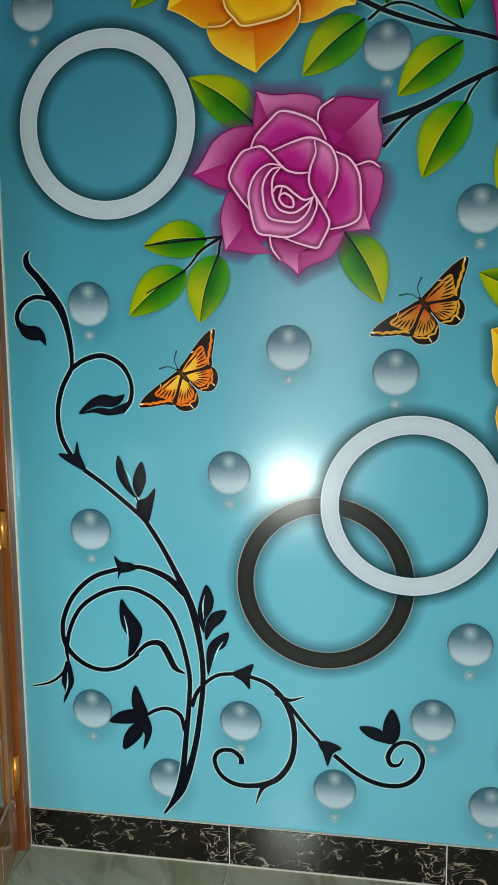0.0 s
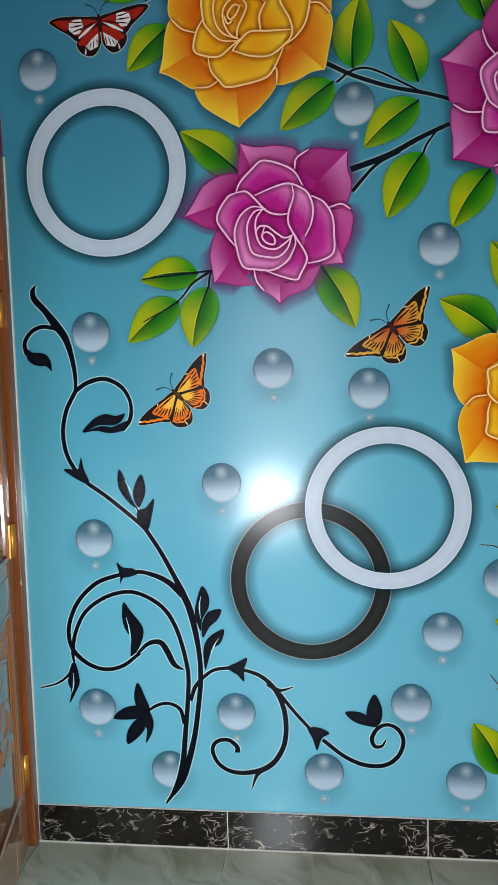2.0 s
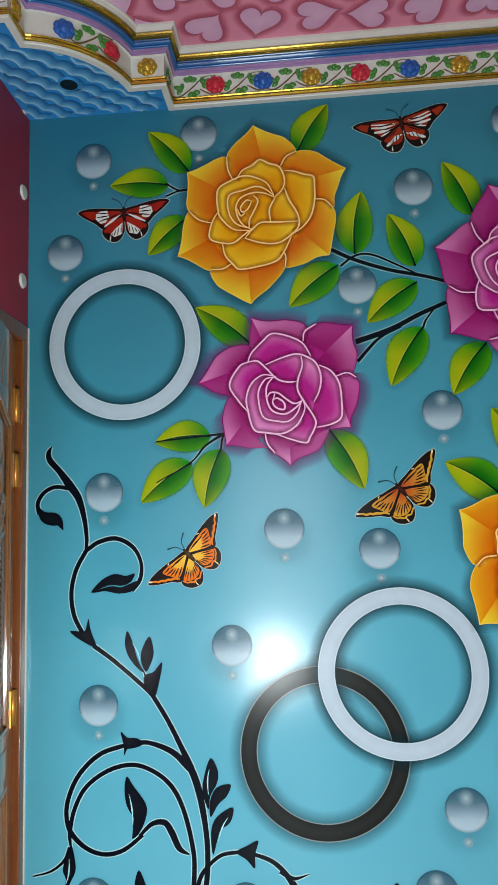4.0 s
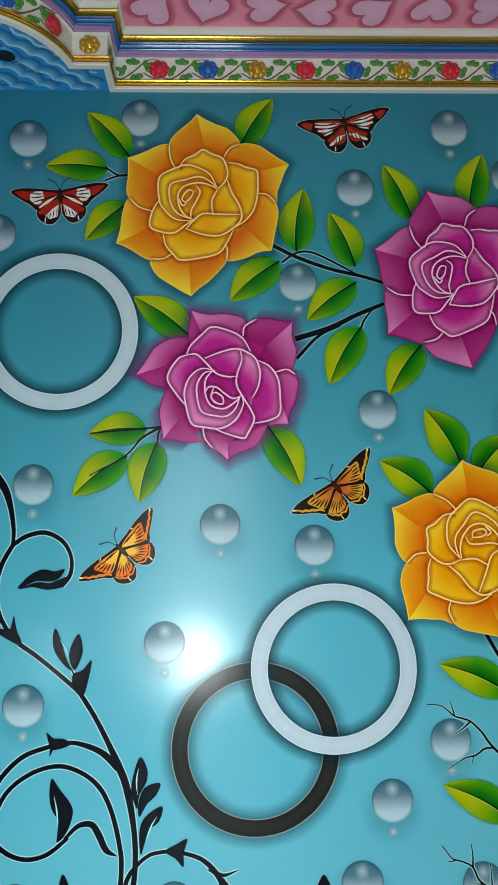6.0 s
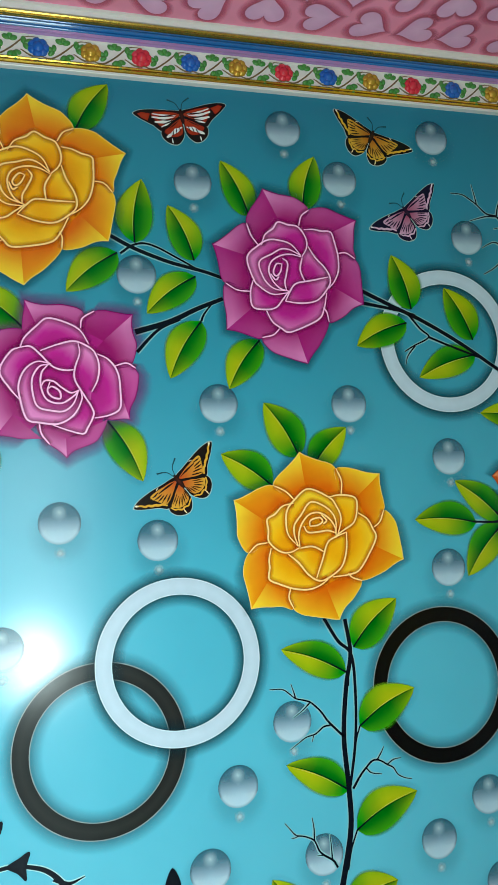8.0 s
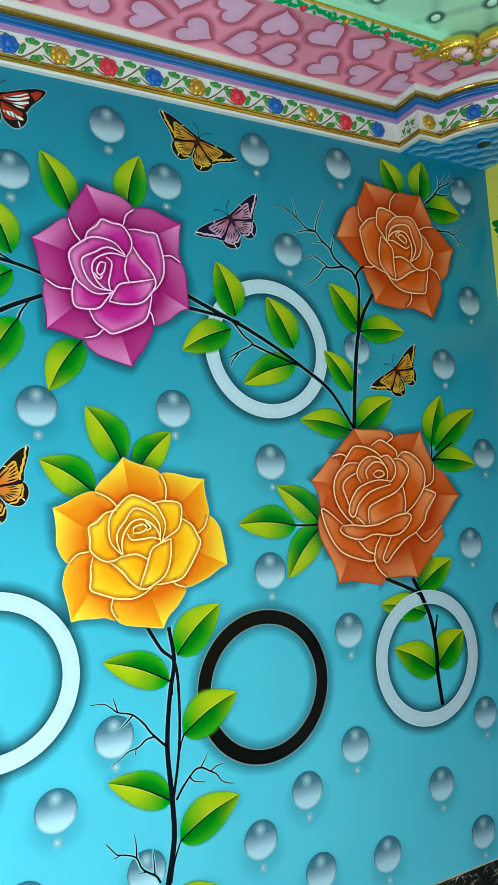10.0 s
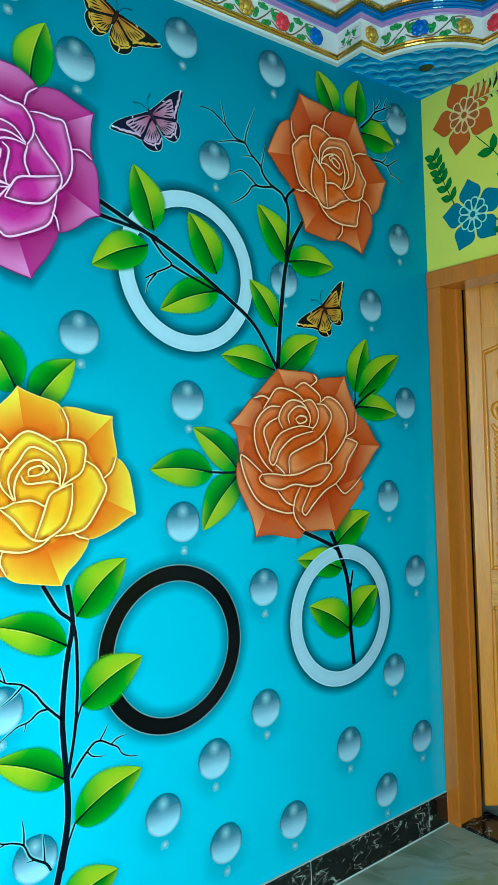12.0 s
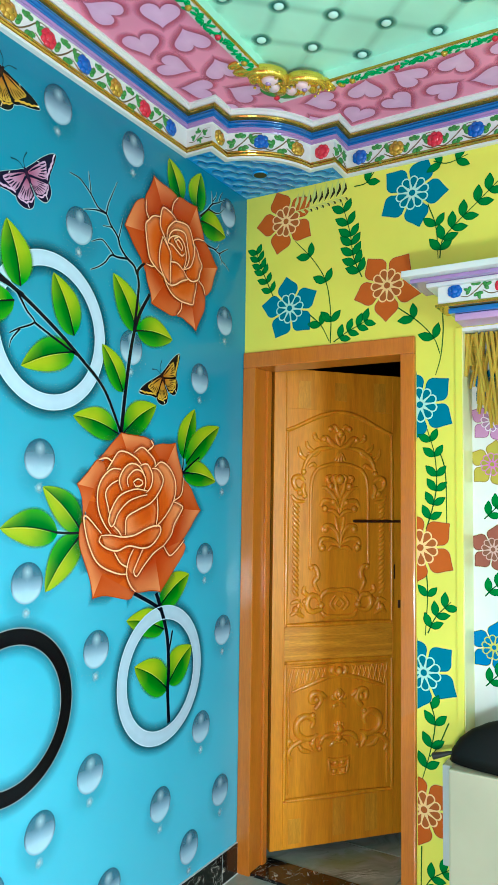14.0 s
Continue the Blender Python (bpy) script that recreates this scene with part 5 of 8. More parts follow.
def sprig(wall, pts, pairs, length):
    thing = tagged(empty("painted_sprig"), "green leafy sprig painted on the yellow wall", "painted sprig", "sprigs of the yellow wall")
    painted("stem", flat_line(wall, pts, [0.0048, 0.0040, 0.0030], SPRIG_DARK, 0.0007), thing)
    line = spline([(x, y, 0) for x, y in pts], 12)
    for i in range(pairs):
        s = (i + 0.7) / (pairs + 0.4)
        k = min(int(s * (len(line) - 1)), len(line) - 2)
        d = (line[k + 1] - line[k]).normalized()
        if d.y < 0:
            d = -d
        for sgn in (1, -1):
            a = math.atan2(d.y, d.x) + sgn * radians(43)
            ca, sa = math.cos(a), math.sin(a)
            size = length * 0.78 * (1.0 if sgn > 0 else 0.92)
            half = [(x, y) for x, y in ((0.04, 0.0), (0.26, 0.19), (0.58, 0.235), (0.84, 0.11), (1.0, 0.0))]
            rim = [(p.x, p.y) for p in spline([(x, y, 0) for x, y in half], 4)]
            rim += [(x, -y) for x, y in reversed(rim[1:-1])]
            rim = [(line[k].x + size * (ca * x - sa * y), line[k].y + size * (sa * x + ca * y)) for x, y in rim]
            if min(p[0] for p in rim) < (0.748 if rim[0][1] < 2.13 else 0.004):
                continue
            mx, my = sum(p[0] for p in rim) / len(rim), sum(p[1] for p in rim) / len(rim)
            leaf = painted("leaf", fan(wall, (mx, my), SPRIG_GREEN, rim, [SPRIG_DARK] + [blend(SPRIG_GREEN, SPRIG_DARK, 0.25)] * (len(rim) - 1), 0.0010), thing)
            painted("leaf_edge", flat_line(wall, rim + rim[:1], [0.0018, 0.0018], SPRIG_DARK, 0.0013, 1), leaf)
    return thing


WHITE_RING, WHITE_EDGE = (0.50, 0.595, 0.71), (0.46, 0.555, 0.665)
for at in ((0.306, 2.037), (2.022, 1.989)):
    ring(NORTH, at, 0.2345, 0.1905, WHITE_RING, WHITE_EDGE, "pale grey ring painted with a soft shadow")
ring(NORTH, (2.599, 0.883), 0.237, 0.191, (*WHITE_RING, 0.9), (*WHITE_EDGE, 0.9), "pale grey ring painted over the leaves", 0.0013)
ring(NORTH, (0.871, 0.836), 0.236, 0.190, (0.020, 0.021, 0.020), (0.012, 0.014, 0.014), "charcoal ring painted behind the pale ring")
ring(NORTH, (1.097, 1.051), 0.2350, 0.1905, WHITE_RING, WHITE_EDGE, "pale grey ring painted over the charcoal one", 0.0006)
ring(NORTH, (1.922, 0.900), 0.237, 0.191, (0.002, 0.002, 0.003), (0.0015, 0.0015, 0.002), "jet black ring painted with a soft shadow")


# ---- the flowers, in metres along and up the wall ----


def cabbage_rose(wall, at, turn, size, palette, label, mirrored=False):
    rose, put = rose_base(wall, at, turn, size, palette, label, mirrored)
    for rim, tip, fold in (
        ([(-0.085, 0.121), (-0.102, 0.196), (-0.073, 0.241), (-0.017, 0.295), (0.035, 0.269), (0.083, 0.243), (0.112, 0.198), (0.064, 0.155)], 3, (0.004, 0.193)),
        ([(0.064, 0.155), (0.112, 0.198), (0.169, 0.195), (0.220, 0.166), (0.262, 0.134), (0.244, 0.093), (0.225, 0.048), (0.219, 0.011), (0.168, 0.041)], 4, (0.170, 0.113)),
        ([(0.168, 0.041), (0.219, 0.011), (0.226, -0.041), (0.215, -0.103), (0.202, -0.138), (0.160, -0.146), (0.117, -0.163), (0.069, -0.167), (0.063, -0.117)], 4, (0.121, -0.062)),
        ([(0.063, -0.117), (0.069, -0.167), (0.025, -0.222), (-0.039, -0.277), (-0.089, -0.254), (-0.136, -0.218), (-0.159, -0.165), (-0.096, -0.149)], 3, (-0.045, -0.161)),
        ([(-0.096, -0.149), (-0.159, -0.165), (-0.198, -0.147), (-0.261, -0.113), (-0.252, -0.066), (-0.223, 0.028), (-0.153, -0.015)], 3, (-0.160, -0.064)),
        ([(-0.153, -0.015), (-0.223, 0.028), (-0.229, 0.086), (-0.227, 0.155), (-0.164, 0.181), (-0.102, 0.196), (-0.085, 0.121)], 3, (-0.131, 0.098)),
    ):
        petal(rose, put, rim, tip, fold, palette)
    for rim, deep in (
        ([(-0.075, 0.119), (-0.054, 0.149), (0.000, 0.180), (0.060, 0.152), (0.075, 0.111), (0.044, 0.058), (0.020, 0.102), (-0.015, 0.123)], (0.046, 0.112)),
        ([(0.076, 0.139), (0.161, 0.113), (0.164, 0.032), (0.128, -0.043), (0.102, -0.062), (0.116, -0.030), (0.087, 0.043), (0.074, 0.088)], (0.091, 0.079)),
        ([(0.074, 0.083), (0.109, 0.003), (0.116, -0.026), (0.029, -0.024), (0.026, 0.017), (0.044, 0.053)], (0.052, -0.014)),
        ([(-0.052, -0.070), (-0.026, -0.041), (0.000, -0.023), (0.051, -0.025), (0.111, -0.026), (0.114, -0.044), (0.090, -0.068), (0.050, -0.091), (-0.001, -0.088)], (0.024, -0.085)),
        ([(-0.121, -0.087), (-0.052, -0.070), (-0.001, -0.088), (0.050, -0.091), (0.090, -0.068), (0.066, -0.121), (0.040, -0.149), (-0.020, -0.163), (-0.071, -0.167), (-0.091, -0.149), (-0.113, -0.122)], (-0.044, -0.088)),
        ([(-0.132, 0.021), (-0.153, -0.015), (-0.160, -0.063), (-0.121, -0.078), (-0.087, -0.082), (-0.057, -0.061), (-0.030, -0.044), (-0.086, -0.039), (-0.120, -0.006)], (-0.103, -0.046)),
        ([(-0.132, 0.091), (-0.084, 0.121), (-0.049, 0.131), (-0.015, 0.123), (0.020, 0.102), (0.041, 0.062), (0.026, 0.017), (0.029, -0.024), (0.000, -0.023), (-0.035, -0.046), (-0.086, -0.039), (-0.120, -0.006), (-0.132, 0.021)], (-0.038, 0.082)),
    ):
        inner_petal(rose, put, rim, deep, palette)
    for line in (
        [(-0.075, 0.119), (-0.054, 0.149), (-0.023, 0.163), (0.000, 0.180), (0.029, 0.165), (0.060, 0.152), (0.075, 0.111), (0.067, 0.079), (0.044, 0.056)],
        [(-0.035, -0.046), (-0.086, -0.039), (-0.120, -0.006), (-0.132, 0.021), (-0.132, 0.091), (-0.084, 0.121), (-0.049, 0.131), (-0.015, 0.123), (0.020, 0.102), (0.041, 0.062)],
        [(0.041, 0.060), (0.014, 0.084), (-0.015, 0.094), (-0.050, 0.085), (-0.098, 0.069), (-0.099, 0.015), (-0.077, -0.022), (-0.033, -0.041)],
        [(0.041, 0.056), (0.010, 0.071), (-0.024, 0.074), (-0.059, 0.062), (-0.076, 0.036), (-0.073, 0.002), (-0.057, -0.026), (-0.033, -0.041)],
        [(-0.021, 0.065), (-0.009, 0.045), (-0.025, 0.009), (-0.036, -0.012), (-0.038, -0.037)],
        [(-0.028, 0.047), (-0.045, 0.051), (-0.063, 0.028), (-0.056, 0.014), (-0.040, 0.024), (-0.028, 0.047)],
        [(-0.073, 0.025), (-0.063, 0.003), (-0.049, 0.010)],
        [(-0.132, 0.021), (-0.153, -0.015), (-0.160, -0.063), (-0.121, -0.081), (-0.087, -0.082), (-0.057, -0.061), (-0.030, -0.041)],
        [(-0.052, -0.070), (-0.026, -0.041), (0.000, -0.023), (0.051, -0.025), (0.111, -0.026)],
        [(-0.052, -0.070), (-0.001, -0.088), (0.050, -0.091), (0.090, -0.068), (0.114, -0.044)],
        [(0.044, 0.053), (0.026, 0.017), (0.029, -0.024)],
        [(0.074, 0.083), (0.087, 0.043), (0.109, 0.003), (0.116, -0.033), (0.102, -0.062)],
        [(0.076, 0.139), (0.107, 0.134), (0.132, 0.123), (0.163, 0.113), (0.166, 0.077), (0.164, 0.032), (0.151, -0.013), (0.128, -0.043), (0.102, -0.062)],
        [(-0.121, -0.085), (-0.113, -0.122), (-0.091, -0.149), (-0.071, -0.167), (-0.020, -0.163), (0.040, -0.149), (0.066, -0.121), (0.090, -0.074)],
    ):
        outline(rose, put, line, 0.0058, palette)
    for line in (
        [(-0.102, 0.196), (-0.099, 0.155), (-0.085, 0.121)],
        [(0.112, 0.198), (0.082, 0.184), (0.064, 0.155)],
        [(0.168, 0.041), (0.195, 0.036), (0.219, 0.011)],
        [(0.069, -0.167), (0.071, -0.135), (0.063, -0.117)],
        [(-0.159, -0.163), (-0.122, -0.163), (-0.096, -0.149)],
        [(-0.223, 0.028), (-0.194, -0.001), (-0.153, -0.015)],
    ):
        outline(rose, put, line, 0.0050, palette)
    rose_ground(rose, put, palette)
    return rose


def tea_rose(wall, at, turn, size, palette, label, mirrored=False):
    rose, put = rose_base(wall, at, turn, size, palette, label, mirrored)
    for rim, tip, fold in (
        ([(-0.099, 0.113), (-0.094, 0.173), (-0.088, 0.230), (-0.029, 0.218), (0.021, 0.217), (0.071, 0.200), (0.070, 0.152), (-0.027, 0.177)], 2, (-0.056, 0.155)),
        ([(0.065, 0.147), (0.071, 0.178), (0.105, 0.200), (0.156, 0.202), (0.215, 0.192), (0.216, 0.140), (0.223, 0.097), (0.205, 0.043), (0.159, 0.039), (0.102, 0.083)], 4, (0.128, 0.113)),
        ([(0.159, 0.039), (0.201, 0.043), (0.227, 0.012), (0.226, -0.031), (0.202, -0.081), (0.196, -0.117), (0.133, -0.116), (0.169, -0.088)], 5, (0.174, -0.046)),
        ([(0.133, -0.116), (0.121, -0.146), (0.095, -0.182), (0.045, -0.202), (0.016, -0.223), (-0.013, -0.198), (-0.045, -0.167), (-0.056, -0.125), (0.063, -0.156)], 4, (0.016, -0.168)),
        ([(-0.050, -0.167), (-0.103, -0.166), (-0.173, -0.156), (-0.182, -0.114), (-0.181, -0.063), (-0.163, -0.013), (-0.134, -0.014), (-0.089, -0.111)], 2, (-0.127, -0.098)),
        ([(-0.142, -0.009), (-0.201, 0.005), (-0.254, 0.035), (-0.230, 0.073), (-0.199, 0.115), (-0.149, 0.143), (-0.095, 0.142), (-0.102, 0.093)], 2, (-0.162, 0.063)),
    ):
        petal(rose, put, rim, tip, fold, palette)
    for rim, deep in (
        ([(-0.102, 0.093), (-0.090, 0.121), (-0.027, 0.177), (0.037, 0.165), (0.065, 0.147), (0.089, 0.100), (0.052, 0.113), (0.019, 0.110), (-0.049, 0.086)], (-0.015, 0.116)),
        ([(-0.159, 0.026), (-0.129, 0.080), (-0.082, 0.096), (-0.049, 0.078), (-0.020, 0.043), (-0.066, 0.047), (-0.104, 0.019), (-0.110, -0.052)], (-0.092, 0.039)),
        ([(-0.049, 0.083), (0.019, 0.109), (0.061, 0.106), (0.056, 0.050), (0.042, 0.025), (0.009, 0.029), (-0.019, 0.046)], (-0.007, 0.060)),
        ([(0.061, 0.106), (0.094, 0.083), (0.115, 0.048), (0.108, -0.002), (0.091, -0.036), (0.085, -0.061), (0.057, -0.032), (0.045, -0.001), (0.042, 0.025)], (0.070, -0.010)),
        ([(0.110, 0.074), (0.143, 0.056), (0.167, 0.013), (0.169, -0.088), (0.097, -0.112), (0.093, -0.078), (0.091, -0.036), (0.114, 0.014)], (0.123, -0.062)),
        ([(-0.020, 0.043), (0.009, 0.029), (0.042, 0.025), (0.045, -0.001), (0.057, -0.032), (0.065, -0.069), (0.039, -0.110), (-0.011, -0.129), (-0.086, -0.113), (-0.110, -0.048), (-0.104, 0.011), (-0.066, 0.047)], (-0.009, 0.000)),
        ([(0.057, -0.032), (0.085, -0.061), (0.094, -0.103), (0.076, -0.136), (0.063, -0.156), (0.013, -0.143), (-0.011, -0.129), (0.039, -0.110), (0.065, -0.069)], (0.067, -0.094)),
    ):
        inner_petal(rose, put, rim, deep, palette)
    for line in (
        [(-0.102, 0.093), (-0.090, 0.121), (-0.056, 0.155), (-0.027, 0.177), (0.020, 0.167), (0.062, 0.144), (0.086, 0.104)],
        [(-0.102, 0.093), (-0.129, 0.080), (-0.159, 0.026), (-0.134, -0.022), (-0.108, -0.055)],
        [(-0.102, 0.093), (-0.074, 0.095), (-0.049, 0.073), (-0.016, 0.038), (0.017, 0.027), (0.042, 0.028)],
        [(-0.049, 0.083), (0.002, 0.102), (0.044, 0.111), (0.077, 0.100), (0.102, 0.079), (0.114, 0.040), (0.108, -0.002), (0.091, -0.036)],
        [(0.057, 0.104), (0.060, 0.075), (0.046, 0.033), (0.045, -0.001), (0.065, -0.039), (0.088, -0.078), (0.094, -0.103), (0.076, -0.140), (0.063, -0.156), (0.021, -0.145), (-0.020, -0.129)],
        [(-0.019, 0.045), (-0.058, 0.052), (-0.092, 0.028), (-0.109, -0.014), (-0.105, -0.057), (-0.089, -0.111), (-0.053, -0.122), (-0.003, -0.126), (0.039, -0.102), (0.062, -0.060), (0.061, -0.035)],
        [(-0.025, 0.043), (-0.050, 0.039), (-0.070, 0.010), (-0.073, -0.024), (-0.060, -0.075), (-0.019, -0.089), (0.014, -0.090), (0.040, -0.068), (0.054, -0.032)],
        [(-0.028, 0.043), (-0.047, 0.018), (-0.048, -0.024), (-0.032, -0.058), (0.006, -0.068), (0.040, -0.048), (0.056, -0.030)],
        [(-0.047, -0.016), (-0.037, -0.003), (-0.014, -0.005), (0.007, -0.022), (0.032, -0.038), (0.054, -0.032)],
        [(-0.029, -0.025), (-0.017, -0.020), (0.002, -0.034), (0.003, -0.054), (-0.018, -0.050), (-0.031, -0.033), (-0.024, -0.006)],
        [(0.110, 0.074), (0.143, 0.056), (0.167, 0.017), (0.172, -0.038), (0.169, -0.085), (0.139, -0.104), (0.097, -0.112)],
    ):
        outline(rose, put, line, 0.0058, palette)
    for line in (
        [(0.065, 0.149), (0.071, 0.178), (0.105, 0.200)],
        [(0.159, 0.039), (0.193, 0.047), (0.218, 0.032)],
        [(-0.056, -0.125), (-0.050, -0.155), (-0.029, -0.184)],
    ):
        outline(rose, put, line, 0.0050, palette)
    rose_ground(rose, put, palette)
    return rose


def garden_rose(wall, at, turn, size, palette, label, mirrored=False):
    rose, put = rose_base(wall, at, turn, size, palette, label, mirrored)
    for rim, tip, fold in (
        ([(-0.215, 0.180), (-0.170, 0.229), (-0.108, 0.275), (-0.024, 0.275), (0.044, 0.262), (0.058, 0.243), (-0.043, 0.200), (-0.152, 0.177)], 2, (-0.078, 0.219)),
        ([(0.058, 0.243), (0.126, 0.256), (0.194, 0.262), (0.215, 0.206), (0.241, 0.136), (0.236, 0.086), (0.178, 0.048), (0.072, 0.179)], 2, (0.131, 0.168)),
        ([(0.241, 0.136), (0.301, 0.093), (0.360, 0.015), (0.308, -0.035), (0.245, -0.094), (0.209, -0.131), (0.167, -0.143), (0.131, -0.105), (0.230, 0.026)], 2, (0.252, 0.021)),
        ([(0.245, -0.094), (0.264, -0.126), (0.193, -0.208), (0.122, -0.268), (0.051, -0.260), (-0.023, -0.251), (-0.056, -0.210), (-0.035, -0.110), (0.131, -0.105)], 3, (0.084, -0.130)),
        ([(-0.019, -0.255), (-0.050, -0.275), (-0.143, -0.256), (-0.223, -0.254), (-0.253, -0.162), (-0.289, -0.079), (-0.276, -0.019), (-0.203, -0.149), (-0.062, -0.191)], 3, (-0.183, -0.183)),
        ([(-0.274, -0.005), (-0.285, 0.053), (-0.307, 0.101), (-0.267, 0.140), (-0.215, 0.180), (-0.177, 0.147), (-0.213, 0.049), (-0.182, -0.043)], 2, (-0.232, 0.089)),
    ):
        petal(rose, put, rim, tip, fold, palette)
    for rim, deep in (
        ([(-0.177, 0.147), (-0.121, 0.210), (-0.078, 0.211), (-0.009, 0.176), (-0.095, 0.154), (-0.154, 0.152)], (-0.082, 0.172)),
        ([(-0.042, 0.213), (-0.003, 0.233), (0.033, 0.218), (0.072, 0.179), (0.058, 0.140), (-0.009, 0.171)], (0.004, 0.180)),
        ([(-0.217, 0.076), (-0.198, 0.120), (-0.154, 0.152), (-0.107, 0.154), (-0.115, 0.117), (-0.158, 0.101), (-0.179, 0.074), (-0.156, -0.009), (-0.149, -0.055), (-0.181, -0.025)], (-0.197, 0.048)),
        ([(-0.158, 0.101), (-0.115, 0.117), (-0.101, 0.084), (-0.141, 0.036), (-0.161, -0.008), (-0.179, 0.074)], (-0.138, 0.072)),
        ([(-0.101, 0.084), (-0.115, 0.117), (-0.057, 0.175), (0.029, 0.176), (0.058, 0.140), (0.033, 0.082), (-0.029, 0.090)], (-0.028, 0.096)),
        ([(0.033, 0.082), (-0.029, 0.090), (-0.103, 0.071), (-0.141, 0.036), (-0.161, -0.008), (-0.151, -0.031), (-0.120, 0.007), (-0.069, 0.051)], (-0.054, 0.078)),
        ([(-0.120, 0.007), (-0.069, 0.051), (0.032, 0.071), (-0.074, -0.005), (-0.079, -0.060), (-0.136, -0.046)], (-0.071, 0.023)),
        ([(-0.079, -0.060), (-0.074, -0.005), (-0.023, 0.020), (0.054, 0.045), (0.090, 0.014), (0.085, -0.040), (-0.031, -0.064)], (0.052, 0.016)),
        ([(0.054, 0.045), (0.105, 0.091), (0.119, 0.129), (0.091, 0.159), (0.061, 0.164), (0.033, 0.082), (-0.061, 0.004)], (0.044, 0.074)),
        ([(0.072, 0.175), (0.107, 0.188), (0.157, 0.167), (0.193, 0.117), (0.187, 0.058), (0.141, 0.001), (0.085, -0.040), (0.087, 0.033), (0.117, 0.110)], (0.105, 0.033)),
        ([(-0.195, -0.060), (-0.091, -0.068), (-0.031, -0.064), (0.046, -0.041), (0.103, -0.037), (0.109, -0.061), (0.066, -0.100), (0.014, -0.110), (-0.058, -0.099), (-0.119, -0.112), (-0.175, -0.098), (-0.203, -0.077)], (-0.056, -0.075)),
        ([(-0.274, -0.005), (-0.195, -0.057), (-0.175, -0.098), (-0.119, -0.112), (-0.060, -0.169), (-0.062, -0.191), (-0.114, -0.185), (-0.203, -0.149), (-0.252, -0.082)], (-0.176, -0.107)),
        ([(-0.035, -0.110), (0.066, -0.100), (0.109, -0.061), (0.186, 0.048), (0.238, 0.022), (0.174, -0.069), (0.131, -0.105), (0.021, -0.171), (-0.030, -0.194), (-0.059, -0.163)], (0.065, -0.109)),
        ([(-0.119, -0.112), (-0.035, -0.106), (-0.060, -0.173)], (-0.073, -0.125)),
    ):
        inner_petal(rose, put, rim, deep, palette)
    for line in (
        [(-0.215, 0.180), (-0.178, 0.187), (-0.152, 0.177)],
        [(-0.177, 0.147), (-0.152, 0.177), (-0.121, 0.210), (-0.078, 0.211), (-0.031, 0.194), (-0.004, 0.174)],
        [(-0.042, 0.213), (-0.003, 0.233), (0.033, 0.218), (0.068, 0.192), (0.071, 0.169)],
        [(0.044, 0.262), (0.058, 0.243), (0.028, 0.222)],
        [(-0.107, 0.154), (-0.154, 0.152), (-0.198, 0.120), (-0.217, 0.076), (-0.210, 0.022), (-0.181, -0.025), (-0.149, -0.055)],
        [(-0.120, 0.118), (-0.158, 0.101), (-0.179, 0.074), (-0.165, 0.028), (-0.155, 0.000)],
        [(-0.101, 0.084), (-0.115, 0.117), (-0.095, 0.154), (-0.057, 0.175), (-0.010, 0.165), (0.021, 0.122), (0.015, 0.085)],
        [(-0.009, 0.171), (0.029, 0.176), (0.058, 0.140), (0.052, 0.102), (0.027, 0.078)],
        [(-0.069, 0.097), (-0.074, 0.125), (-0.040, 0.153), (-0.006, 0.152), (0.020, 0.132)],
        [(-0.044, 0.113), (-0.023, 0.124), (0.001, 0.119), (0.002, 0.106), (-0.028, 0.099), (-0.044, 0.113)],
        [(0.033, 0.084), (-0.029, 0.090), (-0.103, 0.071), (-0.141, 0.036), (-0.161, -0.008), (-0.151, -0.031), (-0.135, -0.025), (-0.115, 0.011), (-0.069, 0.047), (-0.019, 0.063), (0.032, 0.072)],
        [(-0.079, -0.062), (-0.074, -0.007), (-0.023, 0.018), (0.054, 0.045), (0.105, 0.091), (0.119, 0.129), (0.091, 0.159), (0.053, 0.164)],
        [(0.071, 0.169), (0.107, 0.188), (0.157, 0.167), (0.193, 0.117), (0.187, 0.058), (0.141, 0.001), (0.085, -0.040)],
        [(0.085, 0.068), (0.093, 0.014), (0.085, -0.036)],
        [(-0.135, -0.032), (-0.113, -0.048), (-0.098, -0.064)],
        [(-0.195, -0.060), (-0.149, -0.060), (-0.091, -0.068), (-0.031, -0.064), (0.046, -0.041), (0.103, -0.037), (0.109, -0.061), (0.066, -0.100), (0.014, -0.110), (-0.058, -0.099), (-0.119, -0.112), (-0.175, -0.098), (-0.203, -0.077), (-0.195, -0.060)],
        [(-0.194, -0.053), (-0.257, -0.002), (-0.275, -0.006), (-0.252, -0.082), (-0.203, -0.149), (-0.114, -0.185), (-0.062, -0.191)],
        [(-0.131, -0.116), (-0.099, -0.152), (-0.062, -0.169)],
        [(-0.035, -0.110), (-0.058, -0.145), (-0.067, -0.190), (-0.046, -0.230), (-0.019, -0.253)],
        [(0.014, -0.114), (-0.015, -0.158), (-0.030, -0.185), (-0.014, -0.202), (0.021, -0.171), (0.076, -0.129), (0.130, -0.107)],
        [(0.186, 0.048), (0.226, 0.036), (0.238, 0.022), (0.191, -0.031), (0.174, -0.069), (0.130, -0.107)],
    ):
        outline(rose, put, line, 0.0058, palette)
    for line in (
        [(0.178, 0.048), (0.230, 0.076), (0.241, 0.136)],
        [(0.130, -0.109), (0.167, -0.143), (0.209, -0.125), (0.254, -0.091)],
    ):
        outline(rose, put, line, 0.0050, palette)
    rose_ground(rose, put, palette)
    return rose


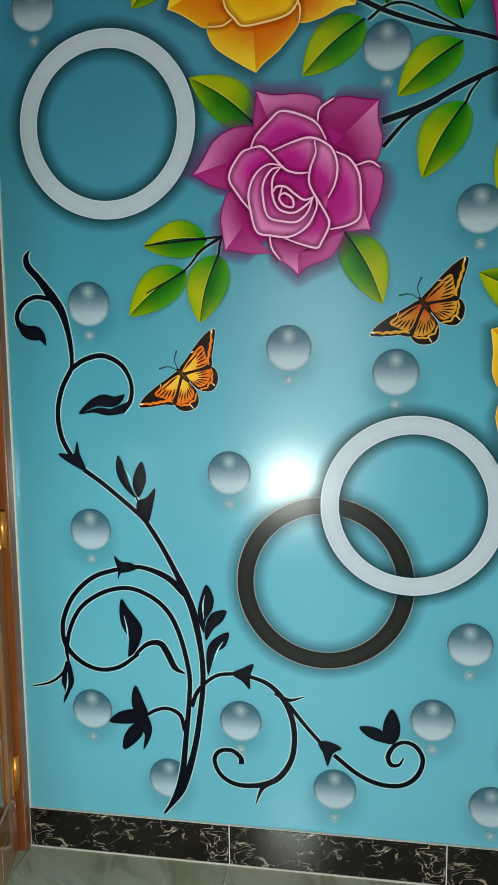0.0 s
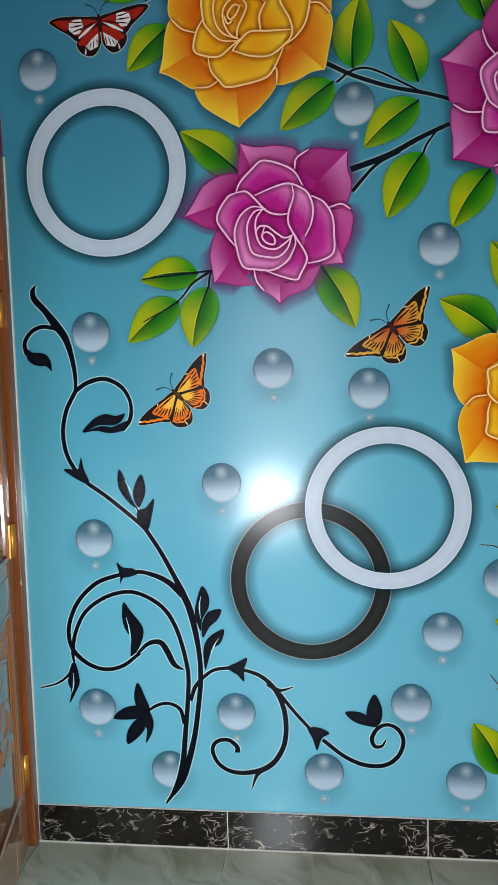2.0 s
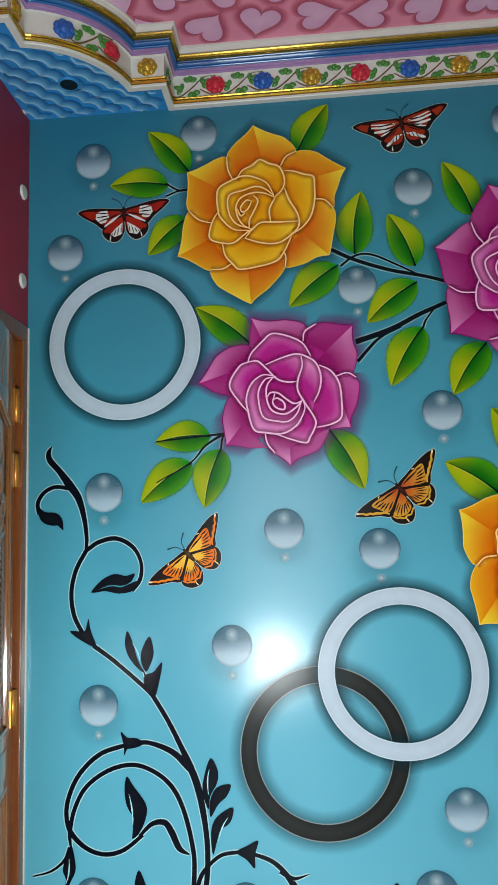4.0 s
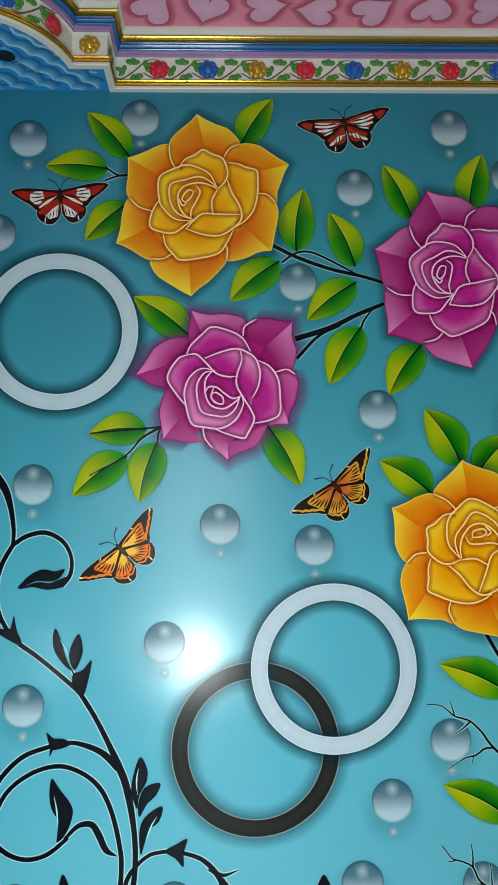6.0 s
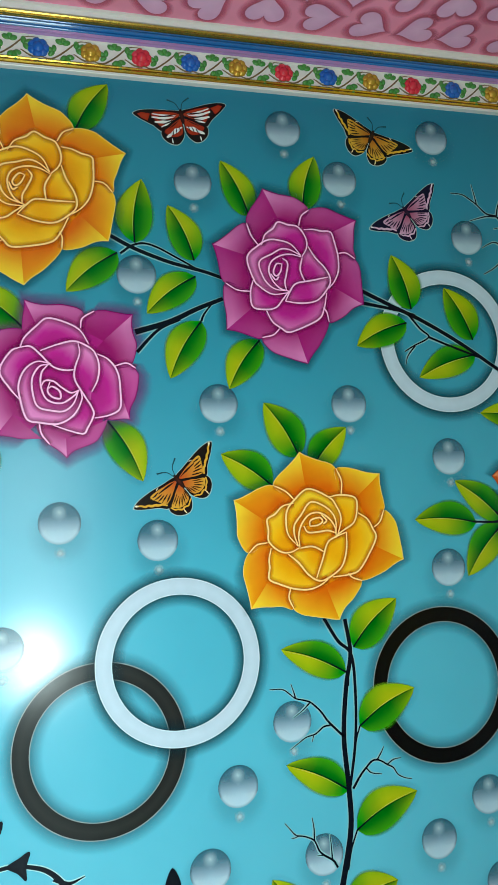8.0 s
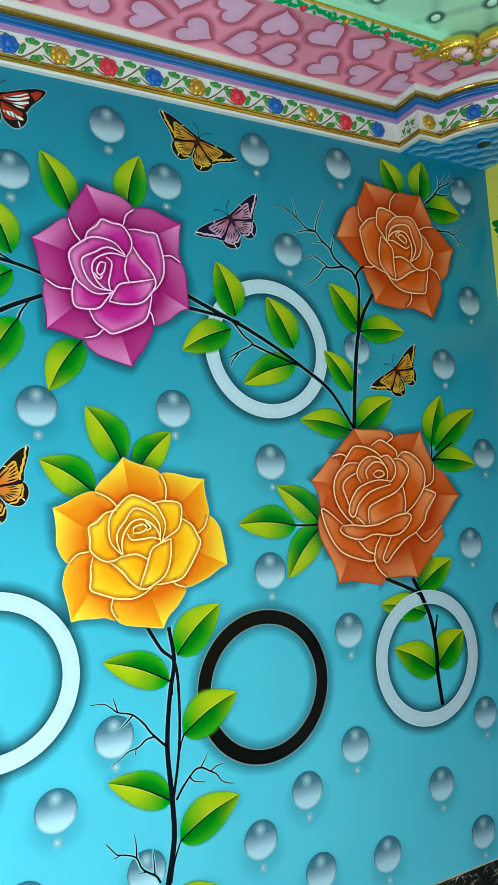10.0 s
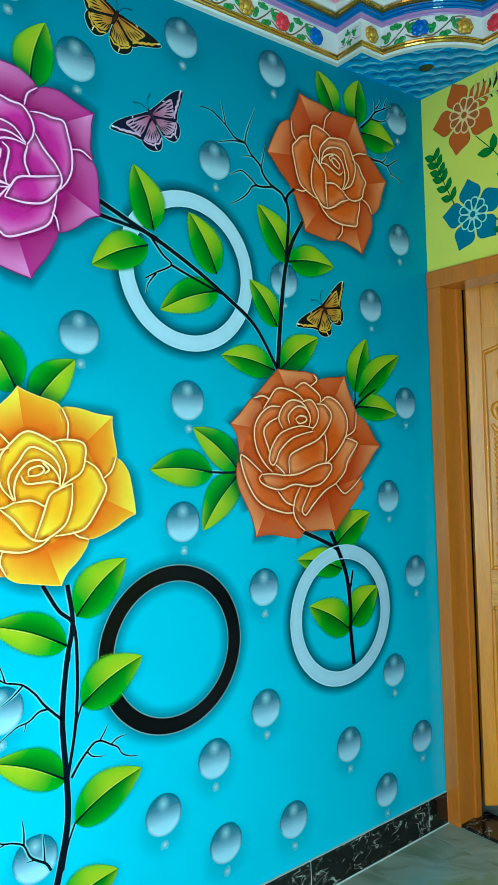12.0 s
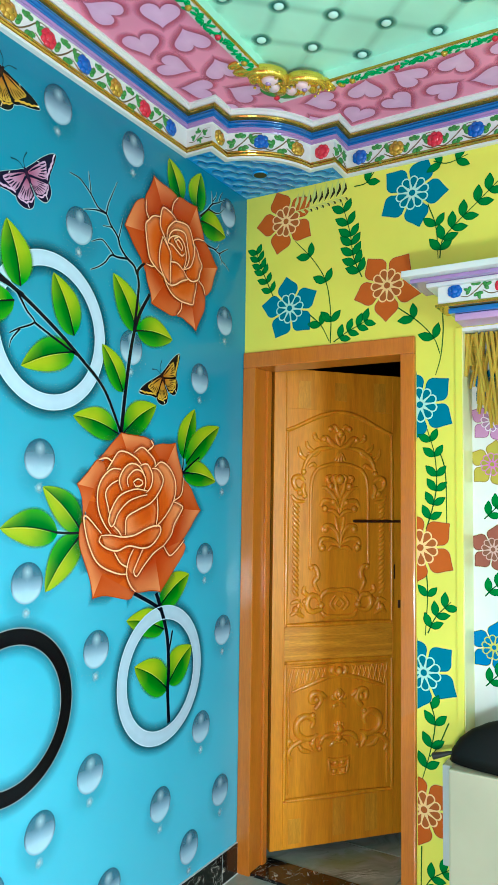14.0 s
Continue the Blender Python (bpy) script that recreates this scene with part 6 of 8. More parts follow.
cabbage_rose(NORTH, (0.738, 2.417), -0.0, 1.000, YELLOW_ROSE, "yellow rose painted with pale raised outlines")
cabbage_rose(NORTH, (1.508, 2.188), 14.0, 0.992, PINK_ROSE, "magenta rose painted with pale pink outlines")
cabbage_rose(NORTH, (2.613, 2.390), -86.6, 0.992, ORANGE_ROSE, "burnt orange rose painted under the cornice")
cabbage_rose(NORTH, (1.543, 1.368), 66.5, 1.0, YELLOW_ROSE, "golden yellow rose on a tall painted stem", True)
tea_rose(NORTH, (0.787, 1.867), 0.0, 1.0, PINK_ROSE, "magenta rose painted with pale pink outlines")
garden_rose(NORTH, (2.456, 1.439), 0.0, 1.0, ORANGE_ROSE, "large burnt orange rose painted with many petals")

# leaves: foot, tip, breadth
for foot, tip, breadth in (
    ((0.516, 2.575), (0.387, 2.719), 0.092),
    ((0.452, 2.537), (0.262, 2.547), 0.094),
    ((0.510, 2.427), (0.383, 2.313), 0.092),
    ((0.855, 2.613), (0.954, 2.765), 0.097),
    ((1.017, 2.277), (1.044, 2.476), 0.106),
    ((1.194, 2.229), (1.119, 2.399), 0.095),
    ((0.965, 2.246), (0.814, 2.124), 0.103),
    ((1.196, 2.180), (1.044, 2.063), 0.096),
    ((1.207, 2.042), (1.106, 1.868), 0.104),
    ((1.386, 1.986), (1.283, 1.835), 0.100),
    ((0.697, 2.014), (0.528, 2.139), 0.102),
    ((0.568, 1.741), (0.397, 1.728), 0.090),
    ((0.510, 1.664), (0.353, 1.549), 0.097),
    ((0.598, 1.703), (0.545, 1.528), 0.103),
    ((0.920, 1.746), (1.015, 1.568), 0.102),
):
    rose_leaf(NORTH, foot, tip, breadth)
for foot, tip, breadth in (
    ((1.373, 2.377), (1.289, 2.551), 0.095),
    ((1.551, 2.408), (1.599, 2.586), 0.103),
    ((1.491, 1.625), (1.387, 1.793), 0.112),
    ((1.401, 1.539), (1.247, 1.641), 0.105),
    ((1.530, 1.589), (1.650, 1.712), 0.098),
    ((1.628, 1.041), (1.780, 1.175), 0.115),
    ((1.600, 0.970), (1.399, 1.056), 0.097),
    ((1.633, 0.808), (1.820, 0.901), 0.118),
    ((1.586, 0.629), (1.396, 0.726), 0.095),
    ((1.604, 0.513), (1.806, 0.597), 0.117),
    ((1.903, 2.091), (1.844, 2.271), 0.107),
    ((1.883, 2.047), (1.705, 1.969), 0.101),
    ((2.119, 1.992), (2.025, 2.166), 0.108),
    ((2.125, 1.943), (1.914, 1.867), 0.098),
):
    rose_leaf(NORTH, foot, tip, breadth)
for foot, tip, breadth in (
    ((2.415, 2.065), (2.288, 2.236), 0.112),
    ((2.415, 2.069), (2.619, 2.075), 0.101),
    ((2.353, 1.850), (2.245, 1.992), 0.088),
    ((2.336, 1.708), (2.124, 1.748), 0.094),
    ((2.359, 1.712), (2.533, 1.825), 0.106),
    ((2.652, 2.607), (2.572, 2.744), 0.104),
    ((2.754, 2.607), (2.779, 2.768), 0.112),
    ((2.780, 2.578), (2.963, 2.569), 0.114),
    ((2.178, 1.394), (2.012, 1.530), 0.094),
    ((2.079, 1.393), (1.862, 1.413), 0.103),
    ((2.178, 1.385), (2.035, 1.224), 0.105),
    ((2.699, 1.645), (2.769, 1.839), 0.104),
    ((2.717, 1.628), (2.942, 1.786), 0.102),
    ((2.699, 1.593), (2.920, 1.567), 0.092),
    ((2.579, 1.123), (2.753, 1.220), 0.110),
    ((2.605, 1.038), (2.399, 1.094), 0.093),
    ((2.634, 0.825), (2.446, 0.936), 0.117),
    ((2.636, 0.844), (2.777, 0.956), 0.126),
):
    rose_leaf(NORTH, foot, tip, breadth)
for foot, tip, breadth in (
    ((1.421, 0.262), (1.337, 0.417), 0.098),
):
    rose_leaf(NORTH, foot, tip, breadth)
for foot, tip, breadth in (
    ((1.557, 0.301), (1.724, 0.352), 0.115),
):
    rose_leaf(NORTH, foot, tip, breadth)

# branches: lines with their breadth at both ends
ink_lines("painted_branch", NORTH, (
    ([(0.442, 2.543), (0.481, 2.518), (0.512, 2.517)], 0.0054, 0.0072),
    ([(0.442, 2.501), (0.481, 2.515), (0.512, 2.519)], 0.0054, 0.0072),
    ([(0.946, 2.296), (1.017, 2.259), (1.117, 2.222), (1.218, 2.197), (1.289, 2.174)], 0.0119, 0.0102),
    ([(0.973, 2.243), (1.017, 2.272), (1.068, 2.272), (1.152, 2.230), (1.218, 2.193)], 0.0072, 0.0054),
), INK, "dark branch painted on the wall")
ink_lines("painted_branch", NORTH, (
    ([(1.008, 2.007), (1.110, 2.039), (1.196, 2.080), (1.277, 2.113)], 0.0170, 0.0119),
    ([(1.011, 1.947), (1.076, 2.014), (1.144, 2.047)], 0.0102, 0.0068),
    ([(1.207, 2.042), (1.216, 2.063), (1.239, 2.093)], 0.0068, 0.0051),
), INK, "dark branch painted on the wall")
ink_lines("painted_branch", NORTH, (
    ([(0.608, 1.748), (0.551, 1.713), (0.505, 1.664), (0.402, 1.608)], 0.0085, 0.0034),
    ([(0.598, 1.703), (0.601, 1.728), (0.608, 1.745)], 0.0064, 0.0048),
    ([(0.402, 1.731), (0.502, 1.739), (0.605, 1.747)], 0.0034, 0.0068),
), INK, "dark branch painted on the wall")
ink_lines("painted_branch", NORTH, (
    ([(1.729, 2.150), (1.832, 2.102), (1.932, 2.057), (2.053, 1.991), (2.157, 1.924), (2.261, 1.845), (2.346, 1.715)], 0.0133, 0.0114),
    ([(1.732, 2.109), (1.851, 2.088), (1.916, 2.072)], 0.0115, 0.0076),
), INK, "dark branch painted on the wall")
ink_lines("painted_twig", NORTH, (
    ([(1.891, 2.075), (1.929, 2.028), (1.958, 2.000), (1.903, 1.971), (1.870, 1.952)], 0.0076, 0.0038),
    ([(1.958, 2.000), (2.030, 1.972), (2.135, 1.934)], 0.0076, 0.0076),
    ([(1.907, 1.971), (1.879, 1.937), (1.871, 1.910)], 0.0057, 0.0019),
), INK, "dark twig painted on the wall")
ink_lines("painted_stalk", NORTH, (
    ([(1.606, 1.127), (1.617, 1.026), (1.597, 0.929), (1.580, 0.784), (1.586, 0.637), (1.585, 0.525), (1.559, 0.407), (1.530, 0.302)], 0.0119, 0.0187),
    ([(1.539, 1.135), (1.579, 1.065), (1.620, 1.017), (1.625, 0.892), (1.615, 0.762), (1.590, 0.636)], 0.0102, 0.0085),
    ([(1.604, 0.513), (1.582, 0.462), (1.568, 0.405)], 0.0048, 0.0064),
    ([(1.633, 0.808), (1.621, 0.777), (1.613, 0.745)], 0.0051, 0.0051),
    ([(1.600, 0.970), (1.606, 0.953), (1.604, 0.928)], 0.0048, 0.0048),
), INK, "dark stalk painted on the wall")
ink_lines("painted_twig", NORTH, (
    ([(1.580, 0.785), (1.563, 0.802), (1.542, 0.824), (1.528, 0.841), (1.512, 0.865), (1.484, 0.893), (1.462, 0.903), (1.436, 0.911), (1.417, 0.927), (1.397, 0.941), (1.358, 0.945)], 0.0075, 0.0025),
    ([(1.541, 0.822), (1.518, 0.820), (1.492, 0.803), (1.463, 0.797), (1.441, 0.785), (1.411, 0.767)], 0.0058, 0.0020),
    ([(1.436, 0.911), (1.431, 0.931), (1.424, 0.954)], 0.0045, 0.0018),
    ([(1.479, 0.894), (1.455, 0.874), (1.425, 0.856)], 0.0050, 0.0018),
    ([(1.486, 0.803), (1.480, 0.781)], 0.0035, 0.0015),
), INK, "dark twig painted on the wall")
ink_lines("painted_twig", NORTH, (
    ([(1.599, 0.631), (1.609, 0.645), (1.625, 0.666), (1.646, 0.687), (1.666, 0.703), (1.688, 0.702), (1.715, 0.685), (1.733, 0.674), (1.746, 0.653), (1.768, 0.640), (1.791, 0.634)], 0.0078, 0.0024),
    ([(1.681, 0.703), (1.695, 0.722), (1.706, 0.740)], 0.0048, 0.0018),
    ([(1.715, 0.687), (1.735, 0.698), (1.760, 0.700)], 0.0048, 0.0018),
    ([(1.645, 0.685), (1.661, 0.669), (1.694, 0.661)], 0.0048, 0.0020),
), INK, "dark twig painted on the wall")
ink_lines("painted_twig", NORTH, (
    ([(1.537, 0.418), (1.524, 0.440), (1.501, 0.456), (1.483, 0.473), (1.469, 0.504), (1.443, 0.519), (1.414, 0.528), (1.398, 0.546), (1.383, 0.565)], 0.0070, 0.0024),
    ([(1.469, 0.504), (1.470, 0.538), (1.466, 0.569)], 0.0050, 0.0018),
    ([(1.423, 0.525), (1.410, 0.521), (1.400, 0.521)], 0.0040, 0.0016),
    ([(1.521, 0.441), (1.520, 0.480), (1.518, 0.515)], 0.0045, 0.0018),
    ([(1.497, 0.459), (1.473, 0.461)], 0.0040, 0.0016),
), INK, "dark twig painted on the wall")
ink_lines("painted_branch", NORTH, (
    ([(2.348, 1.714), (2.367, 1.873), (2.392, 2.025), (2.425, 2.124), (2.480, 2.211)], 0.0172, 0.0134),
    ([(2.400, 2.064), (2.419, 2.219), (2.412, 2.276), (2.455, 2.320)], 0.0133, 0.0095),
), INK, "dark branch painted on the wall")
ink_lines("painted_twig", NORTH, (
    ([(2.408, 2.262), (2.392, 2.288), (2.353, 2.305), (2.319, 2.332), (2.305, 2.362), (2.269, 2.391), (2.246, 2.420), (2.208, 2.428), (2.174, 2.458), (2.145, 2.478), (2.119, 2.491), (2.079, 2.493)], 0.0105, 0.0030),
    ([(2.174, 2.458), (2.167, 2.494), (2.159, 2.529)], 0.0050, 0.0020),
    ([(2.246, 2.420), (2.255, 2.456), (2.274, 2.499), (2.295, 2.545)], 0.0055, 0.0020),
    ([(2.246, 2.420), (2.207, 2.418), (2.172, 2.409), (2.141, 2.399)], 0.0055, 0.0022),
    ([(2.290, 2.376), (2.268, 2.383), (2.232, 2.376)], 0.0050, 0.0022),
    ([(2.310, 2.360), (2.321, 2.399), (2.330, 2.435)], 0.0050, 0.0020),
    ([(2.358, 2.303), (2.310, 2.294), (2.274, 2.290), (2.247, 2.259), (2.215, 2.235), (2.181, 2.217)], 0.0080, 0.0028),
    ([(2.291, 2.293), (2.258, 2.316), (2.232, 2.329), (2.208, 2.322), (2.182, 2.308)], 0.0060, 0.0024),
), INK, "dark twig painted on the wall")
ink_lines("painted_twig", NORTH, (
    ([(2.779, 2.595), (2.826, 2.636), (2.859, 2.671), (2.907, 2.696), (2.952, 2.723)], 0.0090, 0.0030),
    ([(2.859, 2.671), (2.859, 2.697), (2.853, 2.725)], 0.0060, 0.0022),
    ([(2.864, 2.685), (2.888, 2.714), (2.893, 2.734)], 0.0050, 0.0020),
    ([(2.836, 2.643), (2.886, 2.644), (2.918, 2.657), (2.942, 2.680)], 0.0062, 0.0024),
    ([(2.907, 2.698), (2.919, 2.725), (2.934, 2.748)], 0.0050, 0.0020),
), INK, "dark twig painted on the wall")
ink_lines("painted_twig", NORTH, (
    ([(2.807, 2.499), (2.841, 2.494), (2.880, 2.495), (2.915, 2.488), (2.954, 2.510), (2.981, 2.525)], 0.0090, 0.0026),
    ([(2.915, 2.488), (2.937, 2.463), (2.967, 2.453), (2.996, 2.436)], 0.0062, 0.0022),
    ([(2.886, 2.493), (2.908, 2.510), (2.916, 2.527)], 0.0050, 0.0020),
    ([(2.923, 2.480), (2.934, 2.460), (2.932, 2.443)], 0.0045, 0.0018),
), INK, "dark twig painted on the wall")
ink_lines("painted_twig", NORTH, (
    ([(2.065, 1.396), (2.131, 1.391), (2.185, 1.392)], 0.0068, 0.0086),
    ([(2.151, 1.426), (2.166, 1.407), (2.185, 1.392)], 0.0051, 0.0068),
    ([(2.145, 1.357), (2.164, 1.376), (2.184, 1.390)], 0.0054, 0.0072),
), INK, "dark twig painted on the wall")
ink_lines("painted_twig", NORTH, (
    ([(2.699, 1.649), (2.699, 1.621), (2.690, 1.589)], 0.0060, 0.0080),
    ([(2.805, 1.658), (2.744, 1.624), (2.693, 1.591)], 0.0063, 0.0084),
    ([(2.764, 1.591), (2.730, 1.596), (2.693, 1.589)], 0.0040, 0.0061),
), INK, "dark twig painted on the wall")
ink_lines("painted_stalk", NORTH, (
    ([(2.555, 1.170), (2.579, 1.123), (2.622, 1.020), (2.637, 0.901), (2.634, 0.825), (2.644, 0.707)], 0.0172, 0.0172),
    ([(2.434, 1.181), (2.528, 1.139), (2.583, 1.110)], 0.0133, 0.0133),
    ([(2.634, 0.950), (2.645, 0.987), (2.655, 1.027)], 0.0115, 0.0076),
), INK, "dark stalk painted on the wall")

# the black scroll in the lower corner: lines with breadths in millimetres, then its leaves
vine = empty("painted_vine")
vine_stem(vine, [(0.414, 0.136), (0.468, 0.218), (0.506, 0.336), (0.525, 0.448), (0.535, 0.541), (0.531, 0.631), (0.512, 0.737), (0.489, 0.799), (0.465, 0.851), (0.425, 0.928), (0.379, 1.001)], [25, 25, 18, 16, 16, 16, 22, 22, 16, 14, 14])
vine_stem(vine, [(0.379, 1.001), (0.317, 1.054), (0.259, 1.101), (0.209, 1.136)], [14, 13, 13, 14])
vine_stem(vine, [(0.184, 1.159), (0.151, 1.222), (0.142, 1.290), (0.156, 1.356), (0.187, 1.413)], [13, 14, 14, 14, 14])
vine_stem(vine, [(0.187, 1.413), (0.226, 1.437), (0.278, 1.446), (0.327, 1.421), (0.352, 1.376), (0.350, 1.327), (0.324, 1.294)], [14, 14, 14, 13, 11, 13, 16])
vine_stem(vine, [(0.187, 1.413), (0.188, 1.455), (0.180, 1.512), (0.163, 1.569), (0.135, 1.610), (0.104, 1.652), (0.075, 1.685), (0.070, 1.709), (0.080, 1.727)], [11, 13, 16, 23, 27, 20, 20, 16, 4])
vine_stem(vine, [(0.134, 1.599), (0.092, 1.605), (0.057, 1.589), (0.037, 1.557), (0.043, 1.524)], [13, 13, 13, 14, 16])
vine_stem(vine, [(0.422, 0.144), (0.465, 0.241), (0.483, 0.373), (0.497, 0.521), (0.491, 0.594), (0.468, 0.683), (0.435, 0.745), (0.384, 0.785), (0.323, 0.803), (0.252, 0.787), (0.187, 0.742), (0.152, 0.679), (0.139, 0.615), (0.142, 0.578)], [22, 20, 16, 14, 14, 14, 14, 13, 13, 13, 13, 13, 13, 7])
vine_stem(vine, [(0.489, 0.793), (0.439, 0.838), (0.373, 0.863), (0.326, 0.862)], [22, 18, 13, 13])
vine_stem(vine, [(0.308, 0.859), (0.228, 0.832), (0.168, 0.778), (0.136, 0.715), (0.129, 0.661), (0.144, 0.615), (0.187, 0.576), (0.240, 0.560), (0.295, 0.572), (0.351, 0.613)], [13, 14, 14, 14, 14, 16, 14, 13, 13, 11])
vine_stem(vine, [(0.341, 0.610), (0.378, 0.643), (0.414, 0.647), (0.434, 0.621), (0.455, 0.579), (0.483, 0.563)], [9, 14, 18, 20, 18, 5])
vine_stem(vine, [(0.138, 0.578), (0.122, 0.541), (0.083, 0.512), (0.031, 0.498)], [9, 9, 7, 4])
vine_stem(vine, [(0.480, 0.392), (0.468, 0.438), (0.433, 0.456), (0.397, 0.449), (0.365, 0.429)], [13, 13, 11, 11, 9])
vine_stem(vine, [(0.502, 0.466), (0.516, 0.507), (0.540, 0.537), (0.576, 0.563), (0.623, 0.571)], [13, 13, 11, 11, 11])
vine_stem(vine, [(0.654, 0.569), (0.715, 0.548), (0.757, 0.509), (0.782, 0.455), (0.790, 0.391), (0.780, 0.327), (0.744, 0.272), (0.690, 0.247), (0.628, 0.244), (0.584, 0.267), (0.564, 0.310), (0.578, 0.339), (0.613, 0.345), (0.639, 0.325), (0.641, 0.306)], [11, 13, 16, 16, 16, 16, 18, 16, 14, 13, 13, 13, 13, 14, 18])
vine_stem(vine, [(0.731, 0.263), (0.699, 0.238), (0.680, 0.188)], [18, 13, 2])
vine_stem(vine, [(0.737, 0.523), (0.774, 0.504), (0.818, 0.516)], [16, 11, 2])
vine_stem(vine, [(0.771, 0.495), (0.816, 0.438), (0.867, 0.380)], [13, 11, 11])
vine_stem(vine, [(0.898, 0.354), (0.962, 0.304), (1.022, 0.279), (1.081, 0.280), (1.121, 0.310), (1.136, 0.356), (1.120, 0.392), (1.090, 0.405), (1.061, 0.393), (1.044, 0.362), (1.052, 0.338), (1.073, 0.339), (1.085, 0.359)], [13, 13, 14, 14, 14, 13, 13, 11, 13, 14, 13, 9, 4])
vine_stem(vine, [(0.356, 1.066), (0.366, 1.040), (0.376, 1.012), (0.389, 0.989)], [4, 6, 6, 5])
vine_leaf(vine, [(0.202, 1.289), (0.234, 1.325), (0.272, 1.342), (0.306, 1.336), (0.334, 1.342), (0.322, 1.319), (0.296, 1.308), (0.253, 1.309)], False)
vine_leaf(vine, [(0.204, 1.288), (0.256, 1.306), (0.297, 1.303), (0.332, 1.311), (0.350, 1.325), (0.331, 1.294), (0.286, 1.285), (0.244, 1.293)], False)
vine_leaf(vine, [(0.041, 1.544), (0.061, 1.530), (0.095, 1.526), (0.114, 1.506), (0.117, 1.473), (0.110, 1.489), (0.084, 1.489), (0.059, 1.496), (0.043, 1.514)])
vine_leaf(vine, [(0.138, 1.178), (0.173, 1.178), (0.187, 1.184), (0.194, 1.215), (0.201, 1.179), (0.217, 1.133), (0.175, 1.150)])
vine_leaf(vine, [(0.310, 1.177), (0.327, 1.143), (0.339, 1.100), (0.357, 1.061), (0.336, 1.075), (0.311, 1.109), (0.303, 1.143)])
vine_leaf(vine, [(0.376, 1.161), (0.388, 1.117), (0.379, 1.083), (0.364, 1.061), (0.350, 1.092), (0.354, 1.126)])
vine_leaf(vine, [(0.412, 1.088), (0.407, 1.048), (0.389, 0.989), (0.362, 1.012), (0.360, 1.049), (0.387, 1.061)])
vine_leaf(vine, [(0.289, 0.894), (0.309, 0.878), (0.336, 0.876), (0.358, 0.862), (0.331, 0.850), (0.302, 0.844), (0.298, 0.827), (0.298, 0.855)])
vine_leaf(vine, [(0.306, 0.771), (0.326, 0.744), (0.360, 0.699), (0.362, 0.664), (0.342, 0.619), (0.320, 0.604), (0.331, 0.646), (0.306, 0.690), (0.299, 0.735)])
vine_leaf(vine, [(0.142, 0.584), (0.157, 0.523), (0.142, 0.485), (0.122, 0.451), (0.128, 0.491), (0.119, 0.522)])
vine_leaf(vine, [(0.339, 0.520), (0.362, 0.472), (0.373, 0.435), (0.342, 0.422), (0.326, 0.472)])
vine_leaf(vine, [(0.259, 0.404), (0.288, 0.436), (0.334, 0.447), (0.358, 0.426), (0.332, 0.405)])
vine_leaf(vine, [(0.302, 0.323), (0.299, 0.359), (0.322, 0.397), (0.354, 0.412), (0.354, 0.369)])
vine_leaf(vine, [(0.366, 0.439), (0.384, 0.398), (0.377, 0.360), (0.357, 0.328), (0.363, 0.370), (0.343, 0.410)])
vine_leaf(vine, [(0.548, 0.822), (0.568, 0.790), (0.566, 0.755), (0.546, 0.720), (0.540, 0.684), (0.524, 0.728), (0.529, 0.772)])
vine_leaf(vine, [(0.604, 0.751), (0.593, 0.720), (0.568, 0.697), (0.546, 0.663), (0.544, 0.702), (0.562, 0.741)])
vine_leaf(vine, [(0.609, 0.690), (0.601, 0.650), (0.569, 0.623), (0.551, 0.563), (0.546, 0.622), (0.562, 0.663)])
vine_leaf(vine, [(0.616, 0.571), (0.646, 0.588), (0.678, 0.602), (0.668, 0.565), (0.667, 0.529), (0.645, 0.551)])
vine_leaf(vine, [(0.855, 0.387), (0.885, 0.392), (0.919, 0.375), (0.896, 0.358), (0.881, 0.320), (0.869, 0.356)])
vine_leaf(vine, [(1.052, 0.498), (1.073, 0.462), (1.074, 0.426), (1.061, 0.402), (1.034, 0.407), (1.030, 0.453)])
vine_leaf(vine, [(0.966, 0.441), (1.005, 0.443), (1.034, 0.429), (1.061, 0.399), (1.022, 0.402), (0.988, 0.415)])
tagged(vine, "black painted scroll of vine tendrils and small leaves", "painted vine")

butterfly(NORTH, (0.492, 1.397), 0.144, 44.4, MONARCH, "orange and black butterfly painted in flight")
butterfly(NORTH, (1.115, 1.569), 0.148, 38.5, RUSSET, "russet, yellow and black butterfly painted in flight")
butterfly(NORTH, (1.175, 2.688), 0.145, 10.3, BRICK, "brick red and white butterfly with dark wing edges")
butterfly(NORTH, (0.308, 2.457), 0.145, 4.5, ADMIRAL, "red, white and black butterfly painted with spread wings")
butterfly(NORTH, (1.806, 2.673), 0.147, -23.7, AMBER, "amber brown butterfly painted in flight")
butterfly(NORTH, (1.909, 2.422), 0.145, 34.6, VIOLET, "violet and black butterfly painted in flight")
butterfly(NORTH, (2.562, 1.930), 0.141, 36.9, AMBER, "small amber butterfly painted beside the orange roses")

